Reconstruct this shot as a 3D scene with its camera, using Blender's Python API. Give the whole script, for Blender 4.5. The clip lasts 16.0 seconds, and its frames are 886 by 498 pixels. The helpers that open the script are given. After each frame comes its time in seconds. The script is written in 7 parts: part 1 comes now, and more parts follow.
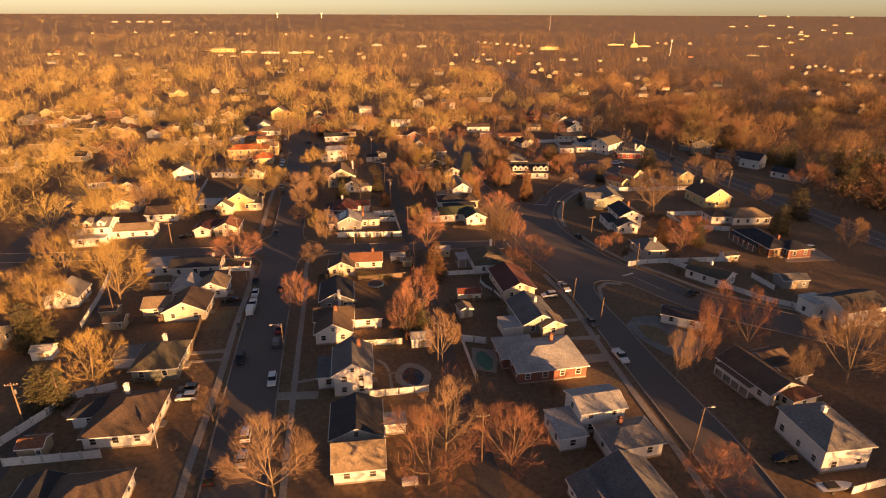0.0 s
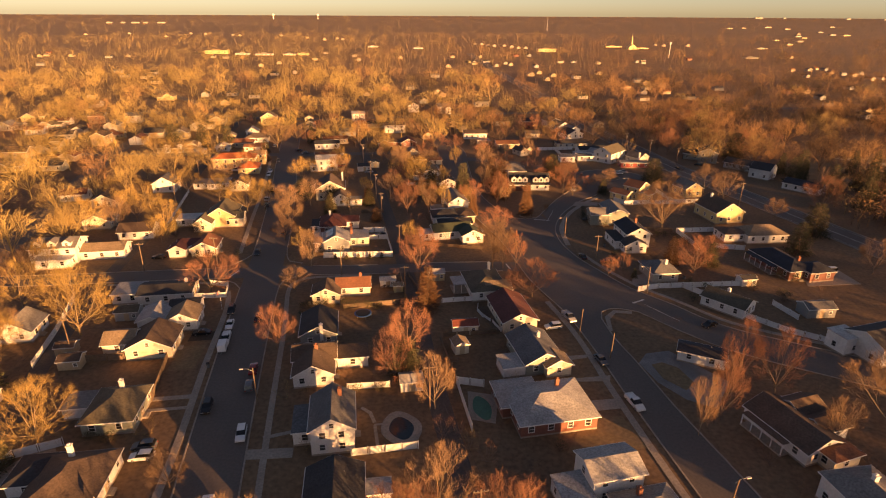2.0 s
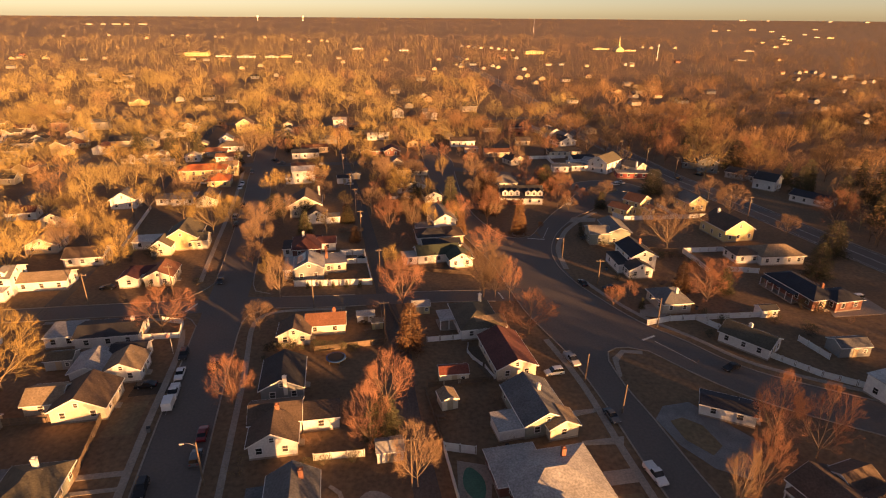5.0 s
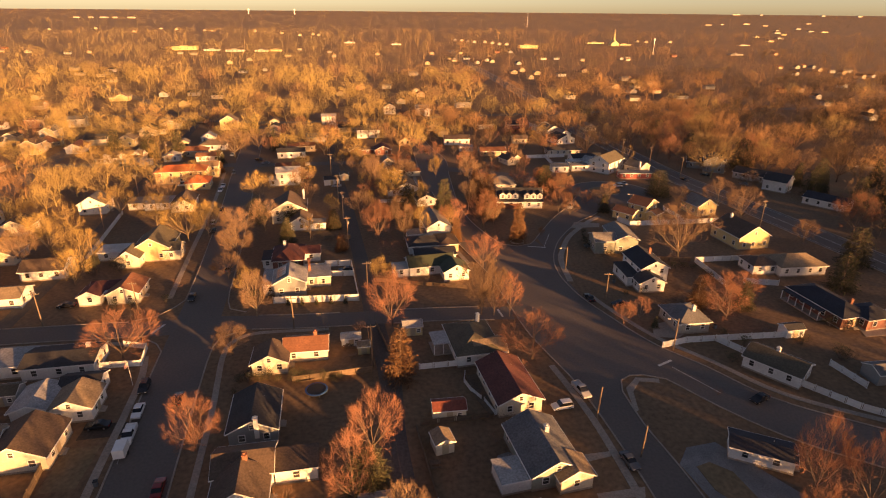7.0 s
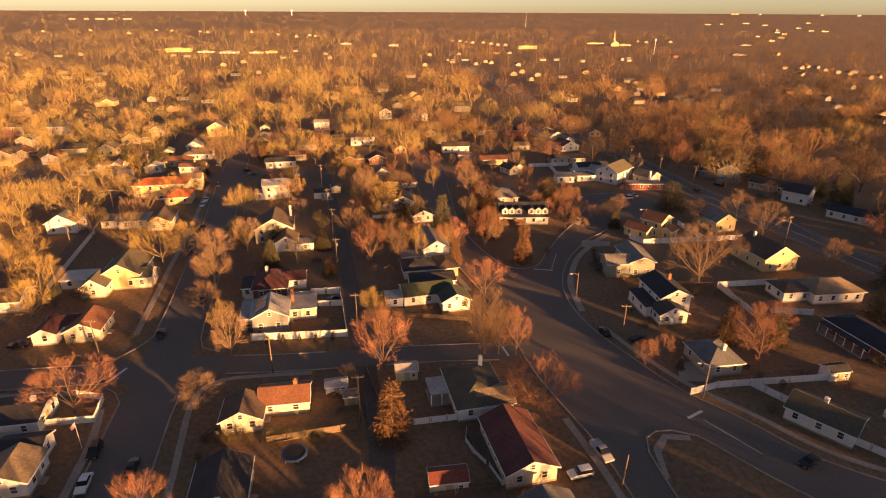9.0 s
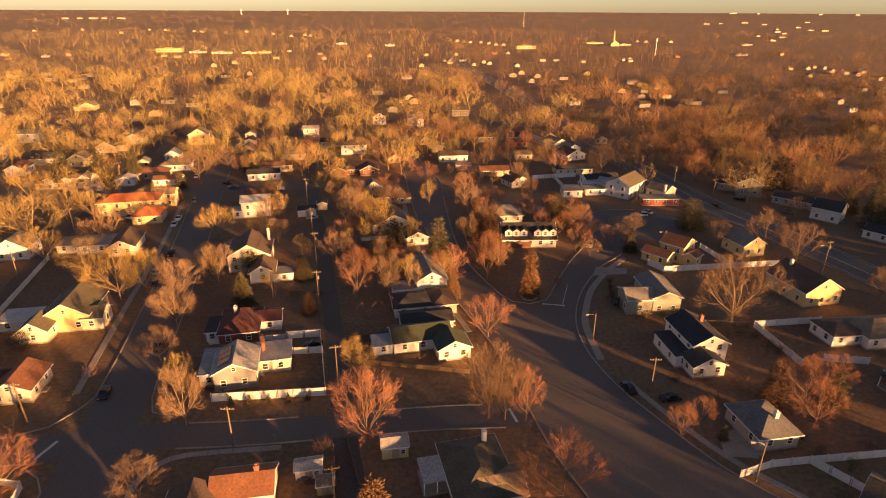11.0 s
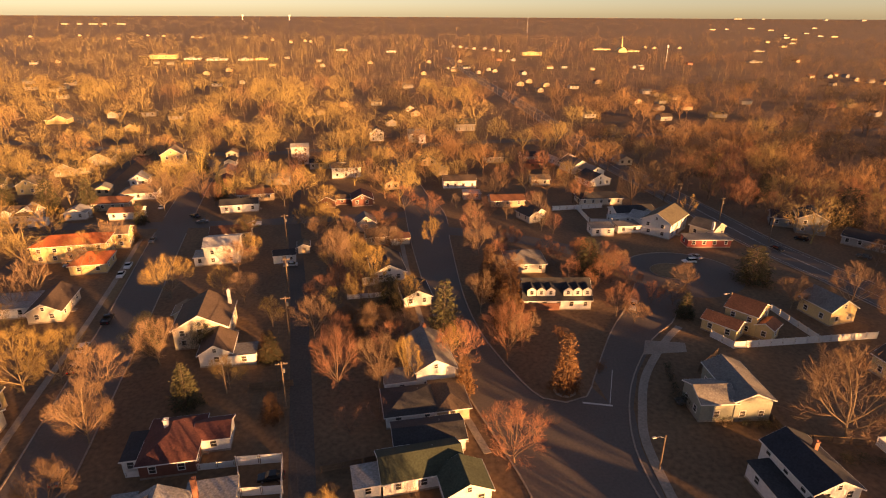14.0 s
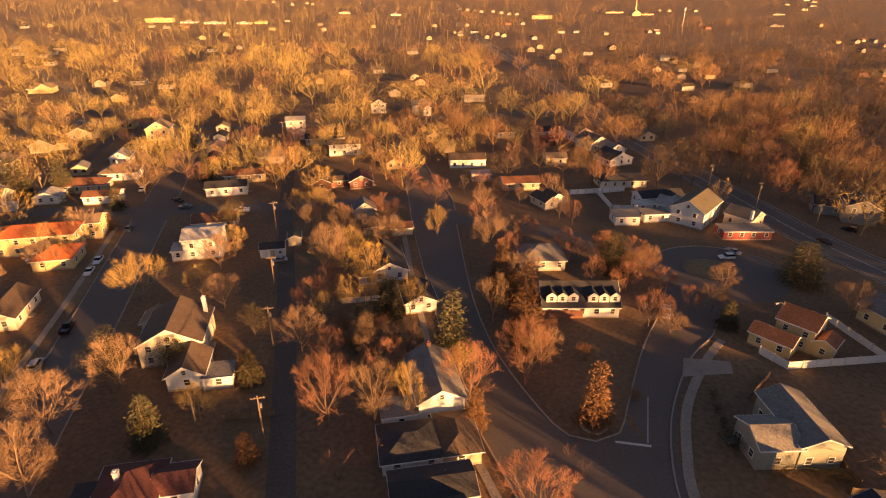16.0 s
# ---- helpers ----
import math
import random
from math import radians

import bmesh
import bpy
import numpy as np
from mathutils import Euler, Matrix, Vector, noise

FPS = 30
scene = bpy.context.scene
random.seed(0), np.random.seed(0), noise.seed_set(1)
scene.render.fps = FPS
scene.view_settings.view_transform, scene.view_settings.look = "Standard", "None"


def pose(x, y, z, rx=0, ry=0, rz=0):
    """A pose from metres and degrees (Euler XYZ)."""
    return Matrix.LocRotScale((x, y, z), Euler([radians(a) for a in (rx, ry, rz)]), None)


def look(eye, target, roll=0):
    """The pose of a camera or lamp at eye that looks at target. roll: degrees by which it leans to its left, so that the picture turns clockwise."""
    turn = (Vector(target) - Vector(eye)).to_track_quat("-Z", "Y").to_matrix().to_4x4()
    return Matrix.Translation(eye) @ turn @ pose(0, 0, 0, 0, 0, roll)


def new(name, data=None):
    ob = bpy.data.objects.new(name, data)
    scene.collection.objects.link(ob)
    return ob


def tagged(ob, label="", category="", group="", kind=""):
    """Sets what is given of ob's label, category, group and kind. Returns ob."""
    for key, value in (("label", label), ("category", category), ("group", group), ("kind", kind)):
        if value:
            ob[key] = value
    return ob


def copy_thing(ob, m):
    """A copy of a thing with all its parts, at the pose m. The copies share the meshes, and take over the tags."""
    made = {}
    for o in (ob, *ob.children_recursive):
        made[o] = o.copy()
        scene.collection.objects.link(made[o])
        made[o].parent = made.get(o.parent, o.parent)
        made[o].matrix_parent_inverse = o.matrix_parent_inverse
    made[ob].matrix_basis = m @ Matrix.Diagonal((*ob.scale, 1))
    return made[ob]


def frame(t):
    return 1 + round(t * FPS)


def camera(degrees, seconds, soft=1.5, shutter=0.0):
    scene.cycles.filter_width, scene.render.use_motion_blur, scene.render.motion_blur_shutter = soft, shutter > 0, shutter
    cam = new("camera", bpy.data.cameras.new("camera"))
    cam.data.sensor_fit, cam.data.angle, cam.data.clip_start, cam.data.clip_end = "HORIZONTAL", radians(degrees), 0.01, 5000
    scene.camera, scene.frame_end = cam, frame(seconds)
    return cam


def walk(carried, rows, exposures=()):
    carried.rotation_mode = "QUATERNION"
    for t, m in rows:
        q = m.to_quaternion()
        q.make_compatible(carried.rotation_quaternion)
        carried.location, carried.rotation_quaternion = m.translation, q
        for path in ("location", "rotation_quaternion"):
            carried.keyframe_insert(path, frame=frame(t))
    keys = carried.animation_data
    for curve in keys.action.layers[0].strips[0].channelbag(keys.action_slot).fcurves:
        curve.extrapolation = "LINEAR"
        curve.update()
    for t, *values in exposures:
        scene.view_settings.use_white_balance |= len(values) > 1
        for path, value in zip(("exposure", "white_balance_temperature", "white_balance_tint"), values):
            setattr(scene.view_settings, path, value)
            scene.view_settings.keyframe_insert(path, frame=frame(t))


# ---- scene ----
cam = camera(75.7, 16.0, 1.1)
PATH = [
    (0, (1.32, 4.291, 70.178), (1.213, 6.135, 69.413), 0.2),
    (0.5, (1.564, 7.848, 71.02), (1.449, 9.69, 70.25), 0.2),
    (1, (1.416, 11.128, 71.09), (1.304, 12.972, 70.324), 0.2),
    (1.5, (1.366, 15.124, 71.077), (1.267, 16.97, 70.314), 0.3),
    (2, (1.311, 19.426, 70.764), (1.214, 21.273, 70.002), 0.3),
    (2.5, (1.347, 23.339, 70.583), (1.25, 25.186, 69.823), 0.3),
    (3, (1.374, 27.008, 70.58), (1.275, 28.857, 69.823), 0.2),
    (3.5, (0.884, 29.853, 70.299), (0.812, 31.705, 69.547), 0.4),
    (4, (0.95, 32.796, 70.588), (0.899, 34.647, 69.832), 0.5),
    (4.5, (1.022, 35.804, 70.533), (0.965, 37.655, 69.778), 0.4),
    (7, (0.578, 53.711, 69.209), (0.546, 55.556, 68.436), 0.5),
    (7.5, (0.356, 57.693, 69.432), (0.32, 59.536, 68.655), 0.5),
    (8, (0.434, 61.896, 69.537), (0.411, 63.739, 68.761), 0.5),
    (8.5, (0.406, 66.157, 69.385), (0.394, 68.001, 68.611), 0.5),
    (9, (0.467, 70.489, 69.491), (0.439, 72.334, 68.719), 0.3),
    (11.5, (0.45, 98.773, 69.483), (0.438, 100.617, 68.709), 0.3),
    (12, (0.132, 105.403, 69.215), (0.146, 107.248, 68.443), 0.5),
    (12.5, (0.205, 112.252, 69.325), (0.231, 114.096, 68.551), 0.4),
    (13, (-0.423, 118.949, 69.12), (-0.434, 120.795, 68.352), 0.3),
    (13.5, (-0.687, 125.364, 69.037), (-0.71, 127.212, 68.273), 0.2),
    (14, (-1.21, 131.175, 69.045), (-1.237, 133.025, 68.287), 0.3),
    (14.5, (-1.505, 136.39, 69.69), (-1.544, 138.24, 68.93), 0.2),
    (15, (-1.778, 141.199, 69.147), (-1.82, 143.054, 68.401), 0.3),
    (15.5, (-1.98, 146.281, 68.902), (-2.017, 148.131, 68.145), 0.3),
    (16, (-1.96, 151.123, 68.326), (-2.004, 152.927, 67.464), 0.3),
]
EXPOSURE = 1.2
SKY = 0.075
SUN = 8.0
walk(cam, [(t, look(e, g, r)) for t, e, g, r in PATH], [(0.0, EXPOSURE - 0.06, 7650, 33), (8.0, EXPOSURE + 0.06, 7650, 33), (15.0, EXPOSURE + 0.04, 7650, 33), (16.0, EXPOSURE + 0.13, 7650, 33)])

# ---- world and sun: low evening sun behind the camera, to its right ----
SUN_AZ = math.atan2(0.75, -0.66)      # from +y towards +x
SUN_EL = radians(5.0)
world = bpy.data.worlds.new("evening_sky")
scene.world = world
world.use_nodes = True
sky = world.node_tree.nodes.new("ShaderNodeTexSky")
sky.sky_type = "NISHITA"
sky.sun_disc = False
sky.sun_elevation = SUN_EL
sky.sun_rotation = SUN_AZ
sky.air_density = 0.55
sky.dust_density = 0.45
sky.ozone_density = 0.6
bg = world.node_tree.nodes["Background"]
world.node_tree.links.new(sky.outputs[0], bg.inputs[0])
bg.inputs[1].default_value = SKY
sun = new("sun", bpy.data.lights.new("sun", "SUN"))
sun.data.energy = SUN
sun.data.angle = radians(0.6)
sun.data.color = (1.0, 0.565, 0.205)
sdir = Vector((math.sin(SUN_AZ) * math.cos(SUN_EL), math.cos(SUN_AZ) * math.cos(SUN_EL), math.sin(SUN_EL)))
sun.matrix_world = look(sdir * 100, (0, 0, 0))


# ---- materials ----
def material(name, colour, rough=0.8, var=0.3, fine=6.0, coarse=0.25, bump=0.0, tint=None, rnd=0.0, metal=0.0, world_space=False):
    """A surface with two scales of variation, bump, and a change from object to object."""
    m = bpy.data.materials.new(name)
    m.use_nodes = True
    nt = m.node_tree
    n, l = nt.nodes, nt.links
    b = n["Principled BSDF"]
    b.inputs["Roughness"].default_value = rough
    b.inputs["Metallic"].default_value = metal
    co = n.new("ShaderNodeTexCoord")
    if world_space:
        src = n.new("ShaderNodeNewGeometry").outputs["Position"]
    else:
        src = co.outputs["Object"]
    nz1, nz2 = n.new("ShaderNodeTexNoise"), n.new("ShaderNodeTexNoise")
    nz1.inputs["Scale"].default_value, nz1.inputs["Detail"].default_value = fine, 6.0
    nz2.inputs["Scale"].default_value, nz2.inputs["Detail"].default_value = coarse, 4.0
    l.new(src, nz1.inputs["Vector"])
    l.new(src, nz2.inputs["Vector"])
    mix = n.new("ShaderNodeMix")
    mix.data_type = "RGBA"
    c2 = tint if tint else tuple(c * (1 - var) for c in colour)
    mix.inputs[6].default_value = (*colour, 1)
    mix.inputs[7].default_value = (*c2, 1)
    add = n.new("ShaderNodeMath")
    add.operation = "MULTIPLY_ADD"
    l.new(nz2.outputs[0], add.inputs[0])
    add.inputs[1].default_value = 2.2
    add.inputs[2].default_value = -0.6
    l.new(add.outputs[0], mix.inputs[0])
    mul = n.new("ShaderNodeMix")
    mul.data_type, mul.blend_type = "RGBA", "MULTIPLY"
    mul.inputs[0].default_value = 1.0
    ramp = n.new("ShaderNodeMapRange")
    ramp.inputs[1].default_value, ramp.inputs[2].default_value = 0.3, 0.7
    ramp.inputs[3].default_value, ramp.inputs[4].default_value = 1 - var, 1 + var * 0.6
    l.new(nz1.outputs[0], ramp.inputs[0])
    val = ramp.outputs[0]
    if rnd:
        info = n.new("ShaderNodeObjectInfo")
        r2 = n.new("ShaderNodeMapRange")
        r2.inputs[3].default_value, r2.inputs[4].default_value = 1 - rnd, 1 + rnd
        l.new(info.outputs["Random"], r2.inputs[0])
        mm = n.new("ShaderNodeMath")
        mm.operation = "MULTIPLY"
        l.new(val, mm.inputs[0])
        l.new(r2.outputs[0], mm.inputs[1])
        val = mm.outputs[0]
    comb = n.new("ShaderNodeCombineColor")
    for i in range(3):
        l.new(val, comb.inputs[i])
    l.new(mix.outputs[2], mul.inputs[6])
    l.new(comb.outputs[0], mul.inputs[7])
    l.new(mul.outputs[2], b.inputs["Base Color"])
    if bump:
        bp = n.new("ShaderNodeBump")
        bp.inputs["Strength"].default_value = bump
        bp.inputs["Distance"].default_value = 0.05
        l.new(nz1.outputs[0], bp.inputs["Height"])
        l.new(bp.outputs[0], b.inputs["Normal"])
    return m


GROUND = material("winter_ground", (0.24, 0.142, 0.074), 0.95, 0.34, 1.1, 0.06, 0.35, tint=(0.15, 0.094, 0.054), world_space=True)
LAWN = material("dry_lawn", (0.28, 0.18, 0.095), 0.95, 0.3, 1.4, 0.1, 0.3, tint=(0.17, 0.125, 0.065), world_space=True)
DIRT = material("bare_soil", (0.085, 0.06, 0.042), 0.95, 0.4, 2.0, 0.15, 0.5, world_space=True)
ASPHALT = material("asphalt", (0.15, 0.122, 0.104), 0.85, 0.16, 2.0, 0.06, 0.15, tint=(0.118, 0.098, 0.085), world_space=True)
ASPHALT_OLD = material("worn_asphalt", (0.118, 0.097, 0.082), 0.9, 0.3, 2.0, 0.1, 0.3, world_space=True)
CONCRETE = material("concrete", (0.38, 0.315, 0.255), 0.9, 0.25, 2.5, 0.2, 0.2, world_space=True)
GRAVEL = material("gravel", (0.27, 0.255, 0.245), 0.95, 0.4, 5.0, 0.3, 0.6, world_space=True)
PAINT_LINE = material("road_paint", (0.7, 0.68, 0.62), 0.7, 0.25, 6.0, 1.0)
SHINGLE = {}
for key, col in dict(brown=(0.12, 0.082, 0.06), dark=(0.045, 0.045, 0.05), slate=(0.15, 0.15, 0.155), grey=(0.24, 0.225, 0.21),
                     tan=(0.28, 0.21, 0.14), red=(0.22, 0.06, 0.04), maroon=(0.13, 0.045, 0.04), green=(0.055, 0.07, 0.045),
                     olive=(0.115, 0.1, 0.07), rust=(0.26, 0.11, 0.06), orange=(0.5, 0.14, 0.05), navy=(0.03, 0.034, 0.048),
                     white=(0.6, 0.58, 0.55), pale=(0.4, 0.39, 0.38)).items():
    SHINGLE[key] = material("shingles_" + key, col, 0.9, 0.36, 3.0, 0.3, 0.6, rnd=0.08)
SIDING = {}
for key, col in dict(white=(0.74, 0.72, 0.68), cream=(0.68, 0.6, 0.46), yellow=(0.66, 0.52, 0.26), bluegrey=(0.25, 0.255, 0.25),
                     sage=(0.3, 0.31, 0.25), grey=(0.4, 0.39, 0.37), brick=(0.24, 0.09, 0.06), stone=(0.42, 0.38, 0.31),
                     red=(0.3, 0.06, 0.05), darkgrey=(0.12, 0.13, 0.14), tan=(0.45, 0.35, 0.23)).items():
    SIDING[key] = material("siding_" + key, col, 0.65, 0.14, 3.0, 0.4, 0.15, rnd=0.05)
TRIM = material("white_trim", (0.78, 0.76, 0.72), 0.5, 0.1, 4.0, 0.5)
VINYL = material("white_vinyl", (0.76, 0.75, 0.72), 0.45, 0.12, 3.0, 0.3, rnd=0.05)
WOOD = material("weathered_boards", (0.19, 0.13, 0.085), 0.85, 0.35, 3.0, 0.6, 0.4, rnd=0.15)
POLEWOOD = material("pole_wood", (0.2, 0.145, 0.1), 0.85, 0.3, 5.0, 1.0, 0.3)
BRICK = material("chimney_brick", (0.3, 0.13, 0.08), 0.9, 0.3, 8.0, 1.0, 0.4)
METAL = material("galvanised_metal", (0.4, 0.4, 0.4), 0.4, 0.15, 6.0, 1.0, metal=0.8)
GLASS = material("window_glass", (0.075, 0.068, 0.062), 0.1, 0.3, 1.0, 0.3, rnd=0.6)
CARGLASS = material("car_glass", (0.012, 0.013, 0.015), 0.05, 0.1, 1.0, 0.3)
RUBBER = material("rubber", (0.02, 0.02, 0.02), 0.8, 0.2, 8.0, 1.0)
RIM = material("wheel_rim", (0.45, 0.45, 0.46), 0.3, 0.1, 8.0, 1.0, metal=0.9)
LAMPGLASS = material("lamp_lens", (0.6, 0.55, 0.5), 0.15, 0.1, 8.0, 1.0)
TAIL = material("tail_lens", (0.35, 0.02, 0.015), 0.2, 0.1, 8.0, 1.0)
PAINT = {}
for key, col in dict(white=(0.75, 0.74, 0.72), black=(0.02, 0.02, 0.022), grey=(0.12, 0.125, 0.13), silver=(0.38, 0.38, 0.39),
                     red=(0.22, 0.02, 0.02), blue=(0.03, 0.05, 0.12)).items():
    PAINT[key] = material("car_paint_" + key, col, 0.22, 0.06, 2.0, 0.5)
BARK = material("bark", (0.2, 0.14, 0.1), 0.95, 0.35, 3.0, 0.4, 0.5, rnd=0.25)
BARK_PALE = material("pale_bark", (0.33, 0.24, 0.15), 0.9, 0.35, 3.0, 0.4, 0.4, rnd=0.2)
TWIG = material("bare_twigs", (0.27, 0.165, 0.095), 0.95, 0.3, 1.5, 0.2, tint=(0.22, 0.145, 0.085), rnd=0.25)
TWIG_RED = material("reddish_twigs", (0.32, 0.15, 0.088), 0.95, 0.3, 1.5, 0.2, rnd=0.25)
TWIG_PALE = material("ochre_twigs", (0.4, 0.27, 0.09), 0.95, 0.3, 1.5, 0.2, rnd=0.2)
LEAF_DRY = material("dry_leaves", (0.26, 0.12, 0.045), 0.9, 0.35, 1.5, 0.3, rnd=0.2)
NEEDLE = material("needles", (0.085, 0.075, 0.03), 0.9, 0.4, 1.0, 0.3, tint=(0.05, 0.052, 0.024), rnd=0.3)
NEEDLE_BROWN = material("bronzed_needles", (0.2, 0.1, 0.04), 0.9, 0.4, 1.0, 0.3, rnd=0.25)
WATER = material("pool_water", (0.02, 0.03, 0.035), 0.05, 0.2, 2.0, 0.3)
COVER = material("pool_cover", (0.05, 0.17, 0.1), 0.5, 0.25, 3.0, 0.6)
BLUE = material("blue_fabric", (0.03, 0.09, 0.25), 0.6, 0.2, 4.0, 1.0)
BLACK = material("black_mat", (0.02, 0.02, 0.022), 0.7, 0.2, 4.0, 1.0)
SOLAR = material("solar_panel", (0.012, 0.014, 0.025), 0.15, 0.2, 2.0, 0.5)


# ---- building helpers ----
class Geo:
    """Vertices and faces of one mesh."""

    def __init__(self):
        self.v, self.f = [], []

    def add(self, verts, faces):
        k = len(self.v)
        self.v += [tuple(p) for p in verts]
        self.f += [tuple(i + k for i in q) for q in faces]

    def box(self, x0, x1, y0, y1, z0, z1):
        self.add([(x0, y0, z0), (x1, y0, z0), (x1, y1, z0), (x0, y1, z0), (x0, y0, z1), (x1, y0, z1), (x1, y1, z1), (x0, y1, z1)],
                 [(3, 2, 1, 0), (4, 5, 6, 7), (0, 1, 5, 4), (1, 2, 6, 5), (2, 3, 7, 6), (3, 0, 4, 7)])

    def prism(self, prof, a0, a1, axis="y"):
        """A profile of (s, z) pairs, anticlockwise, drawn out along y (s is x) or along x (s is y)."""
        n = len(prof)
        if axis == "y":
            v = [(s, a0, z) for s, z in prof] + [(s, a1, z) for s, z in prof]
        else:
            v = [(a1, s, z) for s, z in prof] + [(a0, s, z) for s, z in prof]
        f = [tuple(range(n)), tuple(range(2 * n - 1, n - 1, -1))]
        f += [((i + 1) % n, i, i + n, (i + 1) % n + n) for i in range(n)]
        self.add(v, f)

    def tube(self, p, q, r0, r1, n=6, cap=True):
        p, q = Vector(p), Vector(q)
        d = (q - p).normalized()
        a = d.orthogonal().normalized()
        b = d.cross(a)
        v = []
        for c, r in ((p, r0), (q, r1)):
            for i in range(n):
                t = 2 * math.pi * i / n
                v.append(c + a * (r * math.cos(t)) + b * (r * math.sin(t)))
        f = [(i, (i + 1) % n, (i + 1) % n + n, i + n) for i in range(n)]
        if cap:
            f += [tuple(range(n - 1, -1, -1)), tuple(range(n, 2 * n))]
        self.add(v, f)

    def mesh(self, name, mat, smooth=False):
        me = bpy.data.meshes.new(name)
        me.from_pydata(self.v, [], self.f)
        me.materials.append(mat)
        if smooth:
            me.polygons.foreach_set("use_smooth", [True] * len(me.polygons))
        me.update()
        return me


def part(name, geo, mat, parent, label="", smooth=False):
    data = geo if isinstance(geo, bpy.types.Mesh) else geo.mesh(name, mat, smooth)
    ob = new(name, data)
    ob.parent = parent
    if label:
        ob["label"] = label
    return ob


def thing(name, x, y, z, ang, label, category, group="", kind=""):
    ob = new(name)
    ob.empty_display_size = 0.2
    ob.matrix_basis = pose(x, y, z, 0, 0, ang)
    return tagged(ob, label, category, group, kind)


def solid(name, geo, mat, label, category, kind="", smooth=False):
    return tagged(new(name, geo.mesh(name, mat, smooth)), label, category, kind=kind)


def offset(pts, d):
    """A polyline moved sideways: d metres to the right of its way."""
    out = []
    for i, p in enumerate(pts):
        a, b = pts[max(i - 1, 0)], pts[min(i + 1, len(pts) - 1)]
        dx, dy = b[0] - a[0], b[1] - a[1]
        n = math.hypot(dx, dy) or 1
        out.append((p[0] + d * dy / n, p[1] - d * dx / n))
    return out


def smooth_line(pts, step=3.0):
    """A rounded polyline through the given points."""
    out = []
    for i in range(len(pts) - 1):
        p0, p1, p2, p3 = pts[max(i - 1, 0)], pts[i], pts[i + 1], pts[min(i + 2, len(pts) - 1)]
        n = max(1, int(math.dist(p1, p2) / step))
        for k in range(n):
            t = k / n
            out.append(tuple(0.5 * (2 * b + (c - a) * t + (2 * a - 5 * b + 4 * c - d) * t * t + (3 * b - a - 3 * c + d) * t ** 3)
                             for a, b, c, d in zip(p0, p1, p2, p3)))
    out.append(tuple(pts[-1]))
    return out


def strip(name, pts, width, z, mat, label, category, thick=0.0, kind="structure"):
    """A band along a polyline, flat or with a raised body."""
    g = Geo()
    a, b = offset(pts, -width / 2), offset(pts, width / 2)
    n = len(pts)
    v = [(x, y, z) for x, y in a] + [(x, y, z) for x, y in b]
    f = [(i, n + i, n + i + 1, i + 1) for i in range(n - 1)]
    if thick:
        v += [(x, y, z - thick) for x, y in a] + [(x, y, z - thick) for x, y in b]
        f += [(i, i + 1, 2 * n + i + 1, 2 * n + i) for i in range(n - 1)]
        f += [(n + i + 1, n + i, 3 * n + i, 3 * n + i + 1) for i in range(n - 1)]
    g.add(v, f)
    return solid(name, g, mat, label, category, kind)


def patch(name, pts, z, mat, label, category, thick=0.0, kind="structure"):
    """A flat piece with the given outline."""
    g = Geo()
    n = len(pts)
    if sum(pts[i][0] * pts[(i + 1) % n][1] - pts[(i + 1) % n][0] * pts[i][1] for i in range(n)) < 0:
        pts = pts[::-1]
    v = [(x, y, z) for x, y in pts]
    f = [tuple(range(n))]
    if thick:
        v += [(x, y, z - thick) for x, y in pts]
        f += [((i + 1) % n, i, n + i, n + (i + 1) % n) for i in range(n)]
    g.add(v, f)
    return solid(name, g, mat, label, category, kind)


# ---- the ground ----
def ground_height(r):
    return 0.0 if r < 1200 else 55.0 * ((r - 1200) / 3600) ** 2


g = Geo()
radii = [0, 60, 150, 300, 500, 800, 1200, 1700, 2300, 3000, 3700, 4300, 4850]
N = 96
g.v = [(0, 80, 0)]
for r in radii[1:]:
    g.v += [(r * math.sin(2 * math.pi * i / N), 80 + r * math.cos(2 * math.pi * i / N), ground_height(r)) for i in range(N)]
g.f = [(0, 1 + (i + 1) % N, 1 + i) for i in range(N)]
for k in range(len(radii) - 2):
    o = 1 + k * N
    g.f += [(o + i, o + (i + 1) % N, o + N + (i + 1) % N, o + N + i) for i in range(N)]
solid("ground", g, GROUND, "dry brown winter grass and soil reaching the horizon", "ground", "structure")

# ---- roads ----
ROAD_A = smooth_line([(-22, 20), (-35.5, 70), (-42, 95), (-49.6, 126), (-57.5, 160), (-66.4, 200), (-80.5, 254), (-93.5, 300), (-105, 343), (-113, 375), (-121, 418)])
CROSS_W = smooth_line([(-150, 156), (-120, 160), (-96, 164), (-82, 166.3), (-66, 168.5), (-50, 171)])
CROSS_E = smooth_line([(-58, 171), (-36, 172.6), (-20, 174.8), (0, 177.5), (16, 178.5)])
CROSS_N = smooth_line([(-210, 312), (-136, 316.5), (-92, 320), (-73, 322.5), (-54, 326), (-30, 331), (-12, 335)])
ALLEY = smooth_line([(14, 40), (5.8, 72), (-8, 128), (-11.6, 150), (-17.5, 172), (-23.8, 198), (-38.5, 255), (-48.5, 291), (-60, 333), (-71, 379), (-84, 427)])
ALLEY_W = smooth_line([(-70, 45), (-79, 82), (-91, 120), (-97.5, 141), (-103, 162), (-112, 208), (-119, 235), (-126, 262), (-138, 312), (-150, 360), (-165, 420)])
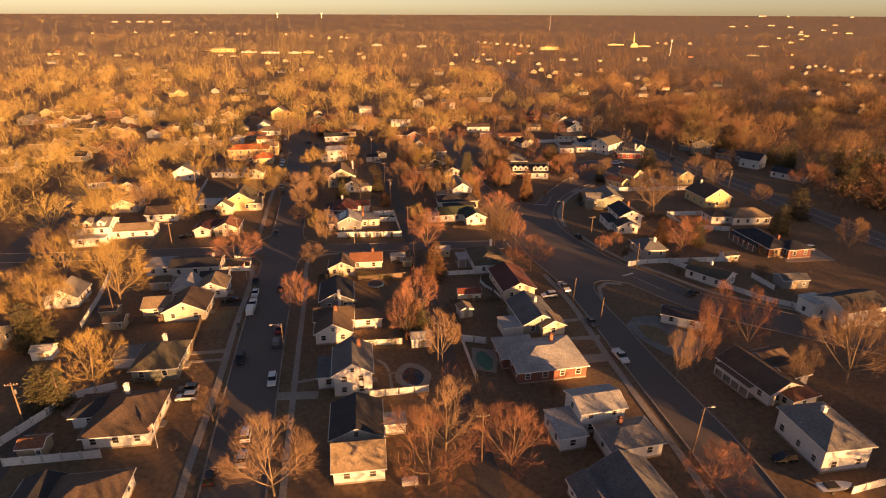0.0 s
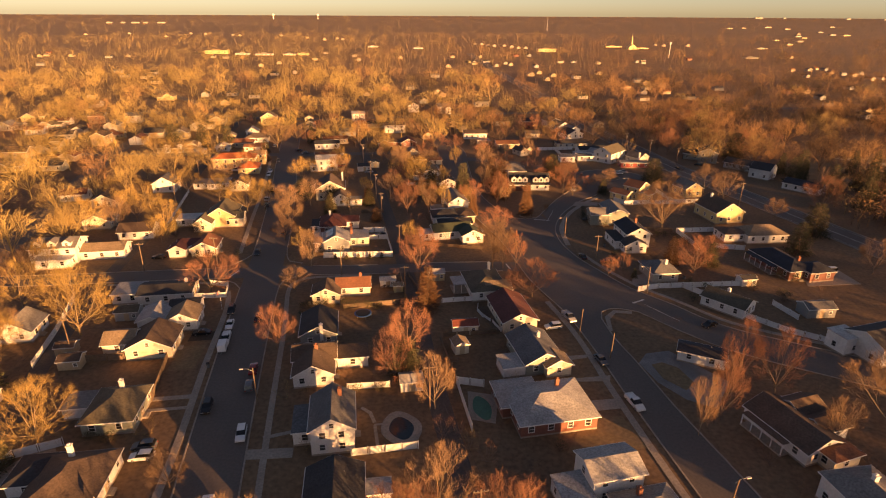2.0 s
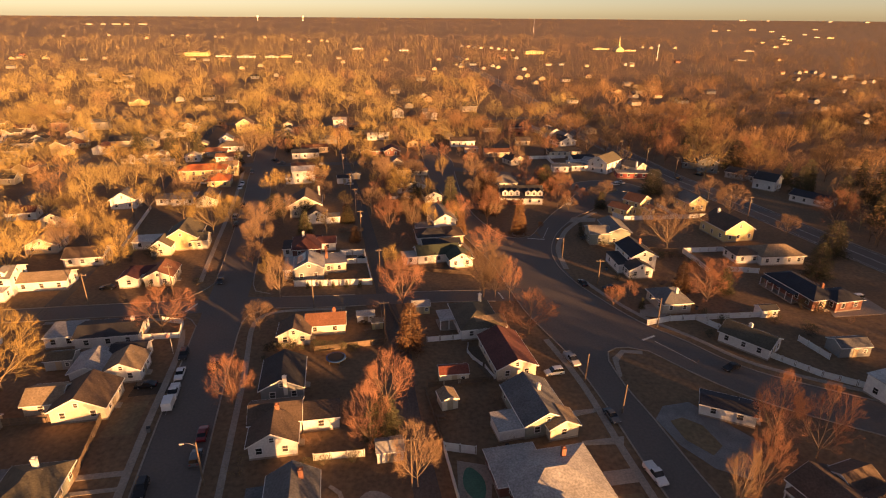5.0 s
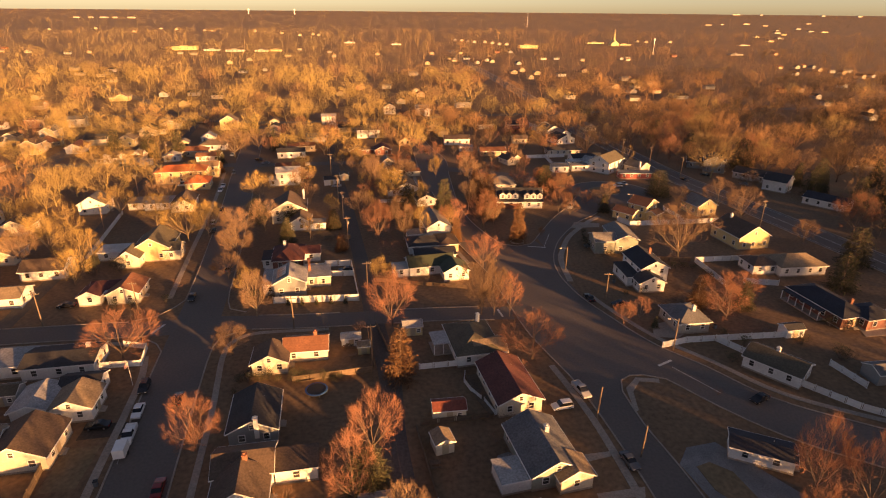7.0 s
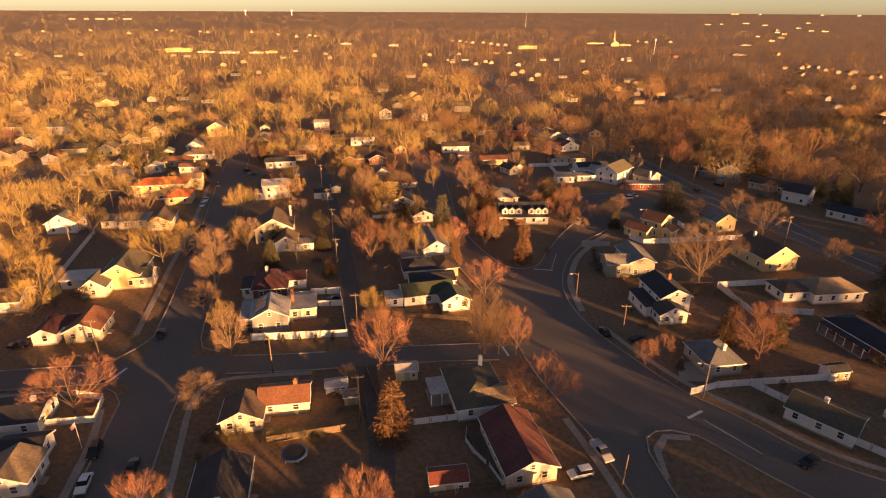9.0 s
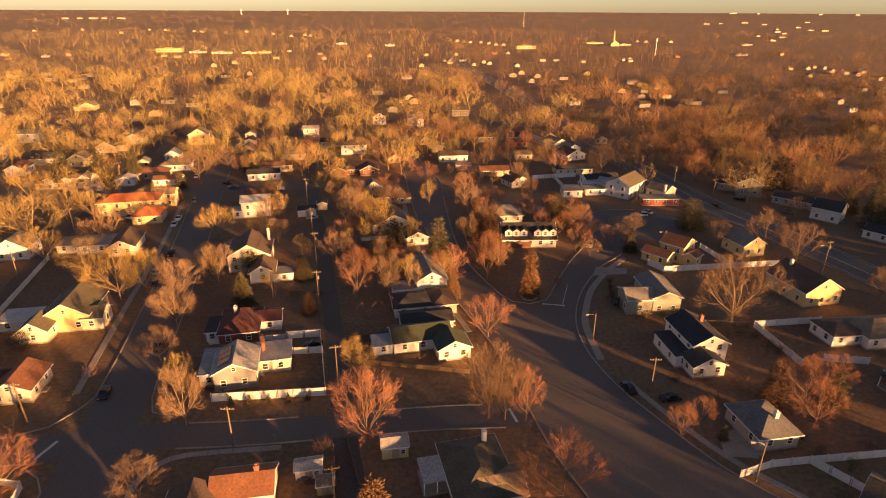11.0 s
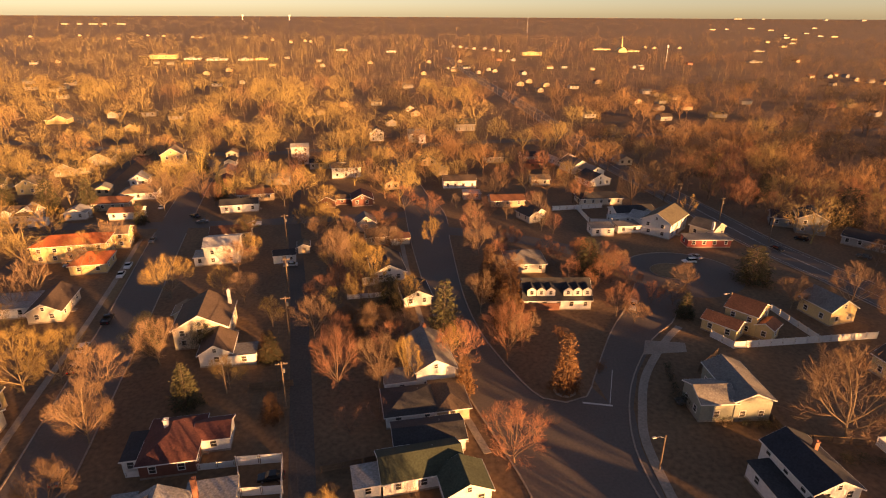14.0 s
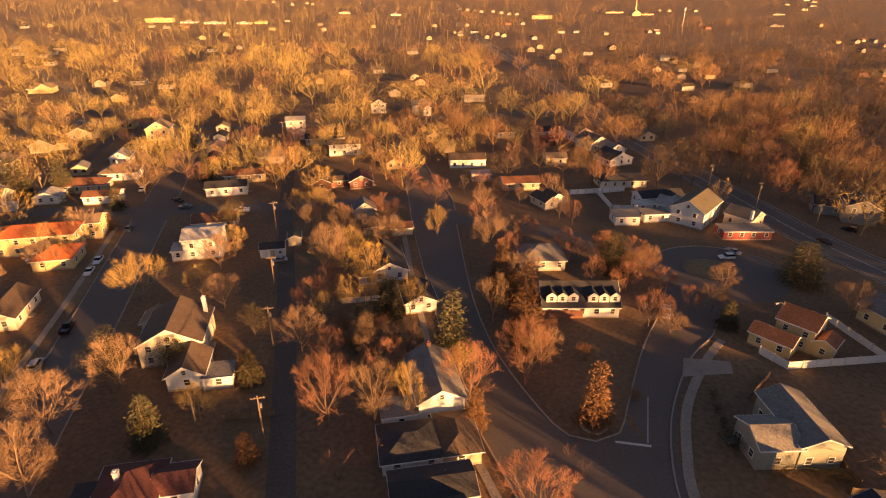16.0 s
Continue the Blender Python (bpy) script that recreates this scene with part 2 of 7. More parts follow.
ROAD_W = smooth_line([(-118, 75), (-130, 115), (-140, 153), (-154, 197), (-170, 243), (-188, 300), (-200, 345), (-213, 440), (-225, 490), (-300, 570), (-345, 620)])
HIGHWAY = smooth_line([(175, 90), (152, 150), (138, 190), (127, 225), (119.5, 250), (110, 281), (101, 308), (93.5, 345), (85, 385), (77.5, 423), (71, 489), (60, 600), (20, 900), (-10, 1200)])
STREET_D = smooth_line([(-6, 317), (12, 313), (30, 305), (47, 293), (56, 288)])
ROAD_FAR = smooth_line([(-260, 455), (-130, 430), (-60, 445), (0, 462), (70, 480), (160, 500), (300, 520)])
strip("road_west", ROAD_A, 10.2, 0.012, ASPHALT, "dark asphalt residential street between rows of houses", "road")
strip("road_cross_west", CROSS_W, 7.0, 0.016, ASPHALT, "dark asphalt cross street joining the residential street", "road")
strip("road_cross_east", CROSS_E, 6.4, 0.022, ASPHALT, "dark asphalt cross street beside a white fenced yard", "road")
strip("road_cross_north", CROSS_N, 7.0, 0.028, ASPHALT, "asphalt cross street further along the neighbourhood", "road")
strip("road_alley", ALLEY, 4.3, 0.008, ASPHALT_OLD, "narrow worn asphalt back alley between gardens", "road")
strip("road_alley_west", ALLEY_W, 4.0, 0.006, ASPHALT_OLD, "narrow worn asphalt back alley beside long fences", "road")
strip("road_far_west", ROAD_W, 8.5, 0.02, ASPHALT, "asphalt residential street under bare trees", "road")
strip("road_highway", HIGHWAY, 13.0, 0.012, ASPHALT, "wide two-lane asphalt highway beside the neighbourhood", "road")
strip("road_lane_north", STREET_D, 7.5, 0.024, ASPHALT, "asphalt street leading to the turning circle", "road")
strip("road_avenue_north", ROAD_FAR, 9.0, 0.034, ASPHALT, "asphalt avenue lined with utility poles", "road")
B_LEFT = smooth_line([(53, 25), (43, 70), (40, 85), (36.8, 100), (33.5, 116), (30.5, 132), (26.5, 149), (22.6, 159), (18.6, 170), (15.0, 185), (11.5, 200), (7.2, 212), (2.0, 226), (-3.2, 245)])
B_RIGHT = smooth_line([(62, 25), (53, 65), (49.6, 85), (46.3, 98), (41.9, 113.6), (38.6, 128), (36.0, 138), (34.7, 147.5)])
MEDIAN = smooth_line([(34.7, 147.5), (35.4, 151.2), (37.6, 152.9), (40.5, 153.2), (44.7, 151.8), (49.6, 146.0), (55.6, 139.4), (63.3, 133.2), (76, 126.5), (100, 115), (150, 92)])
C_RIGHT = smooth_line([(160, 105), (100, 129), (76, 139.4), (63.5, 146.4), (55, 156.5), (46.4, 165.6), (39.4, 178), (34.6, 188), (31.6, 199), (31.1, 210), (33.2, 221), (37.4, 232), (45.6, 246), (53, 254), (58, 263)])
ISLE_L = smooth_line([(15.1, 226), (11.3, 234), (6.2, 248), (2.3, 268), (-0.8, 300), (-1.8, 312)])
ISLE_TIP = smooth_line([(15.1, 226), (17.2, 223.4), (21.4, 222.2), (25.8, 224.2), (28.5, 230)])
ISLE_R = smooth_line([(28.5, 230), (36.6, 248.5), (44.6, 263), (50.5, 276)])
NORTH_L = smooth_line([(-3.2, 245), (-9.6, 279), (-15, 310), (-21, 352), (-30, 400), (-36, 440)])
NORTH_R = smooth_line([(6.2, 248), (2.3, 268), (-0.8, 300), (-3.6, 335), (-12, 363), (-20, 400), (-26, 440)])
patch("road_east", B_LEFT + [(6.2, 248), (11.3, 234)] + ISLE_TIP[:-1] + [(29.6, 222.2), (34, 221), (32.2, 210), (32.5, 199), (35, 188), (39.4, 178), (46.4, 165.6), (44.7, 151.8), (40.5, 153.2), (37.6, 152.9), (35.4, 151.2)] + B_RIGHT[::-1],
      0.012, ASPHALT, "broad dark asphalt junction of three residential streets", "road")
patch("road_branch", MEDIAN[4:] + C_RIGHT[:42], 0.018, ASPHALT, "dark asphalt side street curving away past a white fence", "road")
patch("road_north", NORTH_L + NORTH_R[::-1], 0.016, ASPHALT, "dark asphalt street running on between the houses", "road")
circle = [(66 + 17 * math.cos(a), 283 + 15.5 * math.sin(a)) for a in np.linspace(0, 2 * math.pi, 40, endpoint=False)]
patch("road_turning_circle", circle, 0.02, ASPHALT, "round asphalt turning area at the end of the street", "road")
patch("road_loop", [(29.6, 222.2)] + ISLE_R + [(60, 286), (68, 272)] + [(58, 263), (53, 254), (46, 246), (38, 232), (34, 221)], 0.017, ASPHALT, "dark asphalt street curving to the turning circle", "road")
isle = [(64 + 6.5 * math.cos(a), 284.5 + 5.5 * math.sin(a)) for a in np.linspace(0, 2 * math.pi, 24, endpoint=False)]
patch("traffic_island", isle, 0.14, LAWN, "round grass island in the turning circle", "traffic island", 0.14)


# ---- kerbs and pavements ----
def kerb(pts, label="grey concrete kerb along the street"):
    strip("kerb", pts, 0.28, 0.14, CONCRETE, label, "kerb", 0.14)


a_left, a_right = offset(ROAD_A, -5.2), offset(ROAD_A, 5.2)
kerb([p for p in a_left if p[1] < 155] + [(-62.5, 158.5), (-65, 161.5), (-68, 163.2)])
kerb([p for p in a_right if p[1] < 156] + [(-52.0, 160.5), (-51.8, 164.5), (-49, 167)])
kerb([(-75, 171.4), (-71, 173.6), (-68.6, 178.5)] + [p for p in a_left if 182 < p[1] < 314])
kerb([(-50, 176.6), (-54.5, 178), (-56.5, 182)] + [p for p in a_right if 186 < p[1] < 314])
kerb([p for p in a_left if p[1] > 326])
kerb([p for p in a_right if p[1] > 330])
kerb([p for p in offset(CROSS_W, -3.6) if p[0] < -75])
kerb([p for p in offset(CROSS_W, 3.6) if p[0] < -68])
kerb([p for p in offset(CROSS_E, -3.3) if -50 < p[0] < -24])
kerb([p for p in offset(CROSS_E, 3.3) if -49 < p[0] < -22])
kerb([p for p in offset(CROSS_E, 3.3) if -14 < p[0] < 12])
kerb([p for p in offset(CROSS_E, -3.3) if -14 < p[0] < 9])
kerb(offset(B_LEFT, -0.14)[:-1])
kerb(B_RIGHT + MEDIAN[1:])
kerb(C_RIGHT)
kerb(ISLE_L[::-1] + ISLE_TIP[1:] + ISLE_R[1:])
kerb(NORTH_L)
kerb([p for p in NORTH_R if p[1] > 320])
kerb(offset(HIGHWAY, -6.6))
kerb(offset(HIGHWAY, 6.6))
kerb([p for p in circle if p[1] > 286 and p[0] > 50])
kerb(isle + isle[:1], "low round kerb of the turning island")


def pavement(pts, width=1.4, label="narrow pale concrete pavement beside the street"):
    """Square concrete slabs with open joints."""
    owner = tagged(new("pavement"), label, "pavement", kind="structure")
    pts = smooth_line(pts, 2.0)
    base = Geo()
    a, b = offset(pts, -width / 2), offset(pts, width / 2)
    for i in range(len(pts) - 1):
        q = [a[i], b[i], b[i + 1], a[i + 1]]
        cx, cy = sum(p[0] for p in q) / 4, sum(p[1] for p in q) / 4
        q = [(cx + (x - cx) * 0.97, cy + (y - cy) * 0.985) for x, y in q]
        base.add([(x, y, 0.075) for x, y in q] + [(x, y, 0.0) for x, y in q], [(0, 1, 2, 3), (1, 0, 4, 5), (2, 1, 5, 6), (3, 2, 6, 7), (0, 3, 7, 4)])
    ob = part("slabs", base, CONCRETE, owner)
    return owner


pavement([(-33, 34), (-43.8, 70), (-50, 98), (-55.5, 120.5), (-59.3, 138), (-62, 149), (-65, 156.5)])
pavement([(-72, 183), (-80, 215), (-88.5, 250), (-96, 278), (-104, 306)])
pavement([(-27.5, 70), (-36.5, 108), (-43.4, 138), (-45.8, 147), (-48.4, 157), (-48.6, 162.6), (-45.6, 166.2), (-40, 167.6), (-28, 169.2)], 1.2)
pavement([(-72, 161.2), (-80, 160.8), (-100, 158.2)], 1.2)
pavement([(39.5, 74), (37.6, 84.4), (34.3, 100), (30.6, 119), (27, 139), (22, 156)])
pavement([(5.5, 208), (-1, 226), (-6, 243), (-12.5, 276), (-17.5, 306)])
pavement([(33.6, 197), (33.4, 211), (35.4, 220), (39.6, 231.5), (47.8, 244.5), (54, 252)], 1.7)
pavement([(100, 132), (77, 142), (65.5, 148.5), (57, 158.5), (48.5, 167.5), (41.6, 179.3), (37.2, 189)], 1.3)
for x, y, a, w, d in ((-57.8, 109.7, 12, 9, 1.3), (-56.8, 106.3, 12, 8.5, 0.9)):
    patch("garden_path", [(x + sx * w / 2, y + sy * d / 2 + sx * w / 2 * 0.2) for sx, sy in ((-1, -1), (1, -1), (1, 1), (-1, 1))], 0.06, CONCRETE, "straight concrete path across a front lawn", "path", 0.06)
for pts, what in (([(-35.4, 99.9), (-30.0, 102.1), (-29.9, 101.3), (-34.9, 99.1)], "narrow pale concrete path to a white house"), ([(-36.9, 96.4), (-28.9, 97.4), (-28.5, 95), (-36.4, 94)], "broad concrete slab beside a white house"),
                  ([(23.7, 121.3), (31.6, 122.9), (31.1, 120.9), (23.8, 120.2)], "pale concrete path to a yellow gable"), ([(23.6, 129.8), (28.2, 130.7), (27.9, 129.5), (23.4, 128.0)], "curved concrete path across a lawn"),
                  ([(-15.9, 104), (-15.3, 104), (-13.6, 97.4), (-14.2, 97.3)], "stone edging beside a garden bed"), ([(-15.8, 104.5), (-12.9, 105.2), (-12.9, 104.7), (-15.8, 104)], "short stone edging in a garden"),
                  ([(-19, 109.4), (-16.9, 108), (-15.5, 105), (-16.1, 104.8), (-17.4, 107.4), (-19.2, 108.8)], "curved stone garden edging")):
    patch("garden_path", pts, 0.06, CONCRETE, what, "path", 0.06)
patch("deck", [(3.8, 151.5), (7.1, 152.4), (7.6, 147.1), (9.7, 140.8), (8.2, 139.3), (5.7, 144.1), (4.7, 147.0)], 0.25, WOOD, "weathered timber deck behind a red-roofed house", "deck", 0.25)
patch("terrace", [(8.3, 127.4), (8.8, 129), (10.5, 129.9), (12, 129.4), (13.4, 127.5), (13.4, 121.5), (9.6, 120.6), (9.6, 125.2)], 0.12, GRAVEL, "pale rounded terrace behind a yellow-gabled house", "terrace", 0.12)
patch("driveway", [(24.5, 110.5), (32.5, 112.2), (32, 115.2), (24, 113.6)], 0.05, CONCRETE, "pale concrete driveway beside a brick house", "driveway", 0.05)
patch("driveway", [(47.5, 168.5), (53, 168), (57, 171.5), (54, 176), (49, 174)], 0.05, CONCRETE, "pale concrete driveway of a small grey house", "driveway", 0.05)
patch("driveway", [(41.5, 239.5), (43.8, 245.5), (52.6, 244.6), (51.6, 240.8)], 0.05, CONCRETE, "pale concrete driveway near the turning circle", "driveway", 0.05)
patch("driveway", [(97, 170), (113, 172.5), (112, 182), (99, 178)], 0.05, CONCRETE, "pale concrete parking pad beside a brick house", "driveway", 0.05)
patch("driveway", [(-64, 130.5), (-55, 132.5), (-55.6, 136), (-64.5, 134.5)], 0.05, DIRT, "worn earth driveway beside a cream house", "driveway", 0.05)
patch("driveway", [(38.9, 128), (41, 121), (45, 115.5), (50, 113), (56, 122), (47, 133.5), (41.5, 132)], 0.03, GRAVEL, "curved gravel driveway in front of a mobile home", "driveway")
patch("grass_bed", [(41.5, 127.5), (42.5, 122.5), (46, 118.6), (48.5, 121), (47, 126.5), (44, 128.6)], 0.1, LAWN, "kidney-shaped grass bed in the gravel driveway", "grass bed", 0.1)
patch("median_path", [(35.3, 141), (36.2, 141.8), (36.8, 147.5), (39, 150.9), (43, 150.6), (43.3, 152), (38.6, 152.2), (35.7, 148.6)], 0.05, CONCRETE, "pale concrete ramp round the tip of the grass triangle", "pavement", 0.05)
patch("lawn", [(19, 99), (33.5, 101), (31, 109.5), (24, 109)], 0.03, LAWN, "warm brown front lawn beside a brick house", "lawn")
patch("lawn", [(-63, 118.5), (-57.5, 120), (-59, 129.5), (-64, 128.5)], 0.03, LAWN, "worn sandy front lawn beside the pavement", "lawn")
patch("lawn", [(-92, 262), (-87, 255), (-99, 300), (-104, 300)], 0.03, LAWN, "dry front lawn by the street", "lawn")
patch("patio", [(-68.5, 92.5), (-73.5, 86), (-77, 88), (-72, 96.5)], 0.03, CONCRETE, "grey concrete yard behind a hip-roofed house", "patio")


def line_mark(p, q, w, label="white painted line on the asphalt"):
    strip("road_marking", [p, q], w, 0.03, PAINT_LINE, label, "road marking")


line_mark((44.7, 156.6), (48.2, 158.8), 0.6, "white painted stop line on the asphalt")
line_mark((24.6, 222.2), (30.2, 221.4), 0.5, "white painted stop line on the asphalt")
line_mark((-68.3, 165.5), (-67.2, 170.0), 0.6, "white painted stop line on the asphalt")
line_mark((13.3, 176.5), (12.2, 180.3), 0.5, "white painted stop line on the asphalt")
line_mark((47.4, 156.3), (54, 147.5), 0.14)
line_mark((29.8, 222), (33.2, 233.5), 0.14)
for off in (-0.18, 0.18):
    strip("road_marking", offset(HIGHWAY, off), 0.12, 0.03, PAINT_LINE, "long double line along the highway", "road marking")
for off in (-5.2, 5.2):
    strip("road_marking", offset(HIGHWAY, off), 0.12, 0.03, PAINT_LINE, "long white edge line along the highway", "road marking")


# ---- houses ----
MESHES = {}


def window_meshes(w, h):
    """Frame with glazing bar, and pane, facing -y, centred; shared by all windows of the size."""
    key = (round(w, 2), round(h, 2))
    if key not in MESHES:
        f = Geo()
        t = 0.11
        o, i = [(-w / 2 - t, -h / 2 - t), (w / 2 + t, -h / 2 - t), (w / 2 + t, h / 2 + t), (-w / 2 - t, h / 2 + t)], [(-w / 2, -h / 2), (w / 2, -h / 2), (w / 2, h / 2), (-w / 2, h / 2)]
        f.add([(x, -0.09, z) for x, z in o + i] + [(x, 0.0, z) for x, z in o + i],
              [(k, (k + 1) % 4, (k + 1) % 4 + 4, k + 4) for k in range(4)] + [(k, k + 8, (k + 1) % 4 + 8, (k + 1) % 4) for k in range(4)] + [(k + 4, (k + 1) % 4 + 4, (k + 1) % 4 + 12, k + 12) for k in range(4)])
        f.box(-w / 2, w / 2, -0.06, -0.02, -0.03, 0.03)
        if w > 1.3:
            f.box(-0.04, 0.04, -0.06, 0.0, -h / 2, h / 2)
        p = Geo()
        p.box(-w / 2, w / 2, -0.03, -0.005, -h / 2, h / 2)
        MESHES[key] = (f.mesh("window", TRIM), p.mesh("pane", GLASS))
    return MESHES[key]


def window(parent, x, y, z, rz, w=1.0, h=1.25):
    fm, pm = window_meshes(w, h)
    ob = part("window", fm, None, parent)
    ob.matrix_basis = pose(x, y, z, 0, 0, rz)
    part("pane", pm, None, ob)
    return ob


def door(parent, x, y, z, rz, w=0.95, h=2.05):
    if "door" not in MESHES:
        g = Geo()
        g.box(-w / 2, w / 2, -0.07, 0.02, 0, h)
        g.box(-w / 2 - 0.1, -w / 2, -0.1, 0.02, 0, h + 0.1)
        g.box(w / 2, w / 2 + 0.1, -0.1, 0.02, 0, h + 0.1)
        g.box(-w / 2, w / 2, -0.1, 0.02, h, h + 0.1)
        g.box(-0.3, 0.3, -0.09, -0.07, 1.2, 1.85)
        MESHES["door"] = g.mesh("door", SIDING["tan"])
    ob = part("door", MESHES["door"], None, parent)
    ob.matrix_basis = pose(x, y, z, 0, 0, rz)
    return ob


def chimney(parent, x, y, z0, z1, mat, w=0.7):
    g = Geo()
    g.box(-w / 2, w / 2, -w / 2, w / 2, z0, z1)
    g.box(-w / 2 - 0.08, w / 2 + 0.08, -w / 2 - 0.08, w / 2 + 0.08, z1, z1 + 0.14)
    g.box(-w / 4, w / 4, -w / 4, w / 4, z1 + 0.14, z1 + 0.4)
    ob = part("chimney", g, mat, parent)
    ob.location = (x, y, 0)
    return ob


def roof_geo(w, d, h, kind, axis, pitch, over=0.4, t=0.16):
    """Roof and fascia meshes over a w x d box whose walls are h high."""
    r, fz = Geo(), Geo()
    if kind == "gable":
        span, run = (w, d) if axis == "y" else (d, w)
        hw = span / 2 + over
        ze, zr = h - pitch * over, h + pitch * span / 2
        a0, a1 = -run / 2 - over * 0.8, run / 2 + over * 0.8
        r.prism([(-hw, ze), (0, zr), (hw, ze), (hw, ze + t), (0, zr + t), (-hw, ze + t)], a0, a1, axis)
        # rake and eave boards
        for e0, e1 in ((a0 - 0.05, a0 - 0.003), (a1 + 0.003, a1 + 0.05)):
            fz.prism([(-hw, ze - 0.12), (0, zr - 0.12), (hw, ze - 0.12), (hw, ze + t * 0.8), (0, zr + t * 0.8), (-hw, ze + t * 0.8)], e0, e1, axis)
        for s in (-1, 1):
            s0, s1 = sorted((s * (hw + 0.003), s * (hw + 0.1)))
            if axis == "y":
                fz.box(s0, s1, a0, a1, ze - 0.06, ze + t * 0.8)
            else:
                fz.box(a0, a1, s0, s1, ze - 0.06, ze + t * 0.8)
        top = zr
    elif kind == "hip":
        x, y = w / 2 + over, d / 2 + over
        ze = h - pitch * over * 0.5
        rise = pitch * min(w, d) / 2
        zr = h + rise
        if w >= d:
            m = x - y * 0.95
            ridge = [(-m, 0, zr), (m, 0, zr)]
            top_f = [(4, 5, 9, 8), (6, 7, 8, 9), (5, 6, 9), (7, 4, 8)]
        else:
            m = y - x * 0.95
            ridge = [(0, -m, zr), (0, m, zr)]
            top_f = [(5, 6, 9, 8), (7, 4, 8, 9), (4, 5, 8), (6, 7, 9)]
        r.add([(-x, -y, ze), (x, -y, ze), (x, y, ze), (-x, y, ze), (-x, -y, ze + t), (x, -y, ze + t), (x, y, ze + t), (-x, y, ze + t)] + ridge,
              top_f + [(3, 2, 1, 0), (0, 1, 5, 4), (1, 2, 6, 5), (2, 3, 7, 6), (3, 0, 4, 7)])
        for x0, x1, y0, y1 in ((-x - .07, x + .07, -y - .07, -y - .003), (-x - .07, x + .07, y + .003, y + .07), (-x - .07, -x - .003, -y, y), (x + .003, x + .07, -y, y)):
            fz.box(x0, x1, y0, y1, ze - 0.04, ze + t * 0.8)
        top = zr
    else:
        x, y = w / 2 + over * 0.6, d / 2 + over * 0.6
        s = pitch * d * 0.3
        r.add([(-x, -y, h), (x, -y, h), (x, y, h + s), (-x, y, h + s), (-x, -y, h + t), (x, -y, h + t), (x, y, h + s + t), (-x, y, h + s + t)],
              [(3, 2, 1, 0), (4, 5, 6, 7), (0, 1, 5, 4), (1, 2, 6, 5), (2, 3, 7, 6), (3, 0, 4, 7)])
        fz.box(-x - .06, x + .06, -y - .06, -y - .003, h - 0.04, h + t + 0.05)
        top = h + s
    return r, fz, top


def wall_geo(w, d, h, kind, axis, pitch, z0=0.0):
    g = Geo()
    if kind == "gable":
        span, run = (w, d) if axis == "y" else (d, w)
        g.prism([(-span / 2, z0), (span / 2, z0), (span / 2, h), (0, h + pitch * span / 2 - 0.02), (-span / 2, h)], -run / 2, run / 2, axis)
    else:
        g.box(-w / 2, w / 2, -d / 2, d / 2, z0, h + (0.02 if kind == "hip" else 0.0))
    return g


def house_angle(ob):
    return math.degrees(ob.matrix_basis.to_euler().z)


def block(house, bx, by, w, d, h, kind, axis, pitch, roof, wall, wins=True, big=False, seed=0, far=False):
    """One box of a house with its roof, boards and windows."""
    rng = random.Random(int(bx * 31 + by * 17 + w * 101 + d * 57 + seed))
    walls = part("wall", wall_geo(w, d, h, kind, axis, pitch), SIDING[wall], house)
    r, fz, top = roof_geo(w, d, h, kind, axis, pitch)
    roof_ob = part("roof", r, SHINGLE[roof], house)
    fas = part("fascia", fz, TRIM, house)
    if far:
        for o in (walls, roof_ob, fas):
            o.location = (bx, by, 0)
    base = Geo()
    base.box(-w / 2 - 0.05, w / 2 + 0.05, -d / 2 - 0.05, d / 2 + 0.05, 0, 0.35)
    if not far:
        found = part("foundation", base, CONCRETE, house)
        for o in (walls, roof_ob, fas, found):
            o.location = (bx, by, 0)
    if not wins:
        return top
    if far:
        for sx in (-0.27, 0.27):
            window(house, bx + sx * w, by - d / 2, 1.7, 0)
        window(house, bx + w / 2, by, 1.7, 90)
        if h > 4.4:
            window(house, bx, by - d / 2, 4.15, 0)
        return top
    storeys = [1.75] if h < 4.4 else [1.7, 4.15]
    for z in storeys:
        if z + 0.7 > h:
            continue
        for side in range(4):
            length = w if side in (0, 2) else d
            facing = math.cos(radians(house_angle(house) + 90 * side))
            n = max(1, int(length / 3.4)) if facing > -0.3 else 1
            for i in range(n):
                s = (i + 0.5) / n * length - length / 2 + rng.uniform(-0.3, 0.3)
                ww, hh = rng.choice(((1.0, 1.25), (0.9, 1.2), (1.7, 1.25) if big else (1.0, 1.25)))
                if side == 0:
                    window(house, bx + s, by - d / 2, z, 0, ww, hh)
                elif side == 1:
                    window(house, bx + w / 2, by + s, z, 90, ww, hh)
                elif side == 2:
                    window(house, bx + s, by + d / 2, z, 180, ww, hh)
                else:
                    window(house, bx - w / 2, by + s, z, 270, ww, hh)
    if kind == "gable" and pitch * (w if axis == "y" else d) / 2 > 1.7:
        rise = pitch * (w if axis == "y" else d) / 2
        if axis == "y":
            window(house, bx, by - d / 2, h + rise * 0.35, 0, 0.7, 0.9)
        else:
            window(house, bx + w / 2, by, h + rise * 0.35, 90, 0.7, 0.9)
    return top


def vent_pipe(house, x, y, z):
    g = Geo()
    g.tube((0, 0, 0), (0, 0, 0.6), 0.06, 0.06, 6)
    ob = part("vent_pipe", g, METAL, house)
    ob.location = (x, y, z)


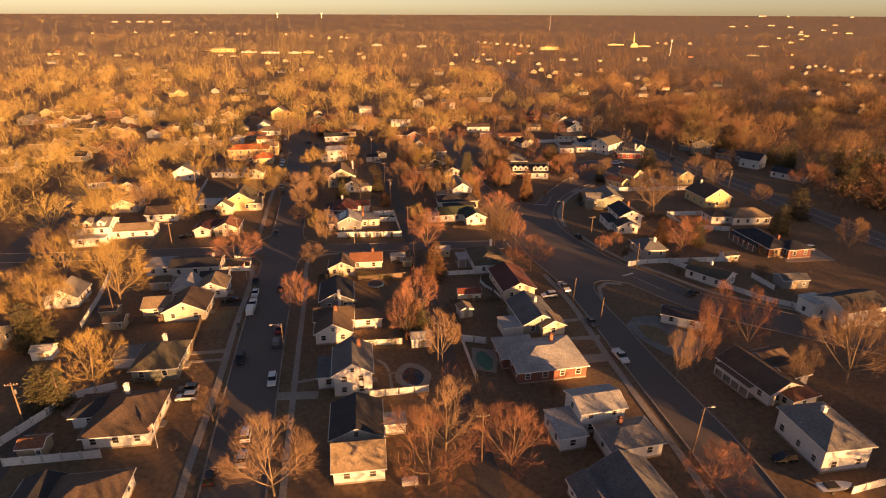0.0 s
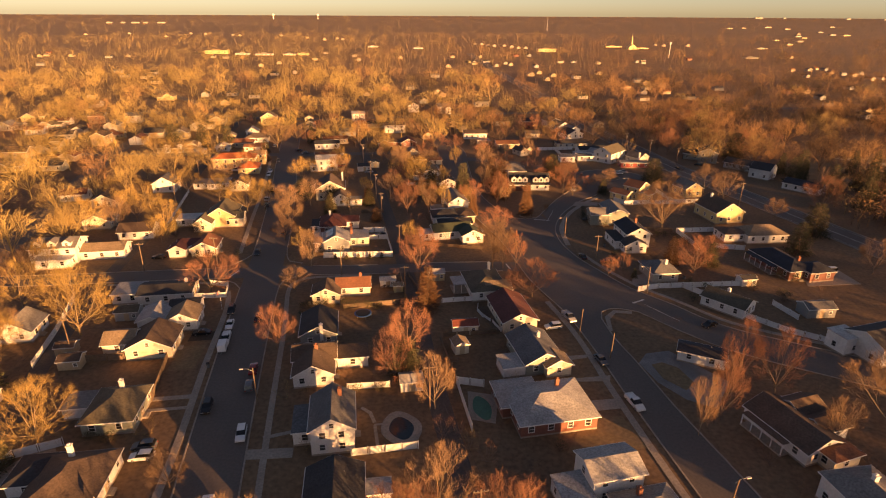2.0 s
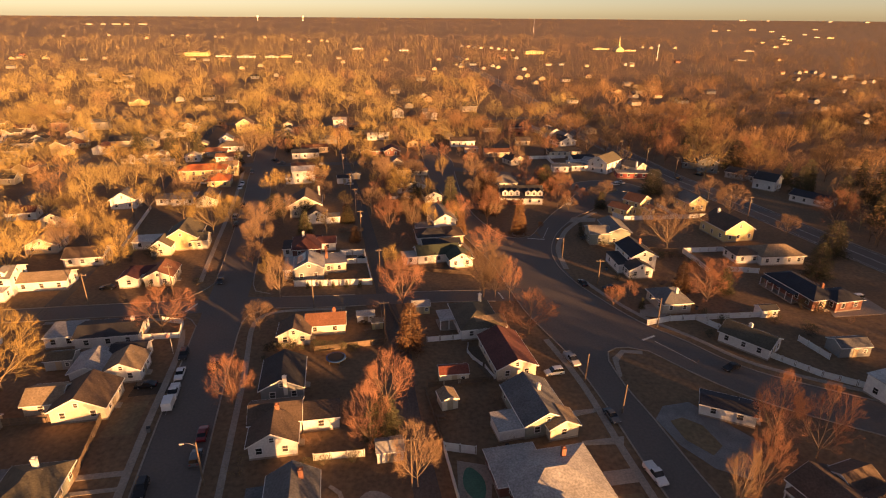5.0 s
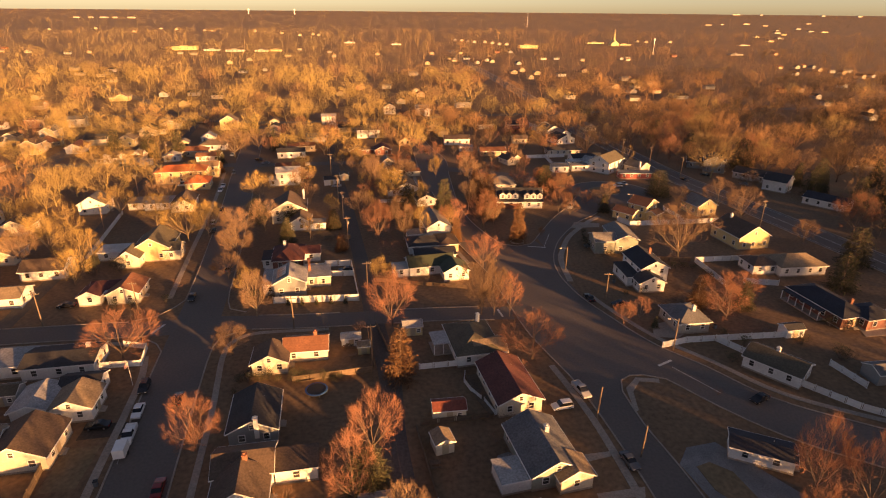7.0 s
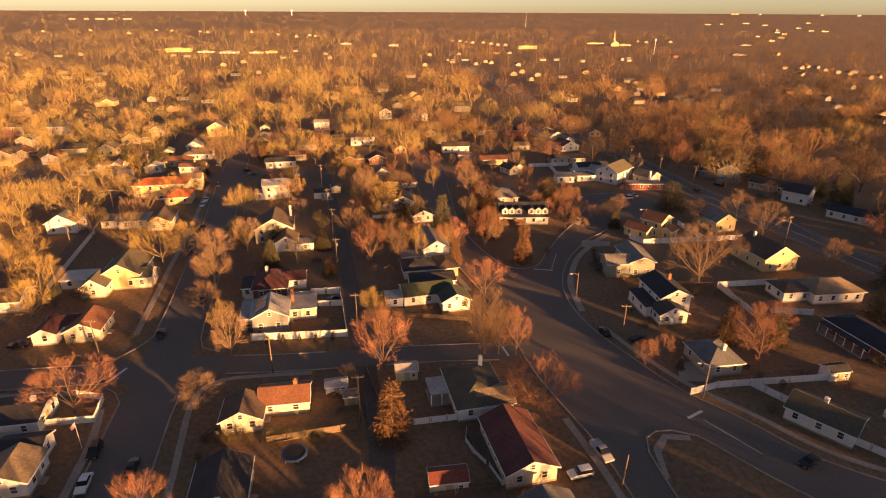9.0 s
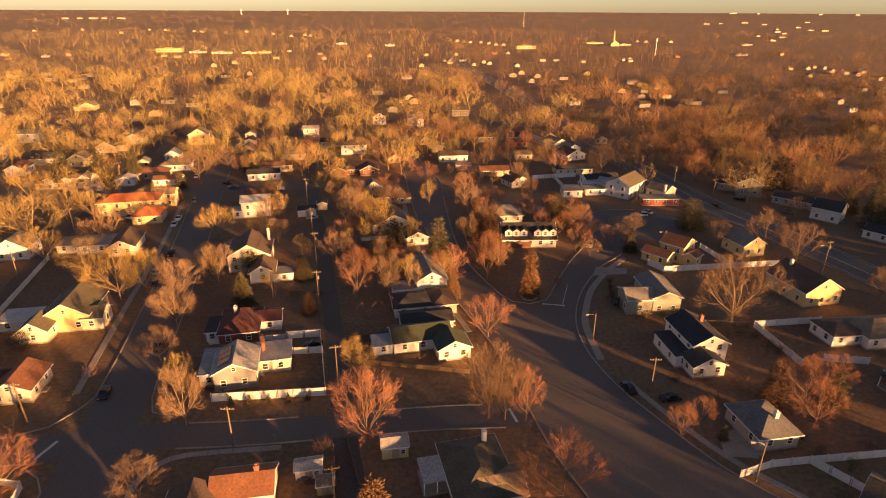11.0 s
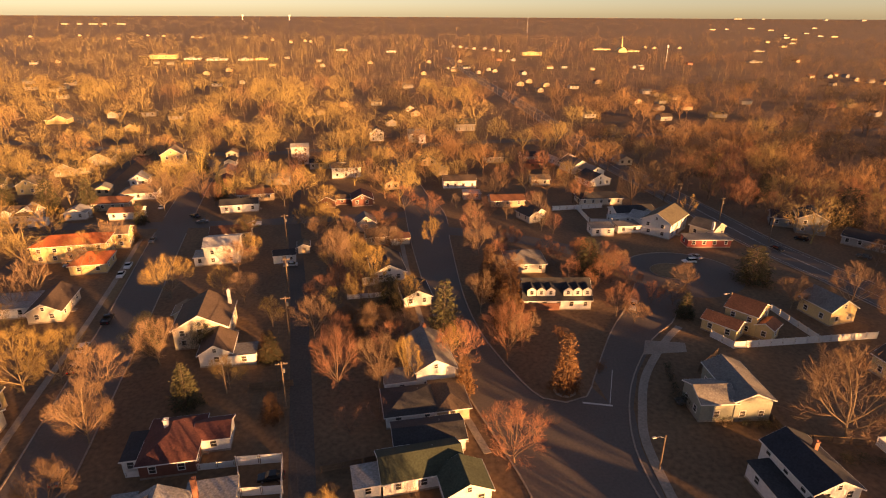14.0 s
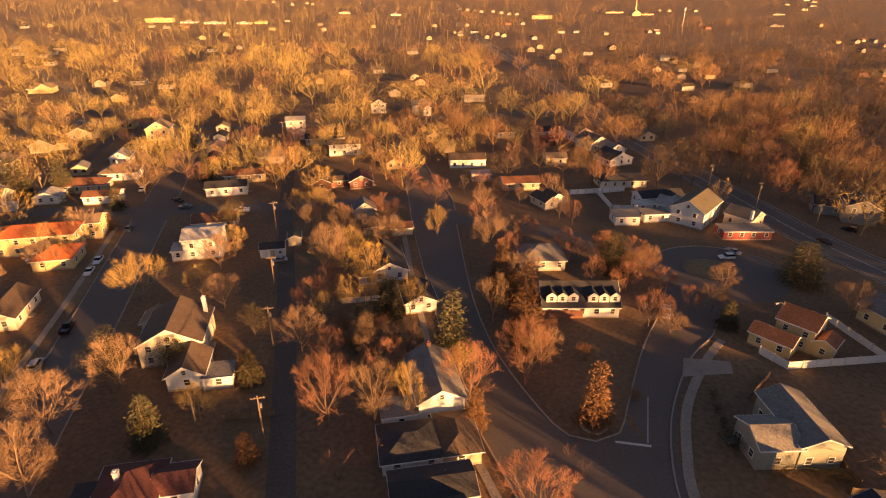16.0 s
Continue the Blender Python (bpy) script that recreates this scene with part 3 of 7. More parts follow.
def house(x, y, ang, label, blocks, name="house", category="house", chim=None, doors=(), group="houses of the neighbourhood", far=False):
    """A house of several blocks (dx, dy, w, d, h, roof kind, ridge axis, pitch, roof, wall)."""
    ob = thing(name, x, y, 0, ang, label, category, group)
    for i, b in enumerate(blocks):
        top = block(ob, *b, seed=i, far=far)
        if i == 0:
            main_top = top
    b = blocks[0]
    if chim:
        chimney(ob, chim[0], chim[1], b[4] * 0.6, main_top + 0.7, SIDING["white"] if chim[2] == "white" else BRICK)
    if name == "house" and not far:
        vent_pipe(ob, b[0] + b[2] * 0.18, b[1] + b[3] * 0.2, b[4] + (main_top - b[4]) * 0.45)
        if not doors:
            doors = ((b[0] + b[2] / 2, b[1] - b[3] * 0.05, 90),)
        for dx, dy, rz in doors:
            door(ob, dx, dy, 0.25, rz)
            st = Geo()
            st.box(-0.8, 0.8, -1.1, -0.05, 0, 0.2)
            st.box(-0.8, 0.8, -0.7, -0.05, 0.2, 0.36)
            s = part("step", st, CONCRETE, ob)
            s.matrix_basis = pose(dx, dy, 0, 0, 0, rz)
    return ob


def shed(x, y, ang, w, d, h, axis, roof, wall, label, pitch=0.45):
    ob = thing("shed", x, y, 0, ang, label, "shed")
    walls = part("wall", wall_geo(w, d, h, "gable", axis, pitch), SIDING[wall], ob)
    r, fz, _ = roof_geo(w, d, h, "gable", axis, pitch, 0.2, 0.1)
    part("roof", r, SHINGLE[roof], ob)
    part("fascia", fz, TRIM, ob)
    door(ob, 0, -d / 2, 0.02, 0)
    if w > 4:
        window(ob, w * 0.3, -d / 2, h * 0.55, 0, 0.7, 0.8)
    return ob


def porch(owner, x, y, w, d, h, roof, n=3):
    """A flat porch roof on posts."""
    g = Geo()
    g.box(-w / 2, w / 2, -d / 2, d / 2, h, h + 0.18)
    ob = part("porch_roof", g, SHINGLE[roof], owner)
    ob.location = (x, y, 0)
    fl = Geo()
    fl.box(-w / 2, w / 2, -d / 2, d / 2, 0, 0.3)
    f = part("porch_floor", fl, CONCRETE, owner)
    f.location = (x, y, 0)
    for i in range(n):
        p = Geo()
        p.box(-0.08, 0.08, -0.08, 0.08, 0.3, h)
        o = part("post", p, TRIM, owner)
        o.location = (x - w / 2 + 0.15 + (w - 0.3) * i / max(1, n - 1), y - d / 2 + 0.15, 0)


# row west of the street
house(-56, 65.5, 12, "hip-roofed bungalow with brown shingles and white walls", [(0, 0, 10.5, 10, 2.9, "hip", "y", .5, "brown", "white"), (-7.5, 1.5, 6, 8, 2.7, "gable", "y", .4, "dark", "white")])
house(-60.8, 85.2, 11, "bungalow with brown hip roof and white siding", [(0, 0, 10.8, 12, 2.8, "hip", "y", .5, "brown", "white"), (-6.6, 3.2, 6, 6.5, 2.7, "hip", "x", .4, "dark", "white")], chim=(-1, 4, "white"))
house(-64.3, 103.8, 11, "small house with dark olive hip roof and sage walls", [(0, 0, 8.8, 10.4, 2.9, "hip", "y", .55, "olive", "sage"), (-7, 2.5, 5.5, 5, 2.4, "flat", "x", .15, "grey", "white")], chim=(0.3, 3, "white"))
house(-69.6, 127.2, 11, "cream gabled house with brown roof and side wing", [(0, 0, 9.6, 9, 2.9, "gable", "y", .5, "brown", "cream"), (-7.4, 1.6, 6.5, 6.4, 2.8, "gable", "x", .45, "tan", "cream")])
house(-70.2, 139, 12, "white gabled house with tan front roof and pale addition", [(2, -1, 7, 7, 3, "gable", "y", .5, "tan", "white"), (-5, 0.5, 6.5, 8, 2.8, "gable", "y", .35, "pale", "white"), (1, 5, 7, 5, 2.8, "gable", "x", .4, "dark", "white")])
house(-79, 152, 12, "long low white house with a dark flat-pitched roof", [(0, 0, 13.5, 8, 3, "gable", "x", .25, "dark", "white"), (-10, 1, 7, 7, 2.8, "flat", "x", .1, "pale", "white")], chim=(4.5, 1, "white"))
shed(-83.7, 141, 12, 5.6, 4, 2.4, "x", "olive", "grey", "low grey garden shed with green door")
shed(-73, 77.5, 12, 4.2, 3.2, 2.2, "x", "rust", "tan", "small wooden shed with rusty red roof")
shed(-92, 105.8, 12, 4.2, 3, 2.3, "x", "pale", "white", "small white metal shed under trees")
shed(-88.5, 124.5, 12, 4, 3, 2.1, "x", "brown", "tan", "small brown shed beside the back alley")
shed(-84, 119.5, 12, 4.5, 3.5, 2.2, "x", "brown", "tan", "weathered brown shed behind a board fence")
# row between street and alley
house(-18, 82, 11, "white house with dark roof and tan front slope", [(0, 3.2, 8.6, 9.6, 3.6, "gable", "y", .45, "dark", "white"), (0.4, -5, 8.2, 6.4, 3.0, "gable", "x", .8, "tan", "white"), (6.8, 4, 3.6, 3, 2.3, "flat", "x", .1, "pale", "white")])
house(-22.6, 101.2, 12, "tall white two-storey house with slate-grey gable roof", [(0, 0, 7.4, 10, 5.3, "gable", "y", .6, "slate", "white"), (-5.2, 1.5, 3.6, 7, 2.8, "flat", "x", .2, "slate", "white")], chim=(1.4, 2.5, "brick"))
house(-31, 119.7, 12, "white house with brown gabled roof and back sunroom", [(0, -1.5, 8, 6.5, 3.0, "gable", "y", .55, "brown", "white"), (0, 4, 9, 6.5, 3.2, "gable", "x", .5, "brown", "white"), (8, 3.4, 6.5, 5, 2.6, "flat", "x", .15, "brown", "white")], chim=(0.5, 2, "brick"))
house(-34, 135.5, 12, "blue-grey gabled house with black roof and white chimney", [(0, 0, 8, 10.6, 3.2, "gable", "y", .5, "dark", "bluegrey")], chim=(0.8, -5.6, "white"))
house(-36.8, 154, 10, "cream L-shaped house with rust-brown roof", [(0, 0, 7, 6.4, 2.8, "gable", "y", .5, "brown", "cream"), (7, 3.6, 9, 6, 2.8, "gable", "x", .5, "rust", "cream")], chim=(9, 4, "brick"))
shed(-18.4, 160, 12, 2.6, 2.2, 2.0, "x", "tan", "yellow", "tiny yellow shed by the alley")
shed(-21.8, 163.4, 12, 4.2, 2.6, 2.0, "x", "pale", "white", "low white garden shed among clutter")
house(-41.5, 190.6, 13, "grey house with pale slate roof and white porch", [(-1, -1, 8, 8.6, 4.0, "gable", "y", .5, "pale", "bluegrey"), (6, 2.5, 7, 7, 3, "flat", "x", .1, "pale", "cream"), (-6.3, 1, 3.2, 9, 3.0, "flat", "x", .1, "pale", "white")], chim=(4, 3, "brick"))
house(-47.4, 207, 12, "brick house with dark red hip roof and glazed porch", [(0, 0, 8.5, 11, 3, "hip", "y", .6, "maroon", "brick"), (6.2, 1.8, 5.4, 5.4, 2.9, "gable", "x", .45, "maroon", "white"), (-5.6, -0.5, 3.2, 6.5, 2.6, "flat", "x", .2, "dark", "white")], chim=(-1, 1, "white"))
house(-57.6, 246, 12, "large cream gabled house with dark brown roof", [(0, 0, 11.5, 12.5, 5, "gable", "y", .55, "brown", "cream"), (4.2, -10.5, 6.5, 8, 3.2, "gable", "y", .6, "brown", "white"), (9.8, -13, 5.2, 4.5, 2.6, "flat", "x", .1, "grey", "white"), (-6, 8, 5, 5, 3, "gable", "y", .5, "tan", "cream")], chim=(5, 4, "white"))
house(-70, 290, 14, "tall white house with white roof and side porch", [(0, 0, 9.8, 9, 5.9, "gable", "x", .28, "white", "white"), (-6.2, -2, 3.4, 5, 2.8, "flat", "x", .2, "pale", "white")])
shed(-51.5, 289.5, 14, 6.5, 4.6, 2.5, "x", "dark", "white", "white garage with dark roof beside the alley")
shed(-47.5, 297, 14, 3.6, 5, 2.4, "y", "olive", "grey", "narrow grey shed beside the alley")
house(-74, 307.5, 15, "low house with rust-brown roof and pale walls", [(0, 0, 12.5, 7.5, 3, "gable", "x", .4, "rust", "tan")])
house(-81.5, 337, 15, "long white house with dark low roof", [(0, 0, 13.5, 7, 3.2, "gable", "x", .35, "dark", "white")])
house(-80, 351, 15, "low house with orange-brown roof", [(0, 0, 14, 6.5, 3, "gable", "x", .35, "rust", "tan")])
house(-49.8, 343.5, 12, "small brick bungalow with brown roof", [(0, 0, 6.5, 7, 2.8, "gable", "y", .5, "brown", "brick"), (6, 2, 6, 5, 2.5, "gable", "x", .35, "brown", "brick")])
house(-36.6, 347, 12, "red bungalow with white-framed picture window", [(0, 0, 8, 8.5, 2.8, "gable", "y", .5, "maroon", "brick")])
house(-49.6, 387, 10, "long two-storey white house with dark low roof", [(0, 0, 13, 7, 5, "gable", "x", .3, "brown", "white")])
house(-62, 405, 12, "long low grey building with dark roof", [(0, 0, 17, 9, 3, "gable", "x", .25, "dark", "grey")])
house(-81, 427, 14, "pale two-storey house among bare trees", [(0, 0, 9, 7, 5.5, "gable", "x", .35, "pale", "white")])
shed(-75.5, 411, 10, 5, 4.5, 3.2, "y", "pale", "white", "white gabled garage at the alley's end")
# gardens north-west of the crossing
house(-119.4, 327, 12, "small white house with a row of bay windows", [(0, 0, 11, 6, 2.9, "gable", "x", .35, "rust", "white")])
house(-137, 326, 14, "white gabled garage with grey roof", [(0, 0, 7, 6.5, 2.8, "gable", "y", .4, "pale", "white")])
house(-131.5, 338, 12, "low house with rusty red roof", [(0, 0, 14, 8, 2.8, "hip", "x", .45, "rust", "tan")])
house(-127, 352, 14, "house with tan hip roof and white chimney", [(0, 0, 13, 9, 3, "hip", "x", .5, "tan", "white")], chim=(-1, 1, "white"))
house(-137, 371, 14, "white gabled cottage under bare trees", [(0, 0, 7, 8, 3, "gable", "y", .6, "pale", "white")])
house(-176, 358, 14, "yellow gabled house with tan roof", [(0, 0, 8, 9, 4, "gable", "y", .6, "tan", "yellow")])
house(-153, 324, 14, "white gabled shed beside covered boats", [(0, 0, 7, 7, 3.2, "gable", "y", .6, "pale", "white")])
house(-139, 408, 14, "yellow two-storey house behind a bare tree", [(0, 0, 10, 9, 5.6, "gable", "y", .6, "tan", "yellow")])
house(-175, 408, 14, "cream gabled house with brown roof and porch", [(0, 0, 10, 11, 3.4, "gable", "y", .5, "brown", "cream")])
house(-160, 322, 10, "long cream house with brown roof and dormers", [(0, 0, 21, 8, 3, "gable", "x", .6, "brown", "cream"), (-5, -2.5, 3, 4, 4.4, "gable", "y", .5, "brown", "white"), (2, -2.5, 3, 4, 4.4, "gable", "y", .5, "brown", "white")])
shed(-146, 317.5, 20, 6, 3, 2.2, "x", "white", "white", "low white canopy over a boat")
# row between alley and east street
house(16.9, 109.6, 14, "wide brick bungalow with pale grey hip roof", [(0, 0, 14.6, 11.6, 2.9, "hip", "x", .36, "pale", "brick"), (-5, 4, 8, 8, 2.7, "hip", "x", .36, "pale", "brick")], chim=(2.5, 2.8, "brick"))
house(16, 128.6, 16, "sage house with slate roof and cream front gable", [(0, 0, 8.6, 12.5, 3.0, "gable", "y", .5, "slate", "sage"), (2.5, -5.6, 5.5, 4.5, 2.8, "gable", "y", .5, "tan", "cream"), (-6.6, -3.5, 5, 5, 2.4, "flat", "x", .1, "pale", "white")], chim=(1, 1, "white"))
house(11.9, 146.6, 15, "cream house with long dark red gabled roof", [(0, 0, 8.4, 14, 3.0, "gable", "y", .45, "maroon", "cream")])
house(5.2, 162, 14, "white house with olive-green hip roof and porch", [(0, 0, 9.5, 13, 2.9, "hip", "y", .5, "olive", "white"), (2.6, -3.6, 6.5, 6, 2.9, "gable", "x", .5, "tan", "white")], chim=(2.5, 4.5, "white"))
house(-3.6, 202.6, 15, "white house with mossy green gabled roof", [(-2, 1, 13, 7, 3.0, "gable", "x", .5, "green", "white"), (3.8, -4.5, 7, 6, 3.0, "gable", "y", .5, "green", "white"), (-10.8, 0, 4, 4.6, 2.5, "flat", "x", .1, "pale", "white")])
house(-4.8, 210.4, 12, "low white house with black roof", [(0, 0, 12, 6, 2.8, "gable", "x", .35, "dark", "white")])
house(-6.6, 219, 12, "white house with dark hip roof and brown wing", [(-2, 0, 9.5, 8, 2.8, "hip", "x", .45, "dark", "white"), (5.5, 0.5, 6, 9, 2.8, "hip", "y", .45, "brown", "tan")])
house(-6.4, 232, 14, "bright white gabled house with grey roof and glazed porch", [(1, 0, 7.8, 13.5, 4.8, "gable", "y", .55, "grey", "white"), (-6, -4.6, 6, 4.5, 2.8, "flat", "x", .15, "grey", "white")], chim=(1.2, 6.2, "brick"))
house(-10.5, 265, 14, "white house with black roof behind a big conifer", [(0, 0, 7, 9, 2.8, "gable", "y", .5, "dark", "white")])
house(-19.8, 281.6, 14, "white house with long dark gabled roof", [(0, 0, 9, 14, 3, "gable", "y", .5, "dark", "white"), (-5.5, -6, 4, 4, 2.5, "flat", "x", .1, "dark", "white")])
house(-24.6, 306.5, 14, "low tan house with brown roof", [(0, 0, 9.5, 7, 2.8, "gable", "x", .45, "brown", "tan"), (6, -3, 6, 5, 2.5, "gable", "x", .3, "rust", "cream")])
house(-31, 318, 14, "small house with slate-blue gabled roof", [(0, 0, 6.5, 6, 3, "gable", "y", .7, "slate", "grey")])
house(26.6, 86, 16, "grey-roofed white split-level house", [(2, -1.5, 9.5, 6.4, 3.0, "hip", "x", .5, "grey", "white"), (-0.6, 6.2, 8.6, 6.5, 5.0, "gable", "x", .35, "pale", "white"), (-7.5, 3.5, 4.8, 7.5, 2.8, "flat", "x", .1, "pale", "white")], chim=(1, 0, "brick"))
house(27.4, 71.5, 18, "house with long dark roof and cream front gable", [(0, 0, 9.4, 13, 3.0, "gable", "y", .55, "slate", "cream"), (-6.5, 2, 5, 7, 2.8, "gable", "y", .45, "slate", "white")])
shed(0.4, 139.2, 9, 6, 3.4, 2.5, "x", "red", "cream", "cream garden shed with red roof and dark shutters")
shed(-0.6, 130.8, 20, 3.2, 3.4, 2.3, "y", "tan", "cream", "small cream shed with tan gabled roof")
shed(-8.4, 168.5, 10, 4.4, 3.2, 2.4, "x", "pale", "yellow", "yellow shed under a white canopy")
shed(-10.2, 116.5, 12, 4.5, 3.5, 2.3, "x", "pale", "white", "small white shed among red shrubs")
# west corner and beyond the cross street
house(-84.4, 183.6, 11, "white bungalow with rust-red roofs and two front gables", [(1.5, 0, 7.4, 8.6, 2.9, "gable", "y", .5, "rust", "cream"), (-6.4, -1, 5, 6.4, 2.7, "gable", "y", .5, "maroon", "white"), (-2.8, 2, 9, 5.5, 2.7, "gable", "x", .45, "maroon", "white")])
house(-88.5, 210, 11, "olive-roofed house with several cream gables", [(0, 2, 10, 12, 4.2, "gable", "y", .6, "olive", "yellow"), (-5.2, -5.5, 6, 6, 3.2, "gable", "y", .7, "olive", "cream"), (5.5, -1, 4.5, 6, 3.2, "gable", "x", .5, "olive", "cream"), (-11.5, 1, 8, 6, 2.7, "flat", "x", .1, "white", "white")])
house(-116, 290.5, 14, "long yellow two-storey house with bright orange roof", [(0, 0, 20, 9, 5.4, "hip", "x", .45, "orange", "yellow"), (10, 7.5, 8, 7, 5, "gable", "x", .4, "tan", "yellow"), (8, -10.5, 9.5, 9.5, 3, "hip", "y", .5, "orange", "yellow")])
house(-100, 256, 14, "brown-roofed house with cream gable and pale carports", [(0, 0, 7.5, 12.5, 3, "gable", "y", .55, "brown", "cream"), (-9, 2, 9, 9, 2.7, "flat", "x", .05, "pale", "white"), (-16, 3.5, 7, 8, 2.5, "flat", "x", .05, "grey", "white")])
house(-125, 175, 12, "big white two-storey house with dark roof and porch", [(0, 0, 13, 9, 5.4, "gable", "x", .4, "grey", "white"), (1, -6, 10, 4, 2.8, "flat", "x", .15, "white", "white"), (12.5, 1, 13, 7, 3, "gable", "x", .4, "tan", "white")])
house(-104, 131, 12, "white gabled cottage beside the back alley", [(0, 0, 8, 8, 3, "gable", "y", .6, "grey", "white")])
house(-108, 108, 12, "cream cottage half hidden by conifers", [(0, 0, 8, 9, 3, "gable", "x", .5, "brown", "cream")])
house(-112, 196, 12, "white house with brown roof behind bare trees", [(0, 0, 11, 8, 3, "gable", "x", .45, "brown", "white")])
house(-131, 205, 12, "cream house with tan roof under bare trees", [(0, 0, 9, 9, 3, "gable", "y", .5, "tan", "cream")])
house(-143, 228, 12, "cream house with brown roof by the street", [(0, 0, 9, 8, 3, "gable", "y", .5, "brown", "cream")])
house(-130, 250, 12, "white gabled house among bare trees", [(0, 0, 9, 9, 4, "gable", "y", .6, "slate", "white")])
# east side
house(62.4, 87, 12, "white raised house with grey hip roof", [(0, 0, 8.6, 11, 4.8, "hip", "y", .45, "grey", "white")], chim=(0.5, 1.5, "white"))
house(60.2, 105.8, -68, "brown-roofed ranch house with white-trimmed porch", [(0, 0, 13.5, 8.5, 2.9, "gable", "x", .45, "brown", "white"), (-3.5, 6, 5, 6, 3.2, "gable", "y", .5, "brown", "white"), (1.5, 6, 4.5, 6, 3.0, "gable", "y", .5, "brown", "white"), (7.5, 1.5, 4, 6, 2.8, "hip", "y", .4, "rust", "cream")])
house(52.8, 129.9, -22, "white mobile home with dark roof", [(0, 0, 9.6, 4.6, 2.7, "gable", "x", .25, "navy", "white")])
house(56.4, 174.6, 10, "small stone-walled house with slate-blue hip roof", [(0, 0, 7.6, 9, 2.9, "hip", "y", .5, "slate", "stone")], chim=(1, -1.5, "white"))
house(68.6, 155.4, -46, "white ranch house with grey-olive roof", [(0, 0, 11, 7, 2.9, "gable", "x", .45, "olive", "white")], chim=(-0.5, 0.6, "white"))
house(55.0, 201.5, 9, "white two-storey house with navy roof and side porch", [(0, 0, 7.8, 11.5, 5.0, "gable", "y", .5, "navy", "white"), (-5.9, -1.4, 3.6, 9.5, 2.8, "flat", "x", .1, "dark", "white"), (-2.6, -7.9, 7, 4.6, 2.9, "gable", "y", .5, "dark", "white")], chim=(1.6, 1.5, "brick"))
house(50.5, 223.5, 4, "stone-faced split-level house with slate roof", [(3.5, 0, 7, 12.5, 4.6, "gable", "y", .42, "grey", "sage"), (-3, -2.6, 6.6, 7, 4.2, "gable", "x", .42, "grey", "sage")])
house(94.4, 229.4, 14, "cream gabled house with dark brown roof", [(0, 0, 11, 13.5, 4.2, "gable", "y", .6, "brown", "yellow")], chim=(-1, 4, "white"))
house(97, 207, 8, "long white house with tan and brown hip roof", [(3, 0, 14, 9, 3, "hip", "x", .5, "tan", "white"), (-7, 1, 8, 7, 2.9, "hip", "x", .4, "brown", "white")])
house(95, 182.5, -76, "brick ranch house with navy-black roof", [(0, 0, 17, 8.5, 3, "hip", "x", .45, "navy", "brick"), (7, 5, 7, 8, 3, "hip", "y", .45, "navy", "brick")], chim=(5, 1, "brick"))
house(92.5, 258.5, 18, "white gabled house half hidden by trees", [(0, 0, 8, 9, 4, "gable", "y", .6, "grey", "yellow")])
house(95, 135.5, 20, "white raised house with dark solar-panelled roof", [(0, 0, 13, 9, 4.8, "gable", "x", .4, "dark", "white"), (-7, 4, 5, 5, 4.2, "flat", "x", .1, "white", "white")])
shed(90, 153.6, 8, 7.5, 4.5, 2.6, "x", "slate", "bluegrey", "blue-grey garden building with white doors")
shed(79.8, 170.5, 10, 4.5, 3, 2.2, "x", "dark", "white", "white shed beside a hedge")
house(66.6, 252.4, -46, "yellow two-storey house with rust-brown roofs", [(2, 2.2, 7.2, 7.6, 5.6, "gable", "x", .5, "rust", "yellow"), (-0.6, -4.1, 8, 5, 3.1, "gable", "x", .5, "rust", "yellow"), (7.4, 1, 3.6, 4.6, 3.5, "gable", "y", .5, "rust", "yellow")])
house(25.8, 264.2, 2, "brick and white house with dark roof and gabled dormers", [(0, 0, 17, 9, 3.0, "gable", "x", .85, "dark", "white")])
house(20.5, 287, 4, "grey hip-roofed house beside the lane", [(0, 0, 11, 10, 2.9, "hip", "x", .5, "grey", "grey")])
house(72.5, 318.5, -40, "large white gabled house with olive-grey roof", [(0, 0, 10, 15, 5.5, "gable", "y", .55, "olive", "white"), (-8, 2, 8, 8, 3.2, "gable", "x", .4, "pale", "white")])
house(86, 315, -50, "small cream house with pale roof and chimney", [(0, 0, 8.5, 7.5, 3.6, "gable", "x", .5, "tan", "cream")], chim=(3.6, -3.6, "white"))
house(82, 306, 2, "red-fronted garage with flat grey roof", [(0, 0, 14, 5.5, 2.6, "flat", "x", .1, "grey", "red")])
house(65.5, 333, 12, "long low white building with black roof and gabled dormer", [(0, 0, 15, 7, 3.2, "gable", "x", .4, "dark", "white"), (3, -3.4, 4, 4, 3.6, "gable", "y", .6, "dark", "white"), (-5, -5.6, 13, 4, 2.6, "flat", "x", .05, "white", "white")])
house(57.5, 351, 6, "low house with broad black hip roof and cream walls", [(0, 0, 17, 8, 2.8, "hip", "x", .4, "dark", "cream")])
house(50, 315.5, 4, "small pale building at the edge of a parking yard", [(0, 0, 7.5, 6, 2.8, "flat", "x", .1, "grey", "white")])
house(59.5, 318, 8, "low pale outbuilding by the turning circle", [(0, 0, 8, 5, 2.6, "flat", "x", .1, "grey", "white")])
house(124, 321, -22, "two-storey blue-grey house with white window frames", [(0, 0, 9, 10, 5.4, "gable", "y", .5, "dark", "bluegrey"), (-8, 4, 8, 8, 3.2, "gable", "x", .4, "navy", "bluegrey")])
house(135, 306, -45, "grey ranch house with dark roof", [(0, 0, 14, 8, 3, "gable", "x", .45, "dark", "grey")])
house(138, 290, -45, "white-gabled house with dark roof by the highway", [(0, 0, 9, 9, 4.6, "gable", "x", .55, "dark", "white")])
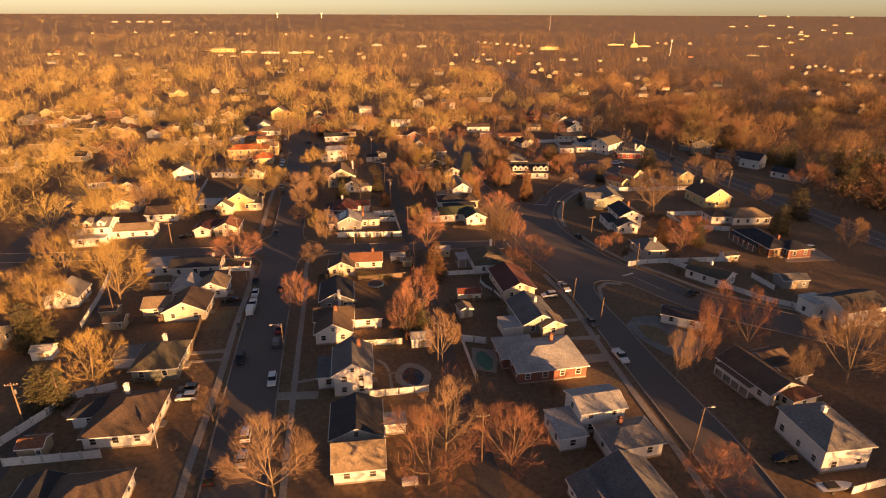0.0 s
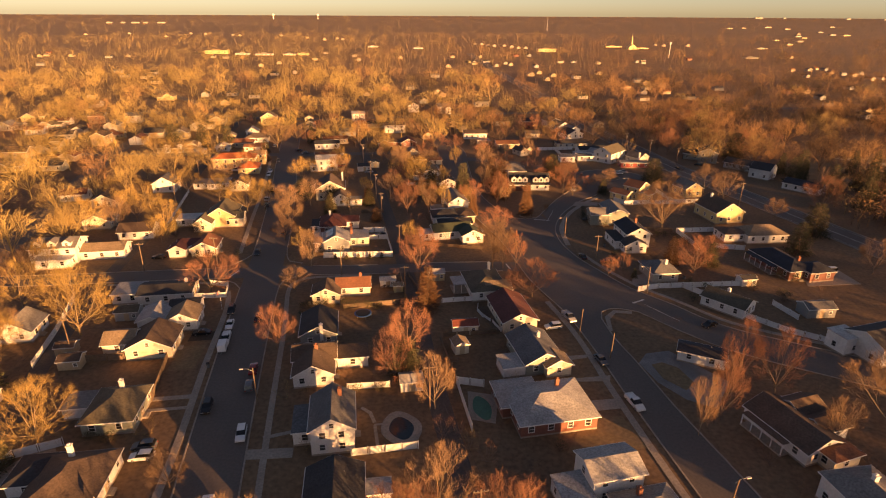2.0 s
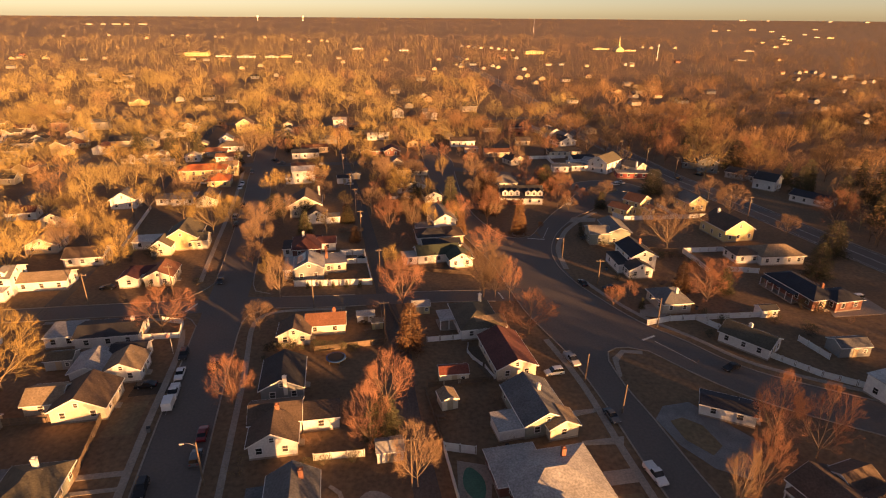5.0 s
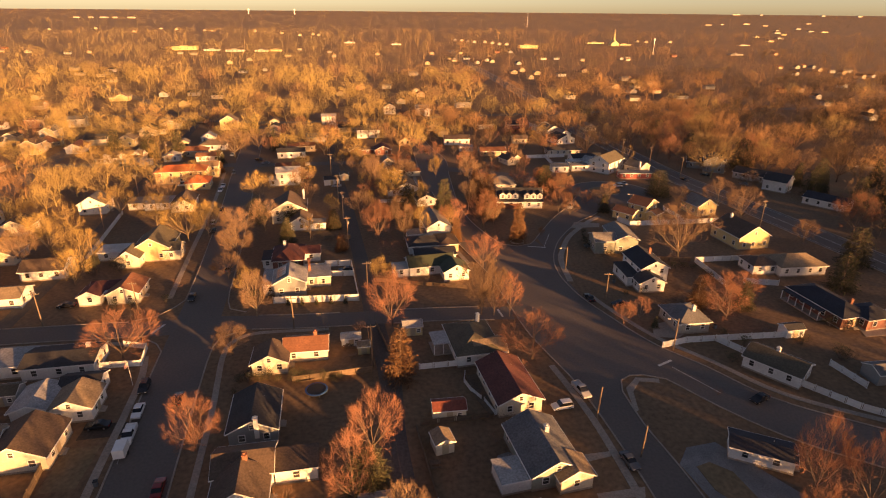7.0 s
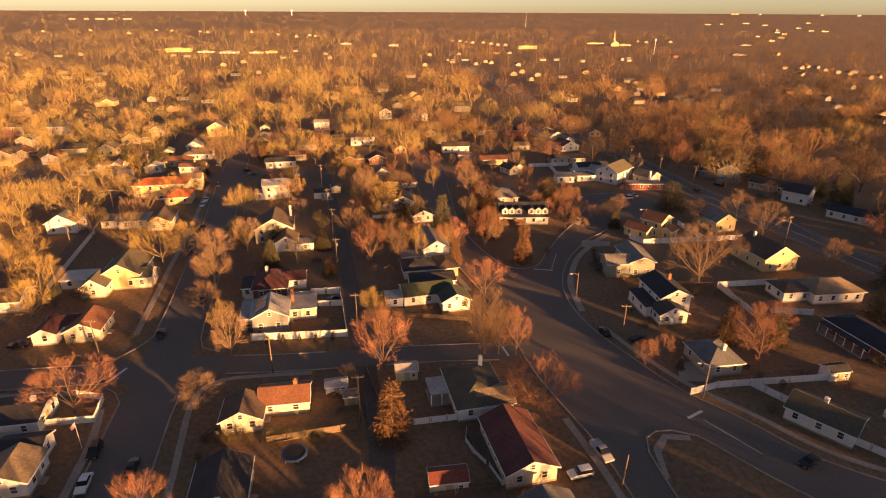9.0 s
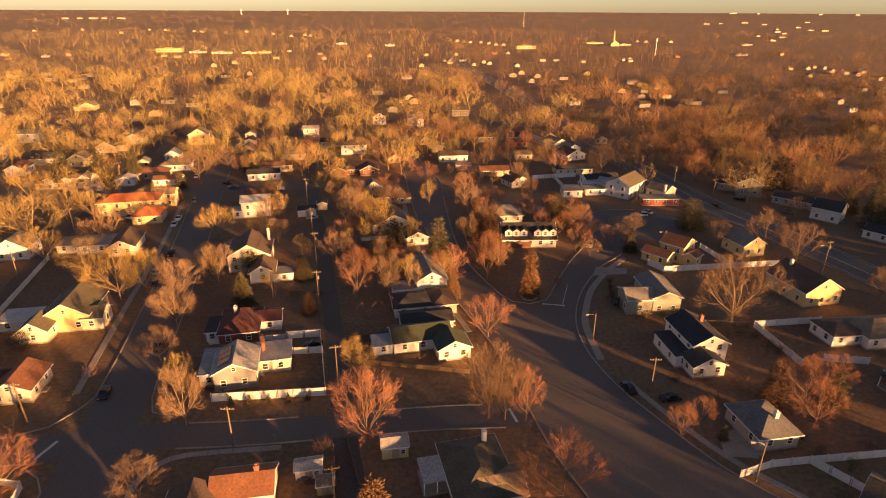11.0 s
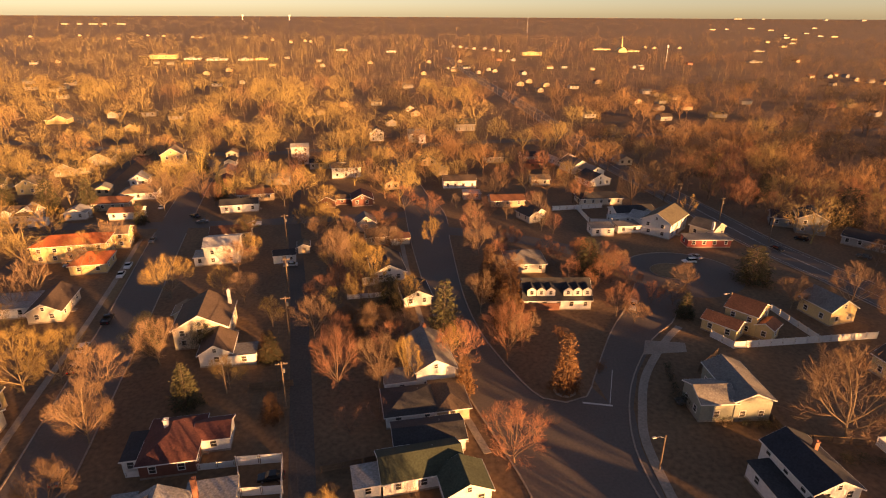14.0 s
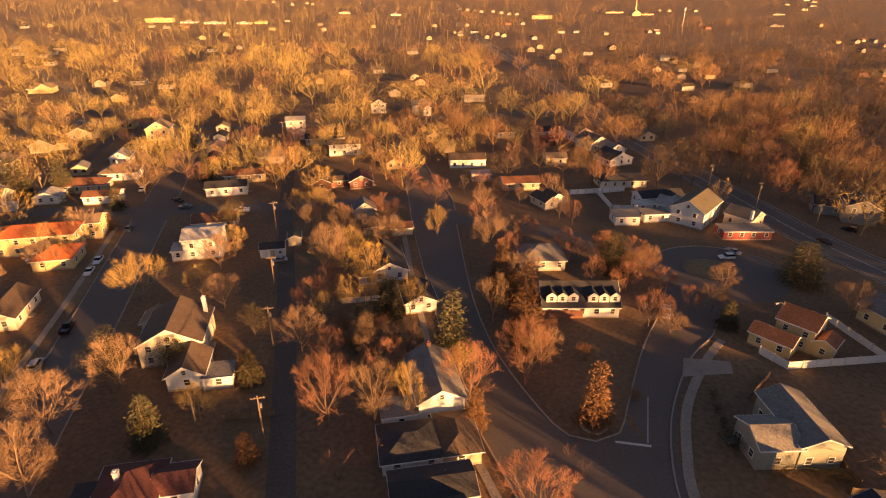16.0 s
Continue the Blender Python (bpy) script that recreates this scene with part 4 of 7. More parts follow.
house(146, 268, -50, "low dark-roofed house with white porch by the highway", [(0, 0, 15, 8, 3, "gable", "x", .4, "navy", "white")])

# houses on the far side of the turning circle
for x, y, a, label, bl in (
        (53.8, 414.5, 24, "white gabled house with tan roof beyond the parking yard", [(0, 0, 8, 11, 4.6, "gable", "y", .55, "tan", "white")]),
        (57.6, 400.5, 24, "white house with slate roof beyond the parking yard", [(0, 0, 9, 12, 4, "gable", "y", .55, "slate", "white")]),
        (63.5, 392, 24, "white cottage with grey roof beside the highway", [(0, 0, 8, 10, 3.2, "gable", "y", .5, "grey", "white")]),
        (37.7, 377, 4, "low cream house with pale brown roof", [(0, 0, 8, 6, 3, "gable", "x", .45, "tan", "cream")]),
        (20.5, 347, 6, "low house with rust-brown roof behind bare trees", [(0, 0, 13, 7, 2.7, "gable", "x", .4, "rust", "tan")]),
        (27, 329, 30, "small cream house with two bright front gables", [(0, 0, 5, 8, 2.8, "gable", "y", .6, "brown", "cream"), (4.5, 1.5, 4, 6, 2.6, "gable", "y", .6, "brown", "cream")]),
        (2, 372, 6, "long white house with brown roof and large windows", [(0, 0, 14, 7.5, 3.6, "gable", "x", .4, "brown", "white")]),
        (7, 355, 6, "small grey outbuilding beside bare trees", [(0, 0, 7, 5, 2.6, "flat", "x", .1, "pale", "grey")]),
        (20, 419, 10, "grey cottage with brown roof among bare trees", [(0, 0, 9, 7, 3, "gable", "x", .5, "brown", "grey")]),
        (38, 421, 10, "tan cottage with dark roof among bare trees", [(0, 0, 8, 7, 3, "gable", "x", .5, "dark", "tan")]),
        (61.6, 379, 24, "broad white gabled house with black roof by the yard", [(0, 0, 11, 11, 3, "gable", "y", .45, "dark", "white")]),
        (-46, 470, 10, "white two-storey house facing the avenue", [(0, 0, 8, 8, 5.4, "gable", "y", .55, "dark", "white")]),
        (-22.5, 467, 10, "grey two-storey house facing the avenue", [(0, 0, 9, 8, 5.4, "gable", "x", .5, "grey", "grey"), (3, -5, 4, 4, 4.6, "gable", "y", .6, "grey", "white")]),
        (7, 505, 10, "large grey house with broad gable facing the avenue", [(0, 0, 12, 9, 4.5, "gable", "x", .6, "olive", "stone")])):
    house(x, y, a, label, bl)


# ---- trees ----
def perp(d, rng):
    v = Vector((rng.gauss(0, 1), rng.gauss(0, 1), rng.gauss(0, 1)))
    return (v - d * v.dot(d)).normalized()


def bare_tree(name, seed, label, bark, twig, h=12.0, wide=1.0, fork=0.2, counts=(6, 6, 5, 6, 5), lean=0.0, group="bare trees", coarse=False):
    """A leafless tree: trunk and limbs in one mesh, fine branches and twigs in another, grown out to a rounded crown."""
    rng = random.Random(seed)
    wood, fine = Geo(), Geo()
    R = 0.5 * h * wide
    axes = [(R * rng.uniform(0.72, 1.12), 0.47 * h * rng.uniform(0.85, 1.08)) for _ in range(13)]

    def room(q, d):
        """How far a shoot can grow before it leaves the crown."""
        sector = int((math.atan2(q.y + d.y, q.x + d.x) + math.pi) / 6.2832 * 13) % 13
        ra, rz = axes[sector]
        o = Vector((q.x / ra, q.y / ra, (q.z - 0.53 * h) / rz))
        e = Vector((d.x / ra, d.y / ra, d.z / rz))
        A, B, C = e.dot(e), o.dot(e), o.dot(o) - 1
        disc = B * B - A * C
        return max(0.0, (-B + math.sqrt(disc)) / A) if disc > 0 else 0.0

    def limb(p, d, length, r, level):
        segs = (2, 3, 2, 1, 1, 1)[level] if coarse else (3, 4, 2, 2, 1, 1)[level]
        pts, dirs = [p], [d]
        for s in range(segs):
            d = (d + perp(d, rng) * (0.07 + 0.04 * level) + Vector((0, 0, 0.07 if level else 0.0))).normalized()
            pts.append(pts[-1] + d * (length / segs))
            dirs.append(d)
        n = (5, 3, 3, 3, 3, 3)[level] if coarse else (7, 5, 3, 3, 3, 3)[level]
        for s in range(segs):
            ra, rb = r * (1 - 0.65 * s / segs), r * (1 - 0.65 * (s + 1) / segs)
            if level <= 2:
                wood.tube(pts[s], pts[s + 1], ra, rb, n, False)
            else:
                w = 0.023 if coarse else (max(ra, 0.017), 0.018, 0.0145)[level - 3]
                side = perp(dirs[s], rng) * w * h / 12
                fine.add([pts[s] - side, pts[s] + side, pts[s + 1]], [(0, 1, 2)])
        if level >= len(counts):
            return
        k = counts[level]
        turn = rng.uniform(0, 6.28)
        for i in range(k):
            f = (0.55 + 0.45 * i / max(1, k - 1)) if level == 0 else 0.18 + 0.8 * (i + rng.random() * 0.8) / k
            f = min(f, 0.999)
            s = int(f * segs)
            q = pts[s].lerp(pts[s + 1], f * segs - s)
            dd = dirs[s + 1]
            a = dd.orthogonal().normalized()
            b = dd.cross(a)
            turn += 2.4 + rng.uniform(-0.4, 0.4)
            out = a * math.cos(turn) + b * math.sin(turn)
            radial = (q - Vector((0, 0, 0.3 * h))).normalized()
            if level == 0:
                nd = dd + out * (0.15 if i == k - 1 else rng.uniform(0.5, 1.5) * wide)
                reach = rng.uniform(0.85, 1.0)
            else:
                nd = dd * 0.75 + out * rng.uniform(0.4, 0.95) + radial * 0.3 + Vector((0, 0, 0.15))
                reach = rng.uniform(0.65, 1.08)
            nd.normalize()
            ll = min(room(q, nd) * reach, h * (1, 0.45, 0.24, 0.13, 0.085)[level] * rng.uniform(0.7, 1.1))
            if level >= 3:
                ll = h * rng.uniform(0.05, 0.115) * (1.0 if level == 3 else 0.7)
            limb(q, nd, max(ll, h * 0.03), r * (0.44 if level == 0 else 0.42), level + 1)

    limb(Vector((0, 0, -0.1)), Vector((lean, 0, 1)).normalized(), h * fork, h * 0.016, 0)
    ob = thing(name, 0, -300, 0, 0, label, "tree", group)
    part("trunk", wood, bark, ob, smooth=True)
    part("crown", fine, twig, ob)
    ob["spread"] = R
    return ob


def conifer(name, seed, label, mat, h=12.0, r=3.4, shape=1.0):
    """An evergreen: straight trunk, whorls of branches, sprays of needles as small blades."""
    rng = random.Random(seed)
    wood, leaf = Geo(), Geo()
    wood.tube((0, 0, -0.1), (0, 0, h * 0.95), h * 0.018, h * 0.004, 6, False)
    z = h * 0.08
    while z < h * 0.98:
        f = z / h
        rad = r * (1 - f) ** (0.75 * shape) * rng.uniform(0.75, 1.12) + 0.12
        n = max(4, int(9 * (1 - f) + 3))
        t0 = rng.uniform(0, 6.28)
        for i in range(n):
            t = t0 + 6.283 * i / n + rng.uniform(-0.25, 0.25)
            l = rad * rng.uniform(0.72, 1.1)
            d = Vector((math.cos(t), math.sin(t), -0.22 + 0.3 * f))
            tip = Vector((0, 0, z)) + d * l
            wood.tube((0, 0, z), tip, 0.035, 0.01, 3, False)
            for s in range(int(7 + l * 9)):
                u = rng.uniform(0.25, 1.0)
                c = Vector((0, 0, z)) + d * (l * u) + Vector((rng.gauss(0, .22), rng.gauss(0, .22), rng.gauss(0, .16)))
                e = (d + perp(d.normalized(), rng) * 0.9).normalized() * rng.uniform(0.25, 0.55)
                w = perp(e.normalized(), rng) * rng.uniform(0.06, 0.12)
                leaf.add([c - w, c + w, c + e], [(0, 1, 2)])
        z += h * 0.035 + 0.05
    ob = thing(name, 0, -300, 0, 0, label, "tree", "evergreen trees")
    part("trunk", wood, BARK, ob)
    part("crown", leaf, mat, ob)
    ob["spread"] = r
    return ob


def round_evergreen(name, seed, label, mat, h=3.0, r=1.6, n=1700, category="shrub", leaf=0.11):
    """A leafy clump: stems with many small blades in uneven lumps."""
    rng = random.Random(seed)
    wood, lf = Geo(), Geo()
    lumps = [(Vector((rng.gauss(0, r * 0.4), rng.gauss(0, r * 0.4), h * rng.uniform(0.3, 0.8))), r * rng.uniform(0.35, 0.65)) for _ in range(9)]
    for c, q in lumps:
        wood.tube((c.x * 0.1, c.y * 0.1, -0.1), c, 0.05, 0.02, 4, False)
        for _ in range(n // 9):
            d = Vector((rng.gauss(0, 1), rng.gauss(0, 1), rng.gauss(0, 1))).normalized()
            p = c + d * q * rng.uniform(0.55, 1.05)
            if p.z < 0.05:
                continue
            e = (d + perp(d, rng)).normalized() * leaf * rng.uniform(0.6, 1.3)
            w = perp(e.normalized(), rng) * leaf * 0.35
            lf.add([p - w, p + w, p + e], [(0, 1, 2)])
    ob = thing(name, 0, -300, 0, 0, label, category, "shrubs")
    part("stem", wood, BARK, ob)
    part("foliage", lf, mat, ob)
    ob["spread"] = r
    return ob


BARE = [bare_tree("bare_tree", 11, "tall bare deciduous tree with a wide crown of brown twigs", BARK, TWIG, 12, 0.95, 0.26),
        bare_tree("bare_tree", 23, "bare deciduous tree with a dense rounded reddish crown", BARK, TWIG_RED, 12, 1.0, 0.2),
        bare_tree("bare_tree", 37, "spreading bare tree with pale bark and ochre twigs", BARK_PALE, TWIG_PALE, 12, 1.1, 0.22),
        bare_tree("bare_tree", 41, "bare tree with upright limbs and brown twigs", BARK, TWIG, 12, 0.7, 0.2),
        bare_tree("bare_tree", 58, "bare tree with crooked pale limbs and brown twigs", BARK_PALE, TWIG, 12, 0.95, 0.25)]
SPARSE = [bare_tree("bare_tree", 71, "distant bare tree with a brown crown", BARK_PALE, TWIG, 12, 1.0, 0.26, (6, 6, 5, 6), coarse=True),
          bare_tree("bare_tree", 83, "distant bare tree with an ochre crown", BARK_PALE, TWIG_PALE, 12, 1.1, 0.24, (6, 6, 5, 6), coarse=True),
          bare_tree("bare_tree", 97, "distant bare tree with a reddish crown", BARK, TWIG_RED, 12, 0.95, 0.26, (6, 6, 5, 6), coarse=True)]
CONE = [conifer("conifer", 5, "dark green conifer with drooping branches", NEEDLE), conifer("conifer", 6, "bronzed evergreen with a narrow crown", NEEDLE_BROWN, 12, 2.8, 0.8),
        conifer("conifer", 8, "broad dark pine with ragged branches", NEEDLE, 12, 4.6, 0.55)]
SHRUB = [round_evergreen("shrub", 3, "rounded dark green evergreen shrub beside a garden", NEEDLE), round_evergreen("shrub", 4, "shrub holding dry orange leaves", LEAF_DRY),
         round_evergreen("evergreen_tree", 9, "dark green evergreen tree with a rounded crown", NEEDLE, 8, 3.6, 6500, "tree", 0.17)]
TWIGGY = [bare_tree("bare_shrub", 101, "bare twiggy shrub without leaves", BARK, TWIG_RED, 3, 1.1, 0.06, (7, 5, 4, 3), group="shrubs"),
          bare_tree("bare_shrub", 103, "bare ornamental shrub with ochre twigs", BARK, TWIG_PALE, 3, 1.1, 0.06, (7, 5, 4, 3), group="shrubs")]
NOMINAL = {}
for ob, hh in [(o, 12.0) for o in BARE + SPARSE + CONE] + [(SHRUB[0], 2.6), (SHRUB[1], 2.6), (SHRUB[2], 7.0), (TWIGGY[0], 3.0), (TWIGGY[1], 3.0)]:
    NOMINAL[ob.name] = (hh, ob["spread"])
    del ob["spread"]
USED = set()
TREE_SPOTS = []
rot = random.Random(77)


def plant(src, x, y, h, r=None):
    """Stand a copy of a tree at a place, h metres high with a crown of radius r."""
    nh, nr = NOMINAL[src.name] if src.name in NOMINAL else (12.0, 4.0)
    sz = h / nh
    sx = (r / nr) if r else sz
    m = pose(x, y, 0, 0, 0, rot.uniform(0, 360)) @ Matrix.Diagonal((sx, sx, sz, 1))
    TREE_SPOTS.append((x, y))
    if src.name not in USED:
        USED.add(src.name)
        src.matrix_basis = m
        return src
    return copy_thing(src, m @ Matrix.Diagonal((*(1 / k for k in src.scale), 1)))


def bare(x, y, h, r, k):
    return plant(BARE[k], x, y, h, r)


# big trees near the camera's way
bare(-28.9, 70.5, 13.5, 7.5, 4)
bare(-5.0, 74.4, 14.5, 7.6, 1)
bare(-2.6, 82, 13.5, 6.4, 4)
bare(8.6, 78, 12, 6.4, 1)
bare(-74, 95.4, 12, 7.6, 2)
bare(-46.2, 87.3, 6.8, 3.4, 3)
bare(39.6, 75, 8.5, 5.8, 1)
bare(78.5, 107, 17, 10, 4)
bare(84, 113, 14, 7, 4)
bare(48.8, 108.7, 14.5, 3.6, 1)
bare(43.6, 105, 13, 3.0, 4)
bare(63.3, 118.4, 14.5, 5, 1)
bare(57.5, 122, 14.5, 4.2, 1)
bare(67.2, 104, 10, 3.4, 4)
bare(-90.3, 131.6, 16.8, 10.5, 2)
bare(-98, 115, 15, 8, 2)
bare(-104, 121, 14, 7, 4)
bare(-4.8, 109.6, 12, 4.4, 4)
bare(-13.7, 118.3, 13, 4.4, 1)
bare(-42.1, 128.8, 11, 5, 1)
bare(18.2, 158.5, 10.5, 7.4, 1)
bare(-13.2, 171, 13.5, 7, 1)
bare(-12.2, 128.4, 13, 4.6, 1)
bare(8.0, 177.6, 15.5, 5.4, 3)
bare(14.9, 176.9, 11.5, 4.0, 1)
bare(11.1, 177.2, 13, 3.6, 3)
bare(-17.5, 188, 10, 4, 2)
bare(-69.2, 155.4, 11.5, 7.2, 1)
bare(-46.7, 174.6, 12, 4.2, 4)
bare(-46.5, 157.5, 7, 5, 0)
bare(-61.2, 195, 8, 4, 3)
bare(-84.2, 222.4, 14, 7.8, 2)
bare(-79, 226, 12, 6, 2)
bare(-63.4, 208.8, 12, 5.6, 4)
bare(-68.1, 221, 11.5, 6.6, 0)
bare(-65.5, 211.2, 7.2, 4.4, 3)
bare(-62.7, 233, 11, 5.2, 4)
bare(-73.9, 263, 12, 6.6, 2)
bare(-54.2, 261, 8.5, 4.8, 0)
bare(-23.1, 225.4, 13, 5.8, 1)
bare(-15.3, 226, 12, 4.8, 4)
bare(-9.4, 226, 11.5, 3.6, 2)
bare(-0.8, 237, 8, 3.9, 2)
bare(11.4, 236.4, 13.5, 6.0, 1)
bare(6.4, 257.4, 11.5, 4.2, 4)
bare(-32.3, 274.3, 15.5, 6.2, 0)
bare(68.8, 213, 17.5, 11, 4)
bare(67.7, 177, 9, 5, 1)
bare(70, 184, 9, 5.5, 1)
bare(76, 187, 8, 5, 1)
bare(41.8, 173.2, 6, 2.8, 1)
bare(46.4, 176, 6, 2.8, 1)
bare(56.3, 263.2, 7, 3.6, 3)
bare(63, 273.3, 7, 3.8, 3)
bare(40.1, 256.8, 9, 4.2, 1)
bare(9.8, 206, 9.5, 6.6, 1)
bare(43.6, 276, 9, 5.0, 1)
bare(47.5, 272, 6.5, 3, 1)
bare(-49.4, 336.5, 10, 6, 2)
bare(-19.1, 338, 9.5, 5.8, 1)
bare(-52, 184.5, 8.5, 3.2, 2)
bare(-101, 236, 11, 7, 2)
bare(-118, 244, 11, 6, 2)
bare(-105, 200, 12, 6, 2)
bare(-122, 152, 12, 6.5, 0)
bare(-113, 143, 13, 7, 2)
bare(-134, 130, 12, 7, 2)
bare(101, 262, 12, 6.5, 4)
bare(104, 249, 13, 6.5, 4)
bare(86, 262, 9, 4.5, 4)
bare(-109.5, 334.5, 14, 9, 4)
bare(-103, 352, 11, 8, 4)
bare(-160, 300, 14, 8, 2)
bare(-44, 314, 10, 6, 2)
bare(1.2, 231, 12, 5, 1)
for x, y, h, r, k in ((-150, 330, 14, 5.5, 2), (-137, 333.5, 13, 4.5, 2), (-111, 320, 8, 3.2, 2), (-105.3, 304, 6, 2.6, 1), (-76.8, 89.4, 9, 3, 2), (-97.4, 108.5, 12, 4, 2),
                      (13.6, 247.5, 11, 3.6, 1), (9.6, 277.5, 11, 3.4, 1), (1.8, 224.5, 9, 2.4, 1), (-52.7, 222.7, 7, 2.8, 2), (-33.7, 216.2, 6, 2.4, 1), (-40.3, 236.1, 7, 2.8, 1)):
    plant(CONE[k], x, y, h, r)
for x, y, h, r, k in ((-9.4, 150.2, 12.4, 3.8, 1), (-79.6, 89.4, 9.6, 4.8, 0), (-51, 219.4, 9.8, 3.4, 0), (-39.5, 235, 7.5, 3, 0), (-2.4, 243, 16.5, 5.2, 0),
                      (-16.6, 260, 9.5, 4.2, 0), (21.8, 226, 13.5, 3.4, 1), (83.5, 277.6, 11.5, 6.6, 2), (-12, 121, 9, 5, 2),
                      (14, 262, 13, 4, 1), (38, 281, 12, 5, 2), (-96, 109, 10, 5.5, 2), (57, 257, 7, 3, 0), (49, 172.5, 3.2, 1.1, 0), (62.5, 182.5, 9.5, 3, 1),
                      (-40.6, 180.4, 2.2, .7, 0), (-37.2, 180.8, 2.2, .7, 0), (-33.6, 181.2, 2.3, .7, 0), (-30, 181.6, 2.2, .7, 0), (-26.4, 182, 2.3, .7, 0), (-117, 390, 13, 3.6, 0), (74.5, 183, 8, 3.2, 0)):
    plant(CONE[k], x, y, h, r)
plant(SHRUB[2], -66.6, 237, 9, 4.6)
plant(SHRUB[2], -55.5, 168.8 + 70, 7, 3.5)
for x, y in ((-42, 148.4), (-40, 148.6), (-38, 148.8), (-34, 149), (-29.2, 149.3), (-25, 149.6), (-22.4, 150), (62, 207), (65, 206.6), (68, 207.2), (71, 206.4), (72.5, 203), (73.4, 200),
             (43.4, 226), (43.8, 229.6), (44.4, 233), (49, 215.8), (53, 216), (56, 215.8), (47, 189.4), (51, 190.6), (-24, 113.4), (-21, 113.8), (-16, 114.6), (-62, 96.6), (-66, 97.4), (-50.6, 184.6), (-46, 184.8)):
    plant(SHRUB[0], x, y, 1.2 + 0.9 * ((x * 7 + y * 3) % 1), 1.2 + 0.6 * ((x * 3 + y) % 1))
for x, y, h, r, k in ((-99, 196, 4.5, 3.2, 0), (-93, 198, 4, 3, 0), (-36, 149.4, 2.2, 1.5, 0), (-31, 149, 2.4, 1.7, 0), (-27.6, 149.2, 2, 1.4, 0), (-23.5, 247, 3, 3, 1),
                      (-20, 250, 3, 3, 1), (-25, 253, 3.5, 3, 1), (-17, 254, 3, 2.6, 1), (63.5, 168.5, 2.2, 1.3, 0), (66.5, 165.5, 2.2, 1.4, 0), (80, 166, 2.4, 1.8, 0),
                      (85, 160, 3, 2.5, 0), (91.5, 174.6, 2.6, 2, 0), (94.5, 173.2, 2.6, 2, 0), (60.5, 93, 3, 2, 0), (61, 158.5, 2, 1.5, 0),
                      (43, 222, 2.6, 2.2, 0), (-72, 181, 2, 1.2, 0), (-79, 177.8, 2, 1.3, 0), (-83, 177.4, 2.4, 1.2, 0), 
                      (30, 232, 3, 1.5, 1), (24, 244, 4, 2, 1), (-41, 143.5, 1.6, 1, 0), (18, 99.6, 1.8, 1.3, 0)):
    plant(SHRUB[k], x, y, h, r)
for x, y, h, r, k in ((-34.6, 111, 5, 2.2, 1), (-56, 99, 5, 2.6, 1), (55, 92, 4, 2, 0), (53, 98, 5, 2.6, 0), (50, 86, 3, 1.4, 0), (70, 98, 4.5, 3, 0), (-28.6, 167.4, 4.2, 2, 1),
                      (-20.6, 168, 4, 2, 0), (53, 183, 4, 2.5, 0), (59, 187, 3.6, 3, 0), (-19, 213, 5, 3.5, 0), (-14, 216, 4.5, 3, 0), (-29, 128, 3, 1.6, 0), (11, 139, 2, 2.2, 0),
                      (-24, 118, 4, 2, 0), (2, 99, 4.5, 2.6, 1), (-3, 102, 4.6, 2.4, 0), (5, 96, 4, 2.6, 0), (12, 88, 5, 3, 0), (-19, 197, 4, 2, 1), (-6, 196, 5, 3, 0),
                      (-77, 173, 3, 1.6, 1), (-72, 188, 4, 2, 0)):
    plant(TWIGGY[k], x, y, h, r)


# ---- trees and houses of the wider neighbourhood ----
ROADS = [(ROAD_A, 7), (CROSS_W, 5), (CROSS_E, 5), (CROSS_N, 5.5), (ALLEY, 3.5), (ALLEY_W, 3.5), (ROAD_W, 6.5), (HIGHWAY, 9), (STREET_D, 6), (ROAD_FAR, 7), (NORTH_L, 6), (NORTH_R, 6), (C_RIGHT, 6), (B_LEFT, 6), (B_RIGHT, 6)]
ROADPTS = np.array([(x, y, w) for pts, w in ROADS for x, y in pts[::2]])
HOUSEPTS = [(o.location.x, o.location.y) for o in scene.objects if o.type == "EMPTY" and o.name.split(".")[0] in ("house", "shed")]


def clear(x, y, spots, gap):
    d = np.hypot(ROADPTS[:, 0] - x, ROADPTS[:, 1] - y) - ROADPTS[:, 2] + (3.5 if y > 340 else 0.0)
    if d.min() < 0:
        return False
    return all((x - a) ** 2 + (y - b) ** 2 > gap * gap for a, b in spots)


rng = random.Random(2024)
STYLES = [("brown", "tan"), ("grey", "cream"), ("dark", "stone"), ("tan", "yellow"), ("slate", "grey"), ("rust", "tan"), ("maroon", "white"), ("olive", "stone")]
TEMPLATES = []
for i, (rf, wl) in enumerate(STYLES):
    if i % 2:
        bl = [(0, 0, 9, 10, 3.0, "gable", "y", .55, rf, wl), (6, 2, 5, 6, 2.8, "gable", "x", .4, rf, wl)]
    else:
        bl = [(0, 0, 11, 7.5, 3.2 if i % 4 else 5.4, "gable", "x", .5, rf, wl)]
    h = house(0, -300, 0, "%s-walled house with %s shingle roof among bare trees" % (wl, rf), bl, group="houses further off", far=True)
    TEMPLATES.append(h)
fresh = list(TEMPLATES)


def far_house(k, x, y, a, s=1.0):
    m = pose(x, y, 0, 0, 0, a) @ Matrix.Scale(s, 4)
    if TEMPLATES[k] in fresh:
        fresh.remove(TEMPLATES[k])
        TEMPLATES[k].matrix_basis = m
    else:
        copy_thing(TEMPLATES[k], m @ Matrix.Diagonal((*(1 / q for q in TEMPLATES[k].scale), 1)))
    HOUSEPTS.append((x, y))


DISTANT = []


